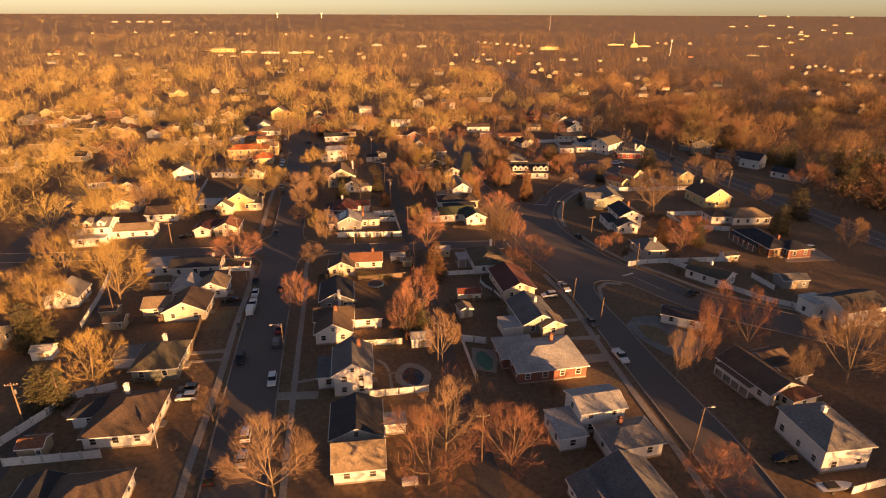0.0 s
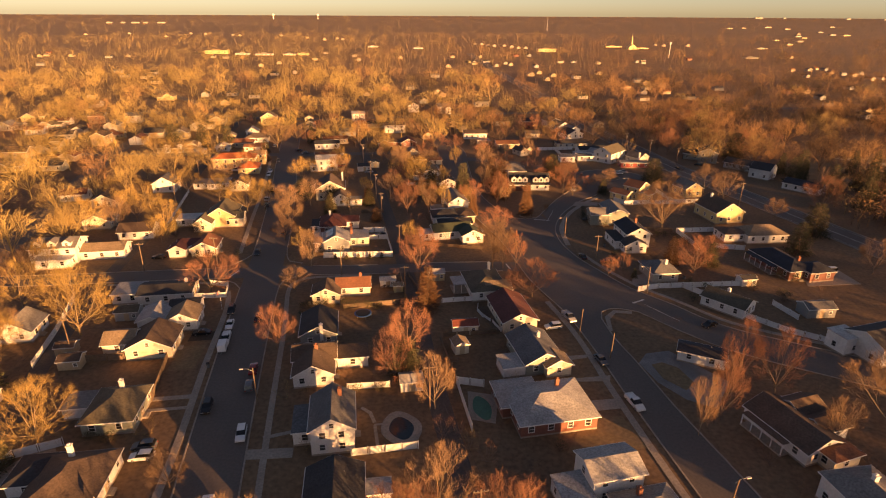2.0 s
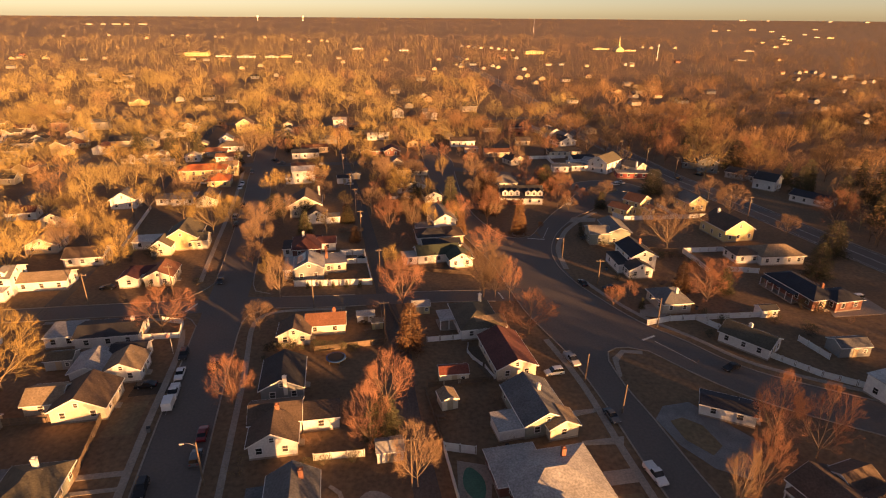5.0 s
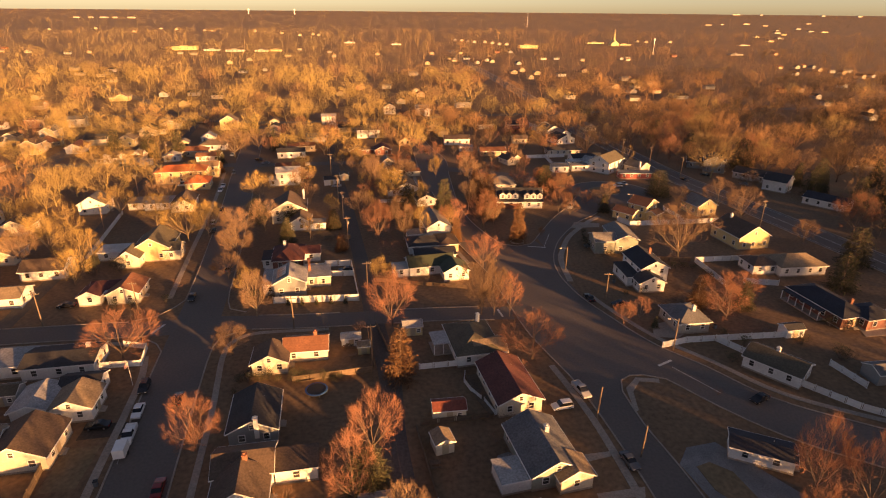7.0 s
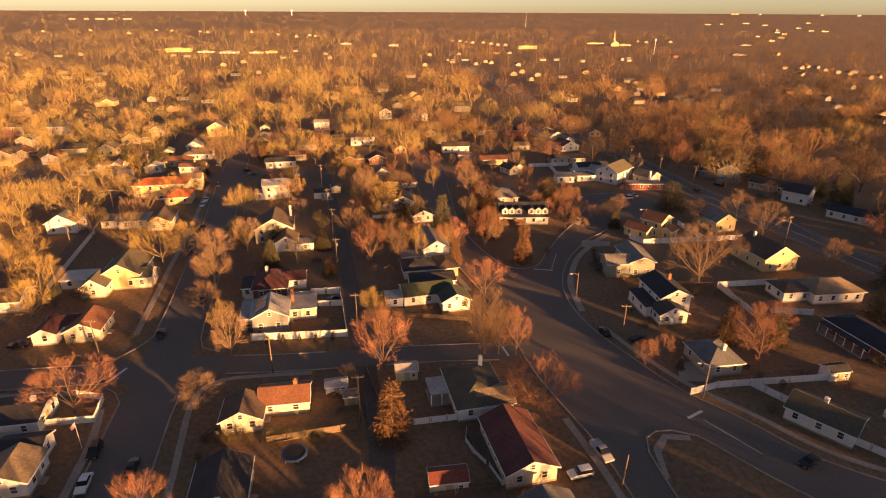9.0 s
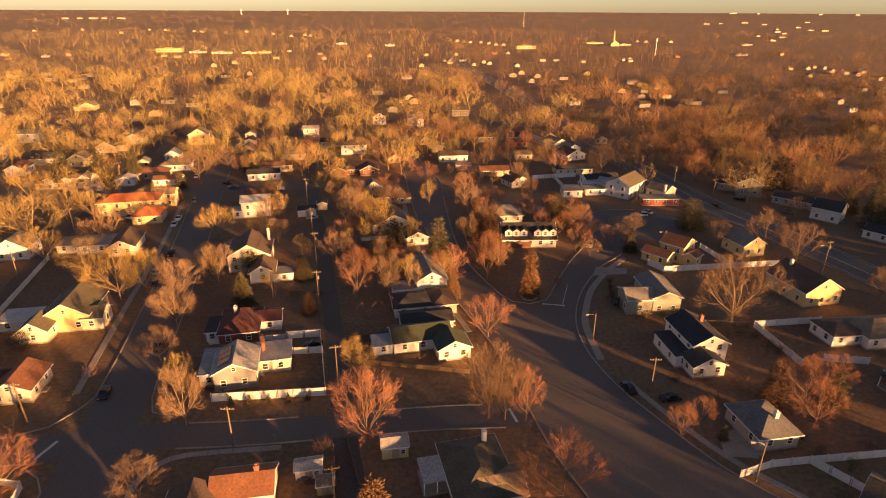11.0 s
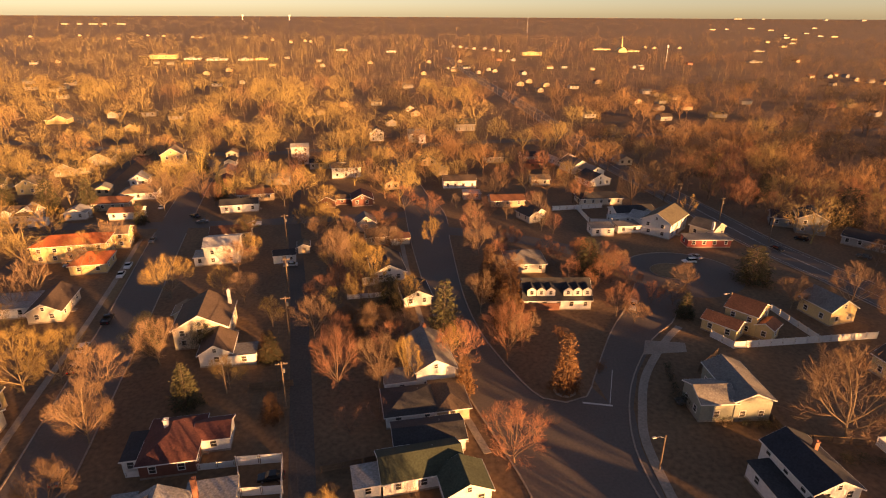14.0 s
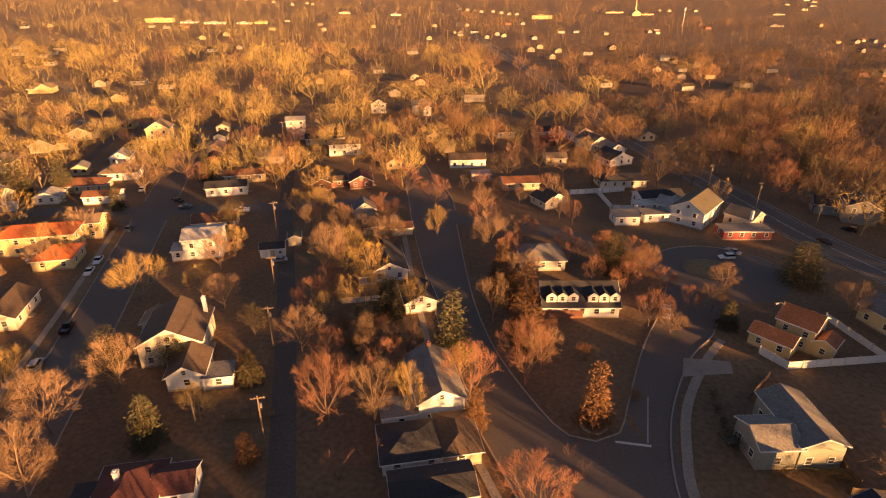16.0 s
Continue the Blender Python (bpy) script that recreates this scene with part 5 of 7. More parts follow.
def distant_house(x, y, a, s, k):
    """Plain gabled houses for the far distance, gathered in one mesh."""
    w, d, h, p = (9, 10, 2.8, 0.55) if k % 2 else (12, 8, 3.0, 0.5)
    DISTANT.append((x, y, a, w * s, d * s, h, p, k))
    HOUSEPTS.append((x, y))


# rows of houses on the street grid, beyond the ones above
near_far = 0
for row in range(-22, 40):
    for col in range(0, 60):
        u = row * 24.0 + rng.uniform(-3, 3)
        v = 140 + col * 19.0 + rng.uniform(-3, 3)
        x, y = u * 0.967 - (v - 90) * 0.256, v * 0.967 + u * 0.256
        if not (150 < y < 1150):
            continue
        if y < 365 and -125 < x < 125:
            continue
        if abs(x) > 60 + 0.85 * y or not clear(x, y, HOUSEPTS, 14):
            continue
        if x > 100 and y < 470 and x < 330:
            continue
        patchy = noise.noise(Vector((x / 130, y / 130, 3.7)))
        if rng.random() < (0.5 if y < 430 else (0.92 if y < 620 else 0.96) + 0.25 * patchy):
            continue
        k = rng.randrange(len(STYLES))
        a = 14 + rng.choice((0, 0, 90, 180)) + rng.uniform(-5, 5)
        if y < 520 and near_far < 40:
            far_house(k, x, y, a, rng.uniform(0.85, 1.05))
            near_far += 1
        else:
            distant_house(x, y, a, rng.uniform(0.6, 0.85), k)
g = Geo()
slots = []
for x, y, a, w, d, h, p, k in DISTANT:
    m = pose(x, y, 0, 0, 0, a)
    q = Geo()
    p = p * 0.9
    for piece, mat_index in ((wall_geo(w, d, h, "gable", "y" if k % 2 else "x", p), 8 + k), (roof_geo(w, d, h, "gable", "y" if k % 2 else "x", p)[0], k)):
        g.add([m @ Vector(v) for v in piece.v], piece.f)
        slots += [mat_index] * len(piece.f)
    for sx in (-0.25, 0.25):
        q.box(sx * w - 0.6, sx * w + 0.6, -d / 2 - 0.04, -d / 2, 1.1, 2.4)
    g.add([m @ Vector(v) for v in q.v], q.f)
    slots += [16] * len(q.f)
me = g.mesh("distant_houses", SHINGLE[STYLES[0][0]])
for rf, wl in STYLES[1:]:
    me.materials.append(SHINGLE[rf])
for wl in ("stone", "tan", "grey", "stone", "bluegrey", "tan", "brick", "tan"):
    me.materials.append(SIDING[wl])
me.materials.append(GLASS)
me.polygons.foreach_set("material_index", slots)
tagged(new("distant_houses", me), "small gabled houses scattered far off among woods", "houses", kind="stuff")

# bare trees filling the near and middle distance
spots = list(TREE_SPOTS)
tries = 0
planted = 0
while planted < 70 and tries < 9000:
    tries += 1
    y = 60 + 330 * rng.random() ** 0.8
    x = rng.uniform(-1, 1) * (70 + 0.74 * y)
    near = y < 330 and -125 < x < 115
    if near:
        continue
    if -6 < x < 62 and 215 < y < 300 or 34 < x < 62 and 120 < y < 160:
        continue
    if not clear(x, y, spots, 6.5 if not near else 8.5) or not clear(x, y, HOUSEPTS, 8.0):
        continue
    spots.append((x, y))
    planted += 1
    hgt = rng.uniform(8, 14)
    if rng.random() < (0.25 if x > 100 and y > 250 else 0.1):
        plant(CONE[rng.randrange(3)], x, y, hgt, hgt * rng.uniform(0.26, 0.4))
    elif y < 260:
        plant(BARE[rng.choice((0, 2, 2, 4) if x < -50 else (0, 1, 1, 3, 4))], x, y, hgt, hgt * rng.uniform(0.4, 0.55))
    else:
        plant(SPARSE[rng.choice((0, 1, 1, 2))], x, y, hgt, hgt * rng.uniform(0.42, 0.58))


def scatter(x0, x1, y0, y1, n, kinds, h0, h1, gap=5.0, spread=0.48):
    """Trees or shrubs strewn over a garden stretch, clear of houses and roads."""
    done = 0
    for _ in range(n * 12):
        if done == n:
            return
        x, y = rng.uniform(x0, x1), rng.uniform(y0, y1)
        if not clear(x, y, spots, gap) or not clear(x, y, HOUSEPTS, 5.5 if h1 < 6 else 7.0):
            continue
        spots.append((x, y))
        h = rng.uniform(h0, h1)
        plant(rng.choice(kinds), x, y, h, h * spread * rng.uniform(0.8, 1.2))
        done += 1


scatter(-36, 2, 238, 335, 24, BARE + [BARE[1], BARE[1]], 6, 11)
scatter(-36, 2, 238, 335, 14, SHRUB[:2] + TWIGGY, 2, 4, 3.0)
scatter(2, 16, 236, 300, 7, BARE + [CONE[1]], 6, 11, 4.0)
scatter(36, 52, 252, 292, 6, [BARE[1], BARE[3], SHRUB[1]], 5, 9, 4.0)
scatter(12, 50, 270, 302, 7, [BARE[1], BARE[1], CONE[1]], 6, 10, 3.5)
scatter(-68, -42, 210, 325, 9, [BARE[2], BARE[2], BARE[0]], 7, 10, 7)
scatter(-100, -60, 330, 400, 12, SPARSE, 8, 13)
scatter(-60, -20, 365, 430, 12, SPARSE, 8, 13)
scatter(-2, 34, 305, 350, 15, [SPARSE[2], SPARSE[0], TWIGGY[0]], 5, 11, 4.5)
scatter(0, 50, 340, 420, 14, [SPARSE[1], SPARSE[2]], 7, 13)
scatter(-135, -100, 90, 215, 14, [BARE[2], BARE[0], BARE[2]], 8, 14)
scatter(140, 205, 215, 300, 26, [CONE[2], CONE[0], CONE[2]], 9, 15, 6, 0.36)
scatter(105, 165, 160, 300, 9, [BARE[1], BARE[3], SPARSE[2], CONE[2]], 8, 14, 6)
scatter(-135, -100, 215, 300, 10, [SPARSE[1], SPARSE[1], SPARSE[0]], 8, 13)
scatter(100, 150, 322, 400, 24, [SPARSE[2], SPARSE[2], BARE[1], CONE[2]], 10, 15, 5)
scatter(-110, -40, 70, 200, 14, TWIGGY, 1.5, 3, 3.0)
scatter(-35, 22, 75, 235, 22, TWIGGY, 1.5, 3, 3.0)
scatter(50, 110, 80, 260, 22, TWIGGY, 1.5, 3.2, 3.0)
for k in range(len(TEMPLATES)):
    if TEMPLATES[k] in fresh:
        far_house(k, 300 + 30 * k, -100, 14)

# ---- woods to the horizon ----
rs = np.random.RandomState(5)


def soup(ob):
    """All triangles of a tree, as an array."""
    out = []
    for c in ob.children:
        co = np.array([tuple(v.co) for v in c.data.vertices])
        for p in c.data.polygons:
            vs = list(p.vertices)
            for j in range(1, len(vs) - 1):
                out.append(co[[vs[0], vs[j], vs[j + 1]]])
    return np.array(out)


def put_soup(name, tri, mats, index, label):
    m = len(tri) // 3
    me = bpy.data.meshes.new(name)
    me.vertices.add(len(tri))
    me.vertices.foreach_set("co", tri.ravel())
    me.loops.add(len(tri))
    me.loops.foreach_set("vertex_index", np.arange(len(tri)))
    me.polygons.add(m)
    me.polygons.foreach_set("loop_start", np.arange(m) * 3)
    for mat in mats:
        me.materials.append(mat)
    me.polygons.foreach_set("material_index", index.astype(np.int32))
    me.update(calc_edges=True)
    return tagged(new(name, me), label, "woods", kind="stuff")


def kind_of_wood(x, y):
    """Ochre trees towards the west, reddish ones and more shade-dark ones towards the east."""
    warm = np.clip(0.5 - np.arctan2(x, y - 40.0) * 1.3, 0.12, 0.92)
    shaded = np.clip(0.16 + 0.55 * np.arctan2(x, y - 40.0), 0.05, 0.55)
    return np.where(rs.uniform(0, 1, np.shape(x)) < shaded, 2, (rs.uniform(0, 1, np.shape(x)) > warm) * 1)


def grown_woods(name, label, spots_xy, shapes, h0, h1):
    """Many bare trees gathered in one mesh."""
    out, index = [], []
    for x, y in spots_xy:
        t = shapes[rs.randint(3)]
        a, h = rs.uniform(0, 6.28), rs.uniform(h0, h1)
        k, w = h / 12.0, h / 12.0 * rs.uniform(1.0, 1.35)
        c, s = math.cos(a) * w, math.sin(a) * w
        q = np.empty_like(t)
        q[..., 0] = t[..., 0] * c - t[..., 1] * s + x
        q[..., 1] = t[..., 0] * s + t[..., 1] * c + y
        q[..., 2] = t[..., 2] * k
        out.append(q.reshape(-1, 3))
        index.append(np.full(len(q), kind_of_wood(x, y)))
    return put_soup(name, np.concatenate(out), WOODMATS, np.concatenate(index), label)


def woods(name, label, r0, r1, n, per, size, hmax, half_angle=0.86, centre=0.0, gap=9.0, thick=0.012, ox=0.0, oy=80.0, ymax=1e9, hidden=False, blade=1.0):
    """Many leafless crowns, each a handful of thin upward blades and a stem."""
    ang = centre + rs.uniform(-half_angle, half_angle, n)
    rad = np.sqrt(rs.uniform(r0 ** 2, r1 ** 2, n))
    cx, cy = rad * np.sin(ang) + ox, oy + rad * np.cos(ang)
    keep = np.ones(n, bool)
    for i in range(n):
        d = np.hypot(ROADPTS[:, 0] - cx[i], ROADPTS[:, 1] - cy[i]) - ROADPTS[:, 2] + 1
        keep[i] = d.min() > (-4 if cy[i] > 340 else 0) and cy[i] < ymax and (not hidden or cy[i] < 52 or cx[i] > 0.82 * cy[i] + 12)
        if 285 < rad[i] < 400 and abs(cx[i]) < 105 and cy[i] < 345 and r1 < 800:
            keep[i] = False
    if hidden or ymax < 1e8:   # lane cut in the unseen shade trees so sun reaches the brick bungalow
        keep &= np.abs((cx - 24) * 0.66 + (cy - 105) * 0.75) > 8
    hp = np.array(HOUSEPTS)
    for i in range(n):
        if np.hypot(hp[:, 0] - cx[i], hp[:, 1] - cy[i]).min() < 5.5:
            keep[i] = False
    if r0 > 250:   # clearings between the stands
        keep &= np.array([noise.noise(Vector((x / 70, y / 70, 1.3))) > -0.22 for x, y in zip(cx, cy)])
    cx, cy, rad = cx[keep], cy[keep], rad[keep]
    n = len(cx)
    cz = np.array([ground_height(r) for r in rad])
    h = rs.uniform(0.55, 1.0, n) * hmax
    cr = h * rs.uniform(0.42, 0.62, n) * size
    # limbs fan out of a fork to an uneven dome
    nl = 7
    la = 2 * np.pi * (np.arange(nl) / nl)[None, :] + rs.uniform(-0.5, 0.5, (n, nl)) + rs.uniform(0, 6.3, (n, 1))
    le = np.arcsin(rs.uniform(0.0, 0.98, (n, nl)))
    lr = rs.uniform(0.75, 1.1, (n, nl))
    fork = np.stack([cx, cy, cz + h * 0.2], -1)[:, None, :]
    tip = np.stack([cx[:, None] + np.cos(la) * np.cos(le) * lr * cr[:, None], cy[:, None] + np.sin(la) * np.cos(le) * lr * cr[:, None],
                    cz[:, None] + h[:, None] * (0.55 + 0.42 * np.sin(le) * lr)], -1)
    lw = (h * 0.004 * size)[:, None]
    side = np.stack([-np.sin(la) * lw, np.cos(la) * lw, 0 * la], -1)
    limbs = np.stack([fork - side, fork + side, tip], 2).reshape(-1, 3)
    # twigs crowd along the outer half of the limbs
    rows = np.arange(n)[:, None]
    pick = rs.randint(0, nl, (n, per))
    u = np.sqrt(rs.uniform(0.3, 1.08, (n, per)))[..., None]
    spread = (cr[:, None] * 0.23)[..., None]
    p = fork + (tip[rows, pick] - fork) * u + rs.normal(0, 1, (n, per, 3)) * spread * (0.4 + 0.6 * u)
    th, el = rs.uniform(0, 2 * np.pi, (n, per)), np.arcsin(rs.uniform(-0.1, 1.0, (n, per)))
    rr = rs.uniform(0.78, 1.02, (n, per)) * (1 + 0.16 * np.sin(th * 3 + rs.uniform(0, 6, (n, 1))))
    shell = np.stack([cx[:, None] + np.cos(th) * np.cos(el) * rr * cr[:, None], cy[:, None] + np.sin(th) * np.cos(el) * rr * cr[:, None],
                      cz[:, None] + h[:, None] * (0.55 + 0.4 * np.sin(el) * rr)], -1)
    p = np.where(rs.uniform(0, 1, (n, per, 1)) < 0.72, shell, p)
    bl = h[:, None] * rs.uniform(0.03, 0.075, (n, per)) * blade
    out = rs.uniform(0.3, 1.3, (n, per))
    ta = la[rows, pick] + rs.normal(0, 0.8, (n, per))
    e = np.stack([np.cos(ta) * out * bl, np.sin(ta) * out * bl, bl * rs.uniform(-0.3, 0.9, (n, per))], -1)
    wa = rs.uniform(0, 2 * np.pi, (n, per))
    ww = h[:, None] * rs.uniform(0.5, 1.4, (n, per)) * thick
    w = np.stack([np.cos(wa) * ww, np.sin(wa) * ww, 0.3 * ww], -1)
    tri = np.concatenate([np.stack([p - w, p + w, p + e], 2).reshape(-1, 3), limbs])
    sw = h * 0.009 * size
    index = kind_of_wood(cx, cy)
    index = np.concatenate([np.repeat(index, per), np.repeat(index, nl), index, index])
    for q in (0, 1):
        sx_, sy_ = (sw, 0 * sw) if q else (0 * sw, sw)
        st = np.stack([np.stack([cx - sx_, cy - sy_, cz], -1), np.stack([cx + sx_, cy + sy_, cz], -1), np.stack([cx, cy, cz + h * 0.4], -1)], 1).reshape(-1, 3)
        tri = np.concatenate([tri, st])
    return put_soup(name, tri, WOODMATS, index, label)


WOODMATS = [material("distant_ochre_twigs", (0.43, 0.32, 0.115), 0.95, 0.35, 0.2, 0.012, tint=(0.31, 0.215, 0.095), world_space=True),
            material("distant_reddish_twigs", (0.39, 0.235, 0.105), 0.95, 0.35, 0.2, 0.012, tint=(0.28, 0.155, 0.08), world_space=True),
            # darker tone: shade in and between the crowns put into the twig colour
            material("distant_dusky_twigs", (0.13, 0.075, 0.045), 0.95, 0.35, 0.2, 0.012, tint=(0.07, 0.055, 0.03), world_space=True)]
LIGHT = [bare_tree("bare_tree", 131 + i, "distant bare tree", BARK, TWIG, 12, w, 0.26, (6, 5, 4, 3), coarse=True) for i, w in enumerate((1.0, 1.15, 0.95))]


def fuzzy(tri, n, width, wide=0.5):
    """A tree's triangles, with fine twigs all over its dome."""
    th, up = rs.uniform(0, 2 * np.pi, n), rs.uniform(-0.25, 1.0, n)
    rr = rs.uniform(0.72, 1.03, n) * (1 + 0.15 * np.sin(th * 3 + rs.uniform(0, 6)) + 0.1 * np.sin(th * 5 + up * 4))
    flat = np.sqrt(1 - up ** 2)
    p = np.stack([np.cos(th) * flat * rr * 12 * wide, np.sin(th) * flat * rr * 12 * wide, 6.4 + 5.4 * up * rr], -1)
    e = rs.normal(0, 1, (n, 3)) * 0.34 + np.stack([np.cos(th) * flat, np.sin(th) * flat, up + 0.2], -1) * 0.3
    w = rs.normal(0, 1, (n, 3)) * width
    return np.concatenate([tri, np.stack([p - w, p + w, p + e], 1)])


SHAPES_NEAR, SHAPES_FAR = [fuzzy(soup(o), 620, 0.03) for o in SPARSE], [fuzzy(soup(o), 520, 0.06) for o in LIGHT]
for o in LIGHT:
    for c in list(o.children):
        bpy.data.objects.remove(c)
    bpy.data.objects.remove(o)
wood_spots = []


def wood_area(n, x0, x1, y0, y1, gap=5.2):
    """Places for n trees in a stretch of the plan, clear of roads and houses."""
    out = []
    for _ in range(n * 40):
        if len(out) == n:
            break
        x, y = rs.uniform(x0, x1), rs.uniform(y0, y1)
        if abs(x) > 75 + 0.8 * y or y < 345 and -125 < x < 100 or x > 100 and y < 265:
            continue
        if not clear(x, y, HOUSEPTS, 6.0) or any((x - a) ** 2 + (y - b) ** 2 < gap * gap for a, b in wood_spots) or any((x - a) ** 2 + (y - b) ** 2 < 25 for a, b in spots):
            continue
        wood_spots.append((x, y))
        out.append((x, y))
    return out


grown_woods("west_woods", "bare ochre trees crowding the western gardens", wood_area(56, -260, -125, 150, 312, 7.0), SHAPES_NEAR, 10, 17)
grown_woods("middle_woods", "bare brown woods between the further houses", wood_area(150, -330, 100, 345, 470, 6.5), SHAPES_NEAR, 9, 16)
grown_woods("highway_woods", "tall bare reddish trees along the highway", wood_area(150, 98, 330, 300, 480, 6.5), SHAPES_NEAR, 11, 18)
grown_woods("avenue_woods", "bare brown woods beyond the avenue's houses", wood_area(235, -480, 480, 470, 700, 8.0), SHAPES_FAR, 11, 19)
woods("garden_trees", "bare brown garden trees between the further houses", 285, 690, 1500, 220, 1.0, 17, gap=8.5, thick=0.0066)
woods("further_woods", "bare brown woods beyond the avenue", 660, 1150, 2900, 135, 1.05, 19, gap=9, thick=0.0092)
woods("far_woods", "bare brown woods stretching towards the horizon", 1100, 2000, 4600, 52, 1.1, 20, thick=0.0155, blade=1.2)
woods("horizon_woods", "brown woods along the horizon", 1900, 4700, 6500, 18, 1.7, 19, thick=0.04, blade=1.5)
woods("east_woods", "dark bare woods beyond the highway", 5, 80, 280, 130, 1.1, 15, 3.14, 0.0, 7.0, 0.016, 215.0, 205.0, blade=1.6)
# unseen trees outside the view, added to keep low sun off ground and walls
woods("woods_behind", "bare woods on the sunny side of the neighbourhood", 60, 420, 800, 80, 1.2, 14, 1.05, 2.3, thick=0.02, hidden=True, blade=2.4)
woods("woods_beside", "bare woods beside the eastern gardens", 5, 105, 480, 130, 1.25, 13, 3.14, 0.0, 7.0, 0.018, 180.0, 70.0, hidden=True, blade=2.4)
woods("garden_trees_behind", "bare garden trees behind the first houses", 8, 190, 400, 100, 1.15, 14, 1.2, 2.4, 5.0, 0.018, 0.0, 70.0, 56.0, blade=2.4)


# ---- fences ----
def fence(pts, h, mat, label, category="fence", post_mat=None, step=3.0):
    """Panels between posts along a polyline; each panel and post is a part."""
    ob = thing("fence", pts[0][0], pts[0][1], 0, 0, label, category)
    key = ("panel", mat.name, h)
    if key not in MESHES:
        p, q = Geo(), Geo()
        p.box(0.06, 0.94, -0.025, 0.025, 0.06, h)
        p.box(0.04, 0.96, -0.045, 0.045, h - 0.12, h)
        p.box(0.04, 0.96, -0.045, 0.045, 0.05, 0.17)
        q.box(-0.065, 0.065, -0.065, 0.065, 0, h + 0.08)
        q.box(-0.085, 0.085, -0.085, 0.085, h + 0.08, h + 0.13)
        MESHES[key] = (p.mesh("panel", mat), q.mesh("post", post_mat or mat))
    pm, qm = MESHES[key]
    for a, b in zip(pts, pts[1:]):
        n = max(1, round(math.dist(a, b) / step))
        ang = math.degrees(math.atan2(b[1] - a[1], b[0] - a[0]))
        ll = math.dist(a, b) / n
        for i in range(n):
            x, y = a[0] + (b[0] - a[0]) * i / n - pts[0][0], a[1] + (b[1] - a[1]) * i / n - pts[0][1]
            o = part("panel", pm, None, ob)
            o.matrix_basis = pose(x, y, 0, 0, 0, ang) @ Matrix.Diagonal((ll, 1, 1, 1))
            o = part("post", qm, None, ob)
            o.matrix_basis = pose(x, y, 0, 0, 0, ang)
    o = part("post", qm, None, ob)
    o.matrix_basis = pose(pts[-1][0] - pts[0][0], pts[-1][1] - pts[0][1], 0, 0, 0, ang)
    return ob


WV = "tall white vinyl fence round a garden"
fence([(-44.6, 181.2), (-23.2, 183.6), (-28.8, 205.2), (-36.2, 204.2)], 1.9, VINYL, WV)
fence([(-33.2, 197.8), (-26.9, 198.5)], 1.7, VINYL, "white vinyl fence across a parking bay")
fence([(-33.2, 197.8), (-36, 204)], 1.7, VINYL, "white vinyl fence beside a parking bay")
fence([(-53, 201.2), (-36.4, 204)], 1.3, VINYL, "low white fence behind a grey house")
fence([(-75.8, 151.2), (-64, 153), (-66, 159.4), (-71.5, 160.2)], 1.5, VINYL, "white vinyl fence round a corner garden")
fence([(-0.9, 118), (4.7, 117.2)], 1.8, VINYL, "white vinyl fence behind a swimming pool")
fence([(-0.9, 118), (2.4, 103.6)], 1.8, VINYL, "white vinyl fence beside the back alley")
fence([(-18.4, 96), (-7, 98.6)], 1.6, VINYL, "white vinyl fence behind a garden pond")
fence([(-23, 114.6), (-14.5, 116)], 1.5, VINYL, "white picket fence between two gardens")
fence([(47.8, 163.6), (54, 166), (61, 167), (78, 169.2)], 1.6, VINYL, "long white fence behind the side street")
fence([(61, 167), (66.5, 160)], 1.6, VINYL, "white fence dividing two gardens")
fence([(71, 150.6), (78.5, 143.2), (100, 131)], 1.5, VINYL, "long white fence along the side street")
fence([(81.4, 158), (84, 150)], 1.5, VINYL, "short white fence beside a hedge")
fence([(73.4, 211.6), (90.6, 214)], 1.7, VINYL, "white fence behind a long white house")
fence([(73.4, 211.6), (75.6, 195.4)], 1.7, VINYL, "white fence beside a bare lawn")
fence([(81.5, 197.6), (90.4, 196.4)], 1.7, VINYL, "short white fence in front of a garden")
fence([(62.6, 242.4), (98, 247.6)], 1.8, VINYL, "long white fence across two gardens")
fence([(62.6, 242.4), (59.5, 247.5)], 1.8, VINYL, "short white fence beside a yellow house")
fence([(80.4, 261), (83.6, 246.4)], 1.6, VINYL, "white fence beside a yellow house")
fence([(-5.9, 153.6), (6, 156)], 1.4, VINYL, "low white fence behind a lawn")
fence([(3.6, 152), (3.4, 149.5), (4.6, 146.8), (6.6, 144)], 1.0, VINYL, "curved white deck railing")
fence([(7.2, 143.4), (9.0, 139.6), (11.0, 140.2)], 1.0, VINYL, "white deck railing beside a red-roofed house")
fence([(-76, 73.8), (-61, 76.8)], 1.7, VINYL, "pale solid fence between two gardens")
fence([(-81, 76), (-76, 92), (-69.5, 95.6)], 1.7, VINYL, "pale solid fence round a back yard")
fence([(-104, 150), (-97, 133), (-92, 118)], 1.6, VINYL, "white fence beside the western alley")
fence([(-107, 205), (-119, 247)], 1.5, VINYL, "pale fence along the western alley")
fence([(37.5, 339.7), (52, 342.5), (57.5, 344)], 1.8, VINYL, "white fence round a parking yard")
fence([(47.2, 341.6), (48.6, 326.4)], 1.8, VINYL, "white fence beside a parking yard")
fence([(48.8, 325.6), (58, 325.2)], 1.8, VINYL, "long white fence behind a low building")
fence([(62, 76.5), (72, 80), (82, 96)], 1.6, VINYL, "pale fence beside a raised white house")
BF = "weathered brown board fence between gardens"
fence([(-84, 120.6), (-65.2, 124.2), (-60.6, 108.6)], 1.7, WOOD, BF)
fence([(-31, 148.2), (-15.6, 152.4)], 1.5, WOOD, BF)
fence([(-15.2, 153.6), (-18.8, 168.4)], 1.5, WOOD, BF)
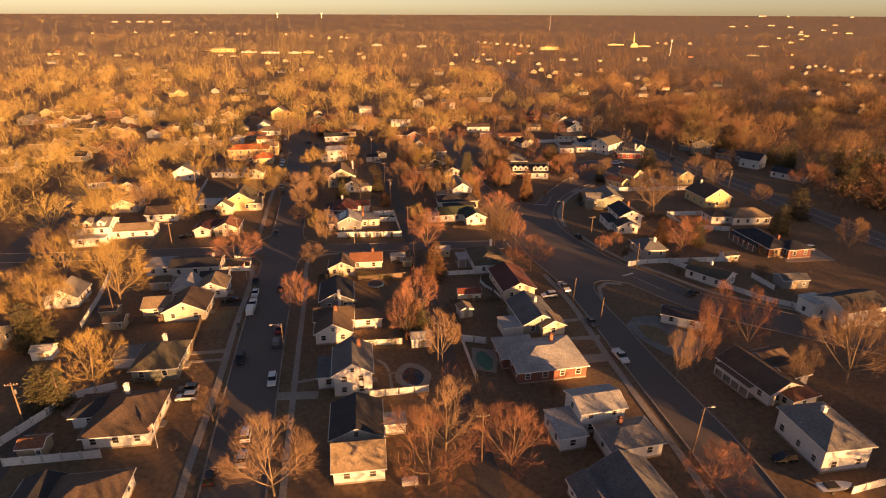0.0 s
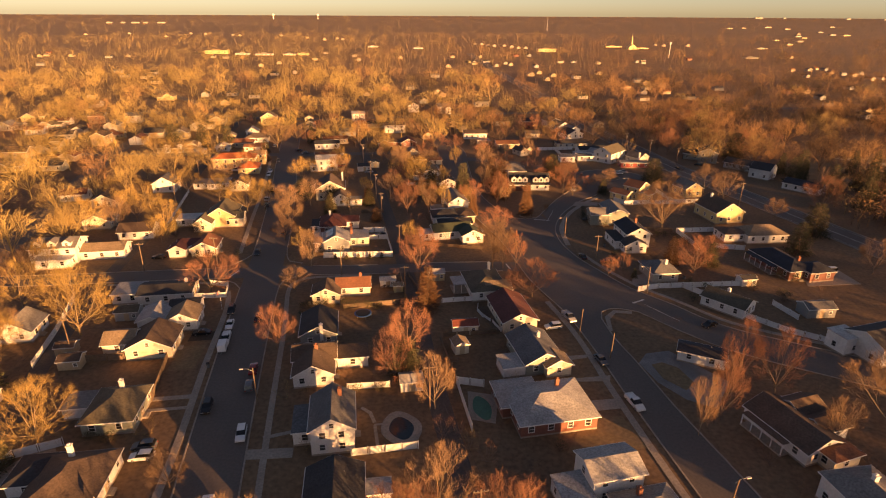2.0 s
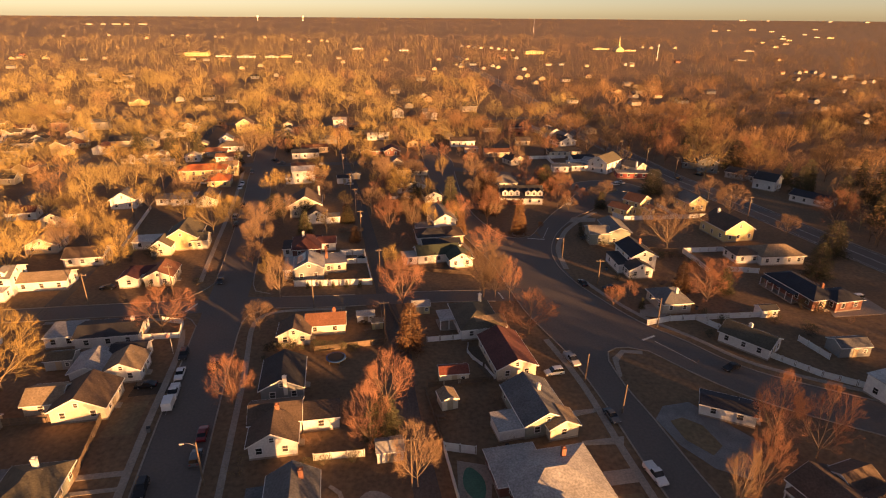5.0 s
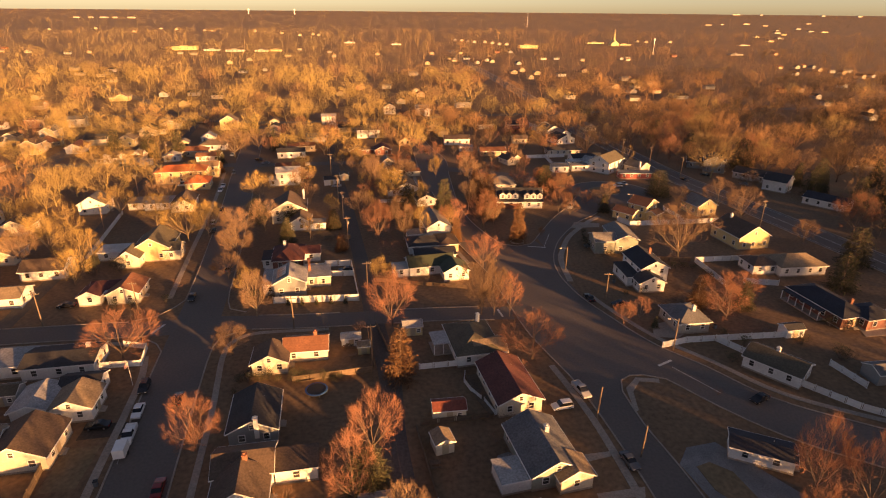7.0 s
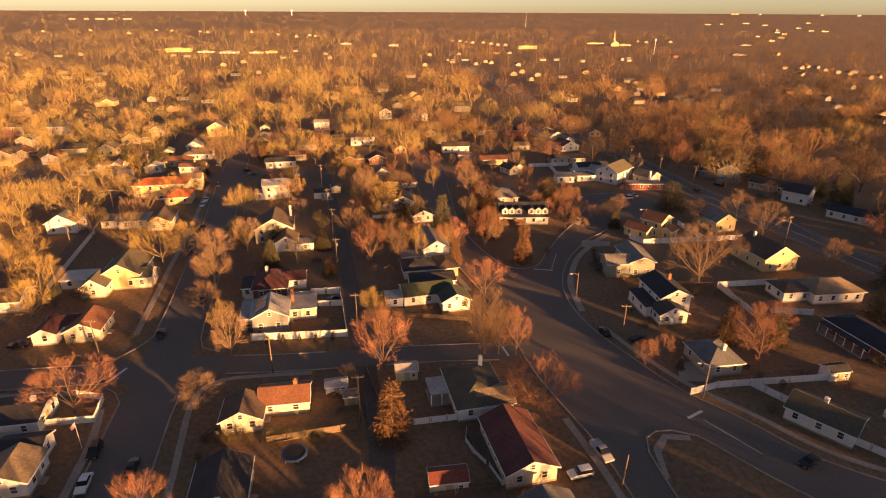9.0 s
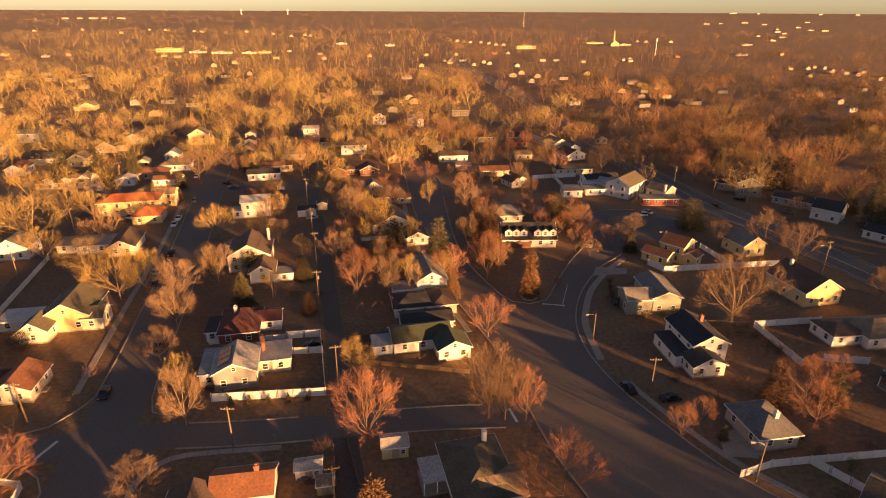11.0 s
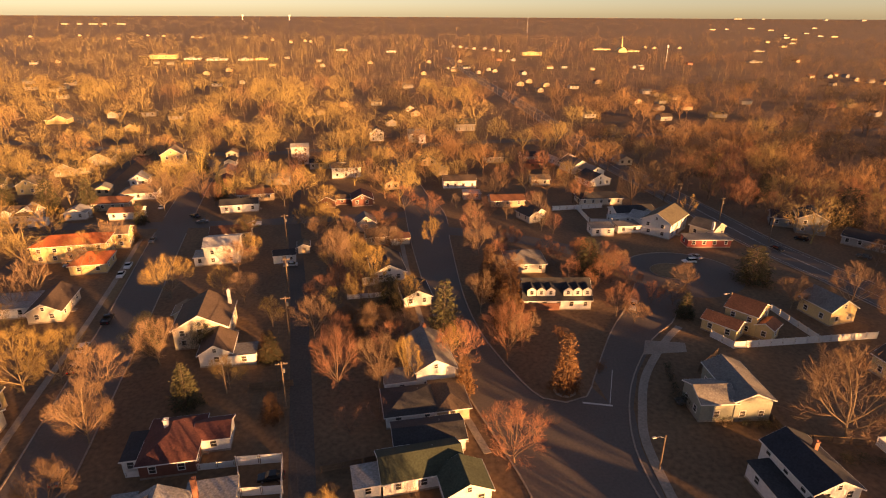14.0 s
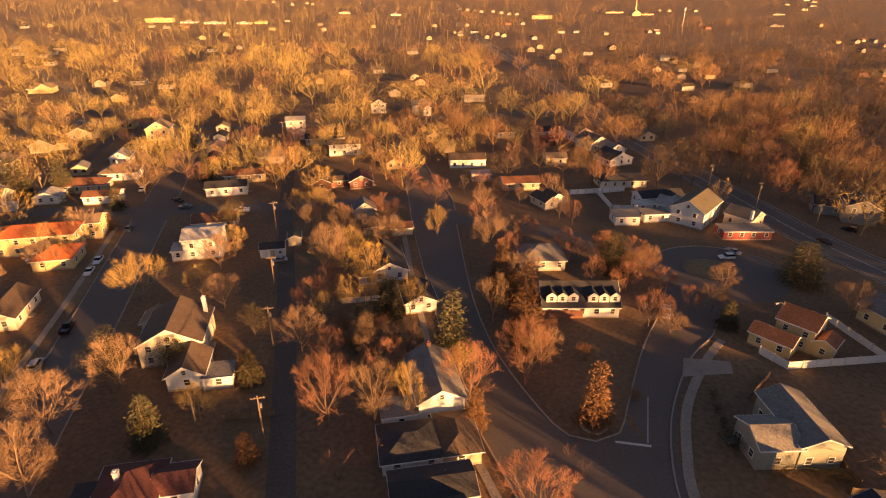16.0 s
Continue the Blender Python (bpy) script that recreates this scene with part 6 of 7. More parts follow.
fence([(-17, 171), (-13, 160)], 1.2, WOOD, BF)
fence([(-4.6, 136.2), (8, 138.8)], 1.2, WOOD, BF)
fence([(-5.2, 134.8), (-0.6, 117.8)], 1.2, WOOD, BF)
fence([(-41, 225), (-32.6, 226.4)], 1.4, WOOD, BF)
fence([(-22, 203), (-12, 206)], 1.4, WOOD, BF)
fence([(-20.2, 195), (5, 199.4 - 8)], 1.1, WOOD, BF)
fence([(51, 233), (58, 240)], 1.7, WOOD, "tan board fence beside a driveway")
fence([(56.5, 212.6), (72, 211.4)], 1.5, WOOD, BF)
fence([(-28, 264), (-18, 266)], 1.4, VINYL, "short white fence behind bare trees")
fence([(58.6, 214), (57, 232)], 1.5, WOOD, BF)

# ---- pools and garden things ----
ring = thing("planter_ring", 21.8, 226, 0, 0, "low pale stone ring round the foot of a conifer", "planter")
g = Geo()
ra = [(math.cos(2 * math.pi * i / 20), math.sin(2 * math.pi * i / 20)) for i in range(20)]
g.add([(2.3 * c, 2.3 * q, z) for z in (0, 0.35) for c, q in ra] + [(1.9 * c, 1.9 * q, z) for z in (0.35, 0.1) for c, q in ra],
      [(20 * k + i, 20 * k + (i + 1) % 20, 20 * k + 20 + (i + 1) % 20, 20 * k + 20 + i) for k in range(3) for i in range(20)])
part("kerb_ring", g, CONCRETE, ring)
def pool(x, y, ang, rx, ry, water, label, deck=1.0):
    ob = thing("swimming_pool", x, y, 0, ang, label, "pool")
    n = 28
    def ring(k):
        return [((rx + k) * math.cos(t) * (1 + 0.16 * math.sin(t * 2 + 0.6)), (ry + k) * math.sin(t)) for t in np.linspace(0, 2 * math.pi, n, endpoint=False)]
    inner, outer = ring(0), ring(deck)
    g = Geo()
    g.add([(a, b, 0.12) for a, b in inner] + [(a, b, 0.12) for a, b in outer] + [(a, b, 0) for a, b in inner] + [(a, b, 0) for a, b in outer],
          [(i, i + n, (i + 1) % n + n, (i + 1) % n) for i in range(n)] + [(i + n, i + 3 * n, (i + 1) % n + 3 * n, (i + 1) % n + n) for i in range(n)] + [(i, (i + 1) % n, (i + 1) % n + 2 * n, i + 2 * n) for i in range(n)])
    part("coping", g, CONCRETE, ob)
    w = Geo()
    w.add([(a, b, 0.05) for a, b in inner], [tuple(range(n))])
    part("water", w, water, ob)


pool(4.3, 110.4, 100, 3.4, 1.8, COVER, "kidney-shaped swimming pool with green winter cover", 0.5)
pool(-10.6, 103.6, 100, 2.9, 2.3, WATER, "dark garden pool with a broad concrete surround", 1.5)
patch("patio", [(1.8, 107), (6.8, 106), (7.6, 114.5), (1.4, 115.6)], 0.04, CONCRETE, "worn concrete terrace round a pool", "patio", 0.04)


def trampoline(x, y, r=2.2):
    ob = thing("trampoline", x, y, 0, 0, "round garden trampoline with a blue rim", "trampoline")
    n = 24
    g, m = Geo(), Geo()
    a = [(math.cos(2 * math.pi * i / n), math.sin(2 * math.pi * i / n)) for i in range(n)]
    g.add([(r * c, r * s, 0.8) for c, s in a] + [((r - .35) * c, (r - .35) * s, 0.84) for c, s in a] + [(r * c, r * s, 0.7) for c, s in a],
          [(i, (i + 1) % n, (i + 1) % n + n, i + n) for i in range(n)] + [(i + 2 * n, (i + 1) % n + 2 * n, (i + 1) % n, i) for i in range(n)])
    part("rim", g, BLUE, ob)
    m.add([((r - .35) * c, (r - .35) * s, 0.78) for c, s in a], [tuple(range(n))])
    part("mat", m, BLACK, ob)
    for i in range(6):
        l = Geo()
        c, s = math.cos(i * 1.047), math.sin(i * 1.047)
        l.tube((r * .95 * c, r * .95 * s, 0), (r * .95 * c, r * .95 * s, 0.75), 0.04, 0.04, 6)
        part("leg", l, METAL, ob)


trampoline(-25.5, 145.3)


# ---- vehicles ----
def car(x, y, ang, colour, label, kind="sedan"):
    """A vehicle with body, cabin glass, roof, wheels and lamps; its front points along +y."""
    ob = thing("car" if kind != "pickup" else "pickup_truck", x, y, 0.02, ang, label, "car" if kind != "pickup" else "truck", "parked vehicles")
    ob.scale = (0.92, 0.92, 0.92)
    key = ("car", kind)
    if key not in MESHES:
        suv = kind in ("suv", "van")
        w, L = (0.93, 2.25) if suv else (0.9, 2.3)
        if kind == "pickup":
            w, L = 0.98, 2.75
        belt, top = (1.0, 1.68) if suv else (0.92, 1.43)
        if kind == "pickup":
            belt, top = 1.08, 1.82
        if kind == "van":
            belt, top = 1.15, 2.1
        b = Geo()
        prof = [(-L, 0.35), (L - 0.1, 0.32), (L, 0.5), (L - 0.08, 0.72), (L - 1.25, belt), (-L + (0.1 if suv else 0.75), belt), (-L + 0.03, belt - 0.06)]
        prof = [(s, z) for s, z in prof]
        n = len(prof)
        v = []
        for k, (wx, zz) in enumerate(((-w, 0), (-w + 0.1, 0.04), (w - 0.1, 0.04), (w, 0))):
            v += [(wx, s * (1 if abs(wx) < w else 0.985), z + (zz if z > 0.6 else 0)) for s, z in prof]
        f = [tuple(range(n)), tuple(range(4 * n - 1, 3 * n - 1, -1))]
        for k in range(3):
            f += [((i + 1) % n + k * n, i + k * n, i + (k + 1) * n, (i + 1) % n + (k + 1) * n) for i in range(n)]
        b.add(v, f)
        cab, roof = Geo(), Geo()
        y0, y1, t0, t1 = {"sedan": (-1.6, 1.0, -0.95, 0.25), "suv": (-2.1, 1.0, -1.85, 0.3), "van": (-2.15, 1.4, -2.0, 0.7), "pickup": (-0.55, 1.3, -0.35, 0.6)}[kind]
        wt = w - 0.2
        q = [(-w + .07, y0, belt), (w - .07, y0, belt), (w - .07, y1, belt), (-w + .07, y1, belt), (-wt, t0, top), (wt, t0, top), (wt, t1, top), (-wt, t1, top)]
        cab.add(q, [(0, 1, 5, 4), (1, 2, 6, 5), (2, 3, 7, 6), (3, 0, 4, 7)])
        roof.add([(-wt - .02, t0 - .03, top), (wt + .02, t0 - .03, top), (wt + .02, t1 + .03, top), (-wt - .02, t1 + .03, top), (-wt + .1, t0 + .1, top + .06), (wt - .1, t0 + .1, top + .06), (wt - .1, t1 - .1, top + .06), (-wt + .1, t1 - .1, top + .06)],
                 [(0, 1, 5, 4), (1, 2, 6, 5), (2, 3, 7, 6), (3, 0, 4, 7), (4, 5, 6, 7), (3, 2, 1, 0)])
        bed = None
        if kind == "pickup":
            bed = Geo()
            bed.box(-w + 0.02, -w + 0.1, -L + 0.1, -0.55, belt, belt + 0.22)
            bed.box(w - 0.1, w - 0.02, -L + 0.1, -0.55, belt, belt + 0.22)
            bed.box(-w + 0.1, w - 0.1, -L + 0.05, -L + 0.13, belt, belt + 0.22)
        ty, rm, hl, tl = Geo(), Geo(), Geo(), Geo()
        ty.tube((-0.11, 0, 0), (0.11, 0, 0), 0.33, 0.33, 14)
        rm.tube((-0.12, 0, 0), (0.12, 0, 0), 0.2, 0.2, 10)
        hl.box(-0.2, 0.2, -0.08, 0.03, -0.07, 0.07)
        MESHES[key] = (b, cab.mesh("cabin_glass", CARGLASS), roof, bed, ty.mesh("tyre", RUBBER), rm.mesh("rim", RIM), hl, w, L)
    b, cab, roof, bed, ty, rm, hl, w, L = MESHES[key]
    ck = ("paint", kind, colour)
    if ck not in MESHES:
        MESHES[ck] = (b.mesh("body", PAINT[colour]), roof.mesh("car_roof", PAINT[colour]), bed.mesh("cargo_bed", PAINT[colour]) if bed else None, hl.mesh("headlight", LAMPGLASS), hl.mesh("tail_light", TAIL))
    bm_, rf_, bd_, h_, t_ = MESHES[ck]
    part("body", bm_, None, ob)
    part("cabin_glass", cab, None, ob)
    part("car_roof", rf_, None, ob)
    if bd_:
        part("cargo_bed", bd_, None, ob)
    for sx in (-1, 1):
        for sy in (-1, 1):
            o = part("wheel", ty, None, ob)
            o.location = (sx * (w - 0.1), sy * (L * 0.6), 0.33)
            part("rim", rm, None, o)
        o = part("headlight", h_, None, ob)
        o.location = (sx * (w - 0.28), L - 0.06, 0.62)
        o = part("tail_light", t_, None, ob)
        o.location = (sx * (w - 0.28), -L + 0.02, 0.8)
    return ob


car(-40.4, 73.4, 14, "black", "black car parked at the kerb", "suv")
car(-38.4, 83.6, 14, "white", "white car parked under a bare tree", "suv")
car(-36.8, 77.6, 14, "silver", "pale car half hidden by bare branches", "sedan")
car(-39.2, 99.8, 194, "white", "white car parked along the kerb", "suv")
car(-43.0, 114.0, 14, "grey", "dark grey car parked along the kerb", "suv")
car(-44.4, 120, 14, "red", "red car parked under a street lamp", "sedan")
car(-48.7, 106.9, 194, "black", "black car parked along the kerb", "suv")
car(-56.9, 138.0, 194, "white", "white car parked along the kerb", "sedan")
car(-55.2, 131.6, 194, "white", "white pickup with a pale load parked at the kerb", "pickup")
car(-59.4, 145.2, 194, "black", "black car parked near the corner", "suv")
car(-54.0, 93.2, 100, "white", "white car parked on a front drive", "suv")
car(-55.0, 95.8, 100, "grey", "dark car parked on a front drive", "suv")
car(34.2, 113.2, 197, "white", "white pickup parked on the street", "pickup")
car(30.6, 128.0, 197, "grey", "grey car parked along the kerb", "sedan")
car(26.4, 147.0, 200, "silver", "silver pickup parked near the junction", "pickup")
car(21.8, 142, 105, "white", "white car parked on a drive", "suv")
car(-112.3, 338.0, 14, "white", "white car parked along the street", "sedan")
car(-94.7, 276.6, 194, "white", "white car parked along the kerb", "sedan")
car(-96.0, 282.9, 194, "white", "white car parked in a row", "sedan")
car(-98.8, 303.3, 194, "grey", "grey car parked near the corner", "sedan")
car(-95.2, 327.9, 60, "black", "black car at the junction", "sedan")
car(-84.2, 251.2, 14, "black", "black pickup parked at the kerb", "pickup")
car(-82.4, 238.5, 14, "silver", "pale car parked under bare trees", "suv")
car(-79.6, 230.6, 14, "black", "black car parked under bare trees", "sedan")
car(45.6, 261.8, 160, "silver", "pale pickup parked by the grass triangle", "pickup")
car(9.7, 265.6, 8, "black", "black car parked beside a conifer", "sedan")
car(12.2, 254, 15, "black", "dark car parked beside the triangle", "sedan")
car(71.1, 290.9, 95, "white", "white car parked by the turning circle", "suv")
car(74.4, 294.6, 30, "silver", "pale car in front of a garage", "sedan")
car(-70.6, 319.5, 100, "white", "white pickup on the cross street", "pickup")
car(-66.2, 182.9, 194, "black", "black car near the street corner", "sedan")
car(-51.2, 141.7, 14, "black", "dark car parked beside a bare tree", "sedan")
car(60.4, 145.4, 120, "black", "black car parked on the side street", "sedan")
car(-62.0, 133.9, 100, "black", "black car on an earth drive", "sedan")
car(100.5, 175.4, 100, "white", "white car on a concrete pad", "sedan")
car(108.0, 179.6, 100, "white", "white van on a concrete pad", "van")
car(-29.6, 201.4, 100, "black", "black car behind a white fence", "sedan")
car(-63.4, 200.5, 14, "grey", "grey car parked at the kerb", "sedan")
car(54.8, 83.4, 100, "black", "black car on a short drive", "suv")
car(-95.4, 177.5, 100, "black", "black car beside a white bungalow", "sedan")
car(36.5, 186.5, 10, "black", "black car parked along the curved kerb", "sedan")
car(43.5, 183.5, 100, "black", "dark car on a drive beside a lawn", "sedan")
car(44.6, 222.6, 95, "grey", "grey car on a drive beside a stone house", "sedan")
car(116, 311, 40, "black", "black car in front of a blue-grey house", "suv")
car(127, 296, 40, "grey", "grey car on a forecourt", "sedan")
car(103.5, 302, 196, "black", "black car on the highway", "sedan")
car(-113, 283, 100, "white", "white van beside a yellow house", "van")
car(-48.6, 285, 100, "silver", "silver car beside a white garage", "sedan")
car(-64, 296, 100, "red", "red car behind a tall white house", "sedan")
car(-13.8, 349, 14, "grey", "grey car on the far street", "sedan")
car(-90, 322, 100, "grey", "grey car at the cross street", "sedan")

# box trailer behind the white pickup
ob = thing("trailer", -54.2, 127.4, 0, 194, "small white box trailer parked at the kerb", "trailer")
g = Geo()
g.box(-0.9, 0.9, -1.5, 1.5, 0.5, 2.1)
part("body", g, PAINT["white"], ob)
for sx in (-1, 1):
    w_ = Geo()
    w_.tube((sx * 0.8, 0, 0.32), (sx * 1.0, 0, 0.32), 0.32, 0.32, 12)
    part("wheel", w_, RUBBER, ob)
g = Geo()
g.tube((0, 1.5, 0.5), (0, 2.6, 0.45), 0.05, 0.05, 6)
part("tow_bar", g, METAL, ob)

# boat on a trailer
ob = thing("boat", 59.6, 77.2, 0, -80, "white motor boat under a dark cover on a trailer", "boat")
g = Geo()
sec = [(-2.6, 0.95, 0.9), (0.2, 1.05, 0.95), (1.8, 0.75, 1.05), (2.9, 0.08, 1.2)]
v = []
for yy, ww, zz in sec:
    v += [(-ww, yy, zz), (-ww * 0.7, yy, 0.55), (0, yy, 0.4), (ww * 0.7, yy, 0.55), (ww, yy, zz)]
f = [(k * 5 + i, k * 5 + i + 1, k * 5 + i + 6, k * 5 + i + 5) for k in range(3) for i in range(4)] + [(4, 3, 2, 1, 0), (0, 5, 9, 4), (5, 10, 14, 9), (10, 15, 19, 14)]
g.add(v, f)
part("hull", g, PAINT["white"], ob)
g = Geo()
g.box(-0.7, 0.7, -1.6, 0.4, 0.95, 1.25)
part("cover", g, BLACK, ob)
g = Geo()
g.tube((0, -2.4, 0.35), (0, 3.6, 0.35), 0.06, 0.06, 6)
part("trailer_beam", g, METAL, ob)
for sx in (-1, 1):
    w_ = Geo()
    w_.tube((sx * 0.75, -0.8, 0.3), (sx * 0.95, -0.8, 0.3), 0.3, 0.3, 12)
    part("wheel", w_, RUBBER, ob)


# ---- poles and lines ----
def pole(x, y, h=9.5, ang=14, arms=1, lamp=None, lean=0.0, label="weathered wooden utility pole with crossarm"):
    ob = thing("utility_pole" if arms else "street_lamp", x, y, 0, ang, label, "pole" if arms else "street lamp")
    g = Geo()
    g.tube((0, 0, -0.1), (lean * h, 0, h), 0.17, 0.11, 8)
    part("pole", g, POLEWOOD, ob, smooth=False)
    for k in range(arms):
        a = Geo()
        a.box(-1.1 + lean * h, 1.1 + lean * h, -0.06, 0.06, h - 0.6 - 0.9 * k, h - 0.46 - 0.9 * k)
        part("crossarm", a, POLEWOOD, ob)
        for s in (-1, -0.45, 0.45, 1):
            i = Geo()
            i.tube((s + lean * h, 0, h - 0.46 - 0.9 * k), (s + lean * h, 0, h - 0.26 - 0.9 * k), 0.05, 0.03, 6)
            part("insulator", i, LAMPGLASS, ob)
    if arms and (int(x * 7) % 3 == 0):
        c = Geo()
        c.tube((0.32 + lean * h, 0, h - 2.4), (0.32 + lean * h, 0, h - 1.5), 0.22, 0.22, 10)
        part("transformer", c, METAL, ob)
    if lamp is not None:
        l, q = Geo(), Geo()
        dx, dy = math.cos(radians(lamp)), math.sin(radians(lamp))
        z = h - (1.6 if arms else 0.3)
        l.tube((0, 0, z - 0.4), (dx * 0.9, dy * 0.9, z + 0.15), 0.04, 0.035, 6)
        l.tube((dx * 0.9, dy * 0.9, z + 0.15), (dx * 1.9, dy * 1.9, z + 0.2), 0.035, 0.03, 6)
        part("lamp_arm", l, METAL, ob)
        q.box(-0.16, 0.16, -0.34, 0.34, -0.07, 0.08)
        o = part("lamp_head", q, LAMPGLASS, ob)
        o.matrix_basis = pose(dx * 2.1, dy * 2.1, z + 0.2, 0, 0, lamp + 90)
    return ob


def wire(p, q, sag=0.6, label="thin black overhead cable between poles"):
    c = bpy.data.curves.new("power_line", "CURVE")
    c.dimensions = "3D"
    c.bevel_depth, c.bevel_resolution = 0.018, 0
    s = c.splines.new("POLY")
    s.points.add(10)
    for i in range(11):
        t = i / 10
        s.points[i].co = (p[0] + (q[0] - p[0]) * t, p[1] + (q[1] - p[1]) * t, p[2] + (q[2] - p[2]) * t - sag * 4 * t * (1 - t), 1)
    c.materials.append(BLACK)
    tagged(new("power_line", c), label, "cable")


LAMP = "steel street lamp with a curved arm"
pole(40.0, 84.4, 9.5, 0, 0, 15, 0.05, "wooden street lamp pole leaning beside the kerb")
pole(50.0, 162.9, 8.0, 0, 0, 180, 0, LAMP)
pole(66.4, 254.8, 8.0, 0, 0, 200, 0, LAMP)
pole(33.6, 205.0, 7.0, 0, 0, 195, 0, LAMP)
pole(-39.4, 108.6, 8.6, 0, 0, 190, 0, "wooden street lamp pole at the kerb")
pole(27.7, 139.2, 7.0, 0, 0, None, 0.04, "bare wooden pole beside the pavement")
pole(33.0, 129.6, 6.5, 0, 0, None, 0.03, "bare wooden pole at the kerb")
pole(40.6, 186, 8.0, 0, 1)
pole(-36.2, 169.2, 8.5, 0, 1)
pole(-75.6, 174.6, 8.8, 0, 1, None, -0.03)
pole(107.2, 241.4, 10.5, 20, 1, 160)
pole(96, 328, 9.5, 20, 1)
pole(104.2, 308.9, 9.5, 20, 1)
pole(87.5, 346, 9.5, 20, 1)
alley_poles = [(3.6, 80), (-5.8, 109.5), (-15.8, 154.6), (-21.2, 186), (-32.2, 219.8), (-38.6, 246), (-44.6, 268), (-54.5, 303), (-66, 350), (-80, 402)]
west_poles = [(-80.6, 84.4), (-87.4, 124), (-95, 168), (-104.5, 205), (-117, 231.5), (-124, 268), (-133, 293), (-141, 329), (-155, 372)]
far_poles = [(-250, 446), (-190, 434), (-130, 423), (-60, 438), (0, 455), (70, 473), (130, 488), (200, 503)]
for row, hh in ((alley_poles, 10.0), (west_poles, 9.0), (far_poles, 11.0)):
    ang = 14 if row is not far_poles else 105
    for x, y in row:
        pole(x, y, hh, ang, 1)
    for (x0, y0), (x1, y1) in zip(row, row[1:]):
        for s in (-0.95, 0.0, 0.95):
            ox, oy = s * math.cos(radians(ang)), s * math.sin(radians(ang))
            wire((x0 + ox, y0 + oy, hh - 0.25), (x1 + ox, y1 + oy, hh - 0.25))
pole(-45, 223.6, 7.0, 0, 0, None, 0, "bare wooden post behind a white sunroom")


# flagpoles and small garden things
def flag(x, y, ang, h=5.5):
    ob = thing("flagpole", x, y, 0, ang, "thin white flagpole with a hanging flag", "flagpole")
    g = Geo()
    g.tube((0, 0, 0), (0, 0, h), 0.05, 0.03, 6)
    part("pole", g, TRIM, ob)
    g = Geo()
    g.add([(0.03, 0, h - 0.1), (0.5, 0.1, h - 0.5), (0.9, -0.05, h - 0.9), (0.75, 0.0, h - 1.6), (0.4, 0.1, h - 1.3), (0.03, 0, h - 1.0)], [(0, 1, 4, 5), (1, 2, 3, 4)])
    part("flag", g, material("flag_cloth", (0.55, 0.3, 0.28), 0.8, 0.4, 4.0, 1.5), ob)


flag(-52.6, 79.6, 200)


def tank(x, y, ang):
    """A lying fuel tank on legs."""
    ob = thing("fuel_tank", x, y, 0, ang, "pale lying fuel tank on short legs", "tank")
    g = Geo()
    g.tube((-1.3, 0, 1.1), (1.3, 0, 1.1), 0.75, 0.75, 14)
    part("drum", g, PAINT["silver"], ob, smooth=False)
    for sx in (-0.9, 0.9):
        l = Geo()
        l.box(sx - 0.06, sx + 0.06, -0.5, 0.5, 0, 0.55)
        part("leg", l, METAL, ob)


def bins(x, y, ang):
    """A wheeled rubbish bin."""
    ob = thing("wheeled_bin", x, y, 0, ang, "grey wheeled rubbish bin beside a house", "bin", "rubbish bins")
    g = Geo()
    g.prism([(-0.26, 0.06), (0.26, 0.06), (0.32, 1.0), (-0.32, 1.0)], -0.28, 0.3)
    part("body", g, SIDING["darkgrey"], ob)
    g = Geo()
    g.prism([(-0.35, 1.0), (0.35, 1.0), (0.3, 1.09), (-0.3, 1.09)], -0.34, 0.36)
    part("lid", g, BLACK, ob)
    for sx in (-0.26, 0.26):
        w_ = Geo()
        w_.tube((sx - 0.04, 0.3, 0.12), (sx + 0.04, 0.3, 0.12), 0.12, 0.12, 10)
        part("wheel", w_, RUBBER, ob)


def table(x, y, ang):
    """A garden table with two benches."""
    ob = thing("picnic_table", x, y, 0, ang, "weathered wooden picnic table on a back lawn", "table", "garden tables")
    for nm, y0, y1, z in (("tabletop", -0.4, 0.4, 0.72), ("bench", -0.95, -0.65, 0.43), ("bench", 0.65, 0.95, 0.43)):
        g = Geo()
        g.box(-0.9, 0.9, y0, y1, z, z + 0.05)
        part(nm, g, WOOD, ob)
    for sx in (-0.65, 0.65):
        for leg in ([(-0.75, 0), (-0.65, 0), (-0.2, 0.72), (-0.3, 0.72)], [(0.65, 0), (0.75, 0), (0.3, 0.72), (0.2, 0.72)]):
            g = Geo()
            g.prism(leg, sx - 0.05, sx + 0.05, "x")
            part("leg", g, WOOD, ob)


tank(-7.9, 73.8, 12)
for x, y, a in ((-54.6, 120.6, 20), (-40.6, 150.4, 12), (10.2, 118.6, 14), (63.2, 172.6, 20), (45.4, 196.4, 12), (-43.4, 183.6, 14)):
    bins(x, y, a)
for x, y, a in ((-20.4, 157.6, 30), (-1.6, 126.4, 10), (74.6, 171.6, 60), (-22.3, 161.5, 70)):
    table(x, y, a)
flag(-62.4, 146.4, 200)

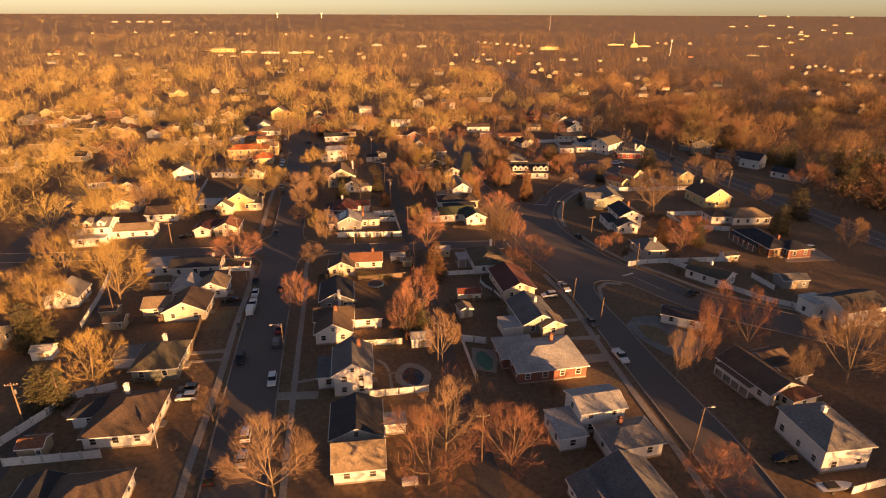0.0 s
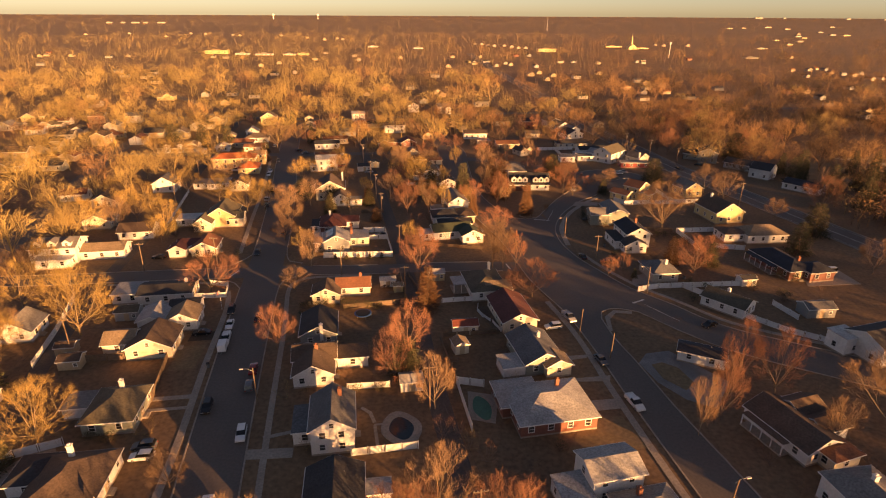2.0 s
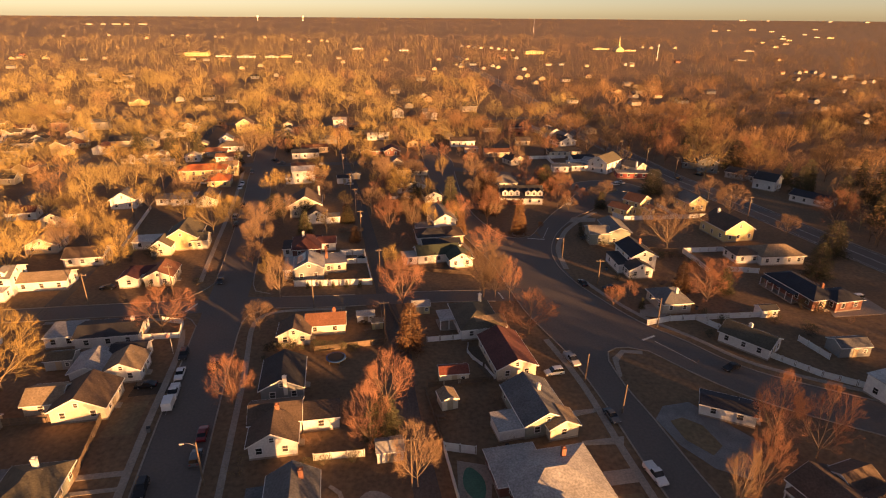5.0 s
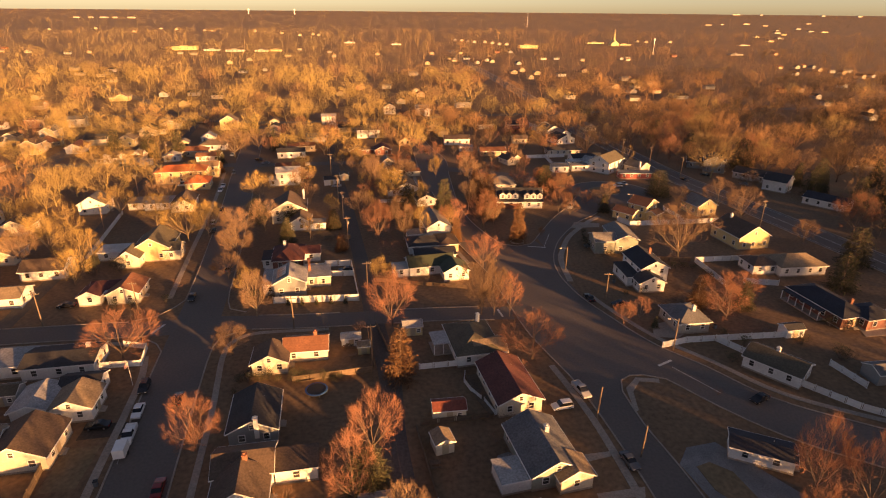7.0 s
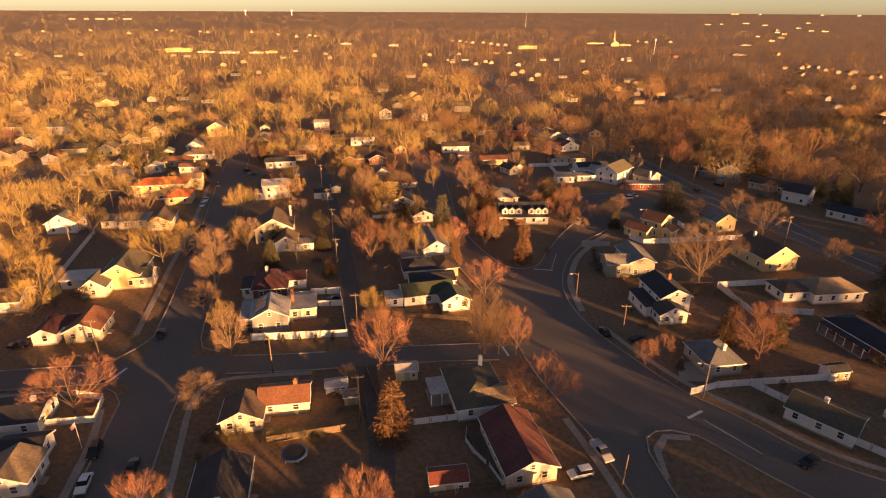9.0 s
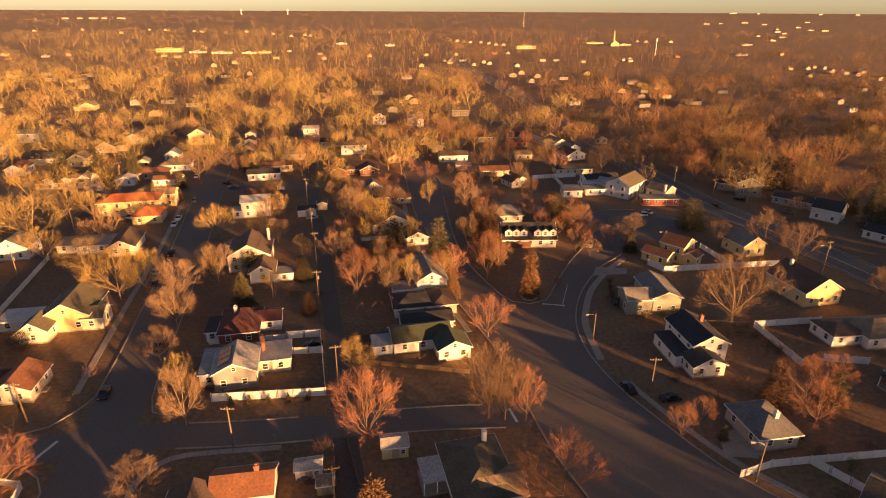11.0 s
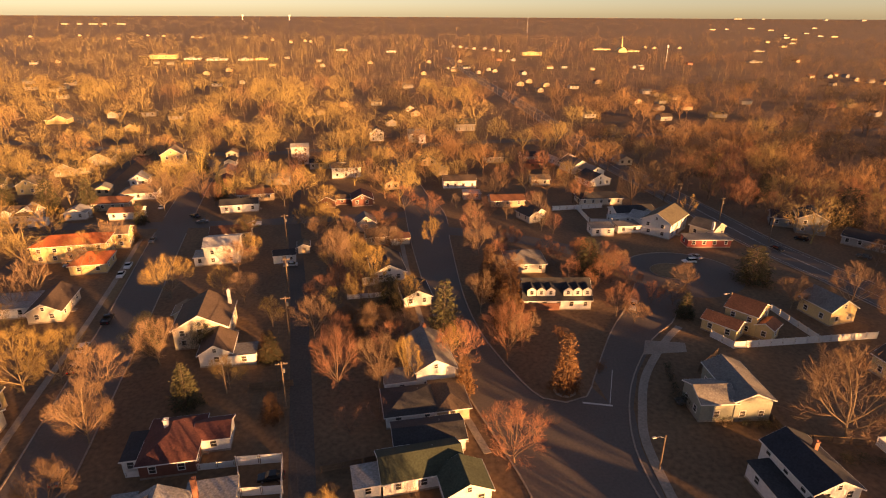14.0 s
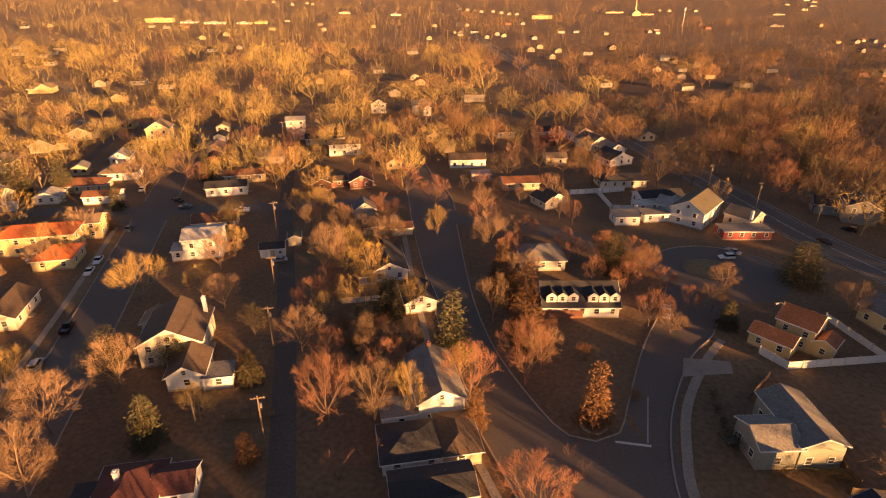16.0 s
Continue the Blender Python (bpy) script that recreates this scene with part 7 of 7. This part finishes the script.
# ---- dormers of the brick and white house ----
HOST = [o for o in scene.objects if o.type == "EMPTY" and o.get("label", "").startswith("brick and white house")][0]
for cx in (-6.6, -4.2, -1.8, 2.6, 5.0, 7.4):
    d = Geo()
    d.prism([(-1.1, 3.7), (1.1, 3.7), (1.1, 5.3), (0, 6.1), (-1.1, 5.3)], -3.9, -0.6)
    o = part("dormer", d, SIDING["white"], HOST)
    o.location = (cx, 0, 0)
    r = Geo()
    r.prism([(-1.3, 5.2), (0, 6.15), (1.3, 5.2), (1.3, 5.32), (0, 6.27), (-1.3, 5.32)], -4.1, -0.5)
    q = part("dormer_roof", r, SHINGLE["dark"], o)
    window(o, 0, -3.9, 4.6, 0, 0.8, 1.0)
fr = Geo()
fr.box(-8.5, 0.5, -4.66, -4.5, 0.0, 2.0)
part("brick_front", fr, BRICK, HOST)
BIG = [o for o in scene.objects if o.type == "EMPTY" and o.get("label", "").startswith("big white two-storey")][0]
for cx in (-4.2, 0, 4.2):
    d = Geo()
    d.prism([(-1.2, 5.5), (1.2, 5.5), (1.2, 6.8), (0, 7.6), (-1.2, 6.8)], -4.0, -0.8)
    o = part("dormer", d, SIDING["white"], BIG)
    o.location = (cx, 0, 0)
    r = Geo()
    r.prism([(-1.4, 6.7), (0, 7.65), (1.4, 6.7), (1.4, 6.82), (0, 7.77), (-1.4, 6.82)], -4.2, -0.7)
    part("dormer_roof", r, SHINGLE["grey"], o)
    window(o, 0, -4.0, 6.2, 0, 0.8, 0.9)
# porch with posts on the olive-roofed house and others
for key, (px, py, w, d, h, rf, n) in {"white house with olive-green": (-6.6, 1.5, 4.4, 5.5, 2.7, "pale", 3), "brown-roofed ranch": (-1, -5.2, 9, 2, 2.6, "brown", 5),
                                      "white raised house with dark": (6.5, -6, 4, 3, 3.0, "dark", 3), "brick ranch house": (-2, -5.4, 12, 2, 2.6, "navy", 6)}.items():
    for o in [o for o in scene.objects if o.type == "EMPTY" and o.get("label", "").startswith(key)]:
        porch(o, px, py, w, d, h, rf, n)
# solar panels
o = [o for o in scene.objects if o.type == "EMPTY" and o.get("label", "").startswith("grey house with pale slate")][0]
for i in range(3):
    g = Geo()
    g.box(-1.4, 1.4, -0.9, 0.9, 0, 0.05)
    p = part("solar_panel", g, SOLAR, o)
    p.matrix_basis = pose(-3.0, -3 + i * 2, 5.35, 0, -29, 0)

# ---- far landmarks ----
def far_building(x, y, w, d, h, wall, roof, label, ang=10):
    ob = thing("commercial_building", x, y, ground_height(math.hypot(x, y - 80)), ang, label, "building")
    g = Geo()
    g.box(-w / 2, w / 2, -d / 2, d / 2, 0, h)
    part("wall", g, SIDING[wall], ob)
    g = Geo()
    g.box(-w / 2 - 0.3, w / 2 + 0.3, -d / 2 - 0.3, d / 2 + 0.3, h, h + 0.5)
    g.box(-w * 0.2, w * 0.1, -d * 0.2, d * 0.2, h + 0.5, h + 2)
    part("roof", g, SHINGLE[roof], ob)
    n = int(w / 7)
    for i in range(min(n, 4)):
        window(ob, -w / 2 + (i + 0.5) * w / min(n, 4), -d / 2, h * 0.5, 0, 2.4, 1.6)


FB = "low flat-roofed commercial building far off among trees"
for x, y, w, d, h, wl, rf in ((-484, 1128, 48, 18, 10, "yellow", "tan"), (-530, 1165, 30, 14, 5, "yellow", "tan"), (-429, 1112, 30, 14, 5, "white", "pale"), (-383, 1098, 36, 14, 6, "white", "pale"),
                              (-338, 1102, 26, 14, 5, "cream", "pale"), (-315, 1112, 22, 12, 7, "yellow", "tan"), (-125, 1339, 22, 12, 6, "white", "pale"), (-233, 1386, 26, 12, 6, "white", "pale"),
                              (147, 1276, 44, 16, 9, "yellow", "tan"), (323, 1463, 46, 16, 7, "yellow", "tan"), (376, 1407, 30, 14, 6, "yellow", "tan")):
    far_building(x, y, w * 0.85, d, h * (0.62 if h > 8 else 0.42), wl, rf, FB)
STRIP = "pale flat-roofed shop on the far commercial strip"
for x, y, w, h, wl in ((801, 1615, 34, 8, "yellow"), (911, 1780, 40, 9, "stone"), (880, 1850, 30, 8, "yellow"), (1079, 2124, 46, 10, "stone"), (1040, 2010, 40, 9, "yellow"), (1152, 2872, 70, 10, "tan"),
                       (1376, 2986, 80, 12, "tan"), (1339, 2472, 46, 10, "stone"), (1259, 2245, 50, 9, "stone"), (1282, 2203, 60, 9, "yellow"), (1684, 3017, 60, 10, "tan"), (1372, 2798, 60, 10, "tan"),
                       (649, 1430, 60, 6, "tan"), (493, 1123, 54, 5, "stone"), (1240, 2930, 40, 9, "tan"), (1180, 2320, 30, 9, "tan")):
    far_building(x, y, w * 0.42, 12, h * 0.36, wl, "grey", STRIP)
EDGE = "pale building on the skyline"
for x, y, w in ((1952, 4391, 90), (2363, 4068, 40), (2503, 3923, 50), (2080, 4300, 30), (-1811, 2959, 40), (-1760, 2990, 30), (-1709, 3013, 60), (-1667, 3033, 30), (-1602, 3064, 60)):
    far_building(x, y, w * 0.6, 16, 6, "stone", "grey", EDGE)


def far_cottage(x, y, s, wl, rf):
    ob = thing("house", x, y, ground_height(math.hypot(x, y - 80)), 10, "%s-walled gabled house among the far woods" % wl, "house", "far houses")
    part("wall", wall_geo(14 * s, 11 * s, 5 * s, "gable", "y", 0.6), SIDING[wl], ob)
    part("roof", roof_geo(14 * s, 11 * s, 5 * s, "gable", "y", 0.6)[0], SHINGLE[rf], ob)


for x, y in ((-1235, 1888), (-1151, 1989), (-936, 1814), (-964, 2037), (-901, 2010), (-786, 1954), (-751, 1924), (-624, 1948), (-506, 1824), (-424, 1708), (-403, 1773), (-380, 1740), (443, 1541), (458, 1519), (517, 1524)):
    far_cottage(x, y, 0.6, "tan", "grey")
for x, y in ((0, 1535), (16, 1521), (30, 1475), (45, 1457), (69, 1460), (84, 1420), (97, 1379), (112, 1372)):
    far_cottage(x, y, 0.55, "stone", "grey")
ob = thing("church", 347, 1384, ground_height(1350), 10, "gold-lit church with a steep tapering spire", "church")
g = Geo()
g.prism([(-9, 0), (9, 0), (9, 5), (0, 11), (-9, 5)], -8, 8)
part("wall", g, SIDING["yellow"], ob)
g = Geo()
g.tube((0, 0, 8), (0, 0, 17), 3.6, 1.8, 8, False)
g.tube((0, 0, 17), (0, 0, 34), 1.8, 0.1, 8, False)
part("spire", g, SIDING["yellow"], ob)
ob = thing("cell_tower", 345, 1109, 0, 0, "white monopole tower with a drum of antennas", "tower")
g = Geo()
g.tube((0, 0, 0), (0, 0, 27), 0.5, 0.45, 8)
part("pole", g, METAL, ob)
g = Geo()
g.tube((0, 0, 23), (0, 0, 27), 1.2, 1.3, 10)
part("antenna_drum", g, TRIM, ob)


def water_tower(x, y, h):
    ob = thing("water_tower", x, y, ground_height(math.hypot(x, y - 80)), 0, "white water tower standing above the far woods", "water tower")
    g = Geo()
    prof = [(0.0, h), (5, h - 1), (9, h - 5), (9, h - 9), (5, h - 13), (2.2, h - 16), (1.8, h * 0.4), (4, 0)]
    n = 14
    for k in range(len(prof) - 1):
        (r0, z0), (r1, z1) = prof[k], prof[k + 1]
        g.tube((0, 0, z0), (0, 0, z1), max(r0, 0.05), r1, n, False)
    part("tank", g, TRIM, ob, smooth=True)


water_tower(-1330, 3990, 33)
water_tower(-1055, 4070, 33)
ob = thing("radio_mast", 292, 2549, ground_height(2487), 0, "slender red and white lattice radio mast", "mast")
g = Geo()
for a in range(3):
    c, s = math.cos(a * 2.094), math.sin(a * 2.094)
    g.tube((2 * c, 2 * s, 0), (0.4 * c, 0.4 * s, 56), 0.22, 0.16, 4)
for k in range(14):
    for a in range(3):
        c, s, c2, s2 = math.cos(a * 2.094), math.sin(a * 2.094), math.cos(a * 2.094 + 2.094), math.sin(a * 2.094 + 2.094)
        r0, r1 = 2 - 1.6 * k / 14, 2 - 1.6 * (k + 1) / 14
        g.tube((r0 * c, r0 * s, k * 4), (r1 * c2, r1 * s2, k * 4 + 4), 0.1, 0.1, 3)
part("lattice", g, TRIM, ob)
# golf ground beyond the highway
patch("fairway", [(150, 292), (190, 276), (240, 262), (300, 300), (240, 345), (180, 330)], 0.03, LAWN, "dry grass fairway beyond the highway", "lawn")
SAND = material("sand", (0.5, 0.42, 0.3), 0.95, 0.2, 3.0, 0.3, 0.3)
for x, y, rx, ry in ((203, 331, 7, 3), (214, 321, 6, 2.6)):
    patch("bunker", [(x + rx * math.cos(t) * (1 + 0.2 * math.sin(3 * t)), y + ry * math.sin(t)) for t in np.linspace(0, 6.28, 20, endpoint=False)], 0.06, SAND, "pale sand bunker on the fairway", "bunker", 0.06)
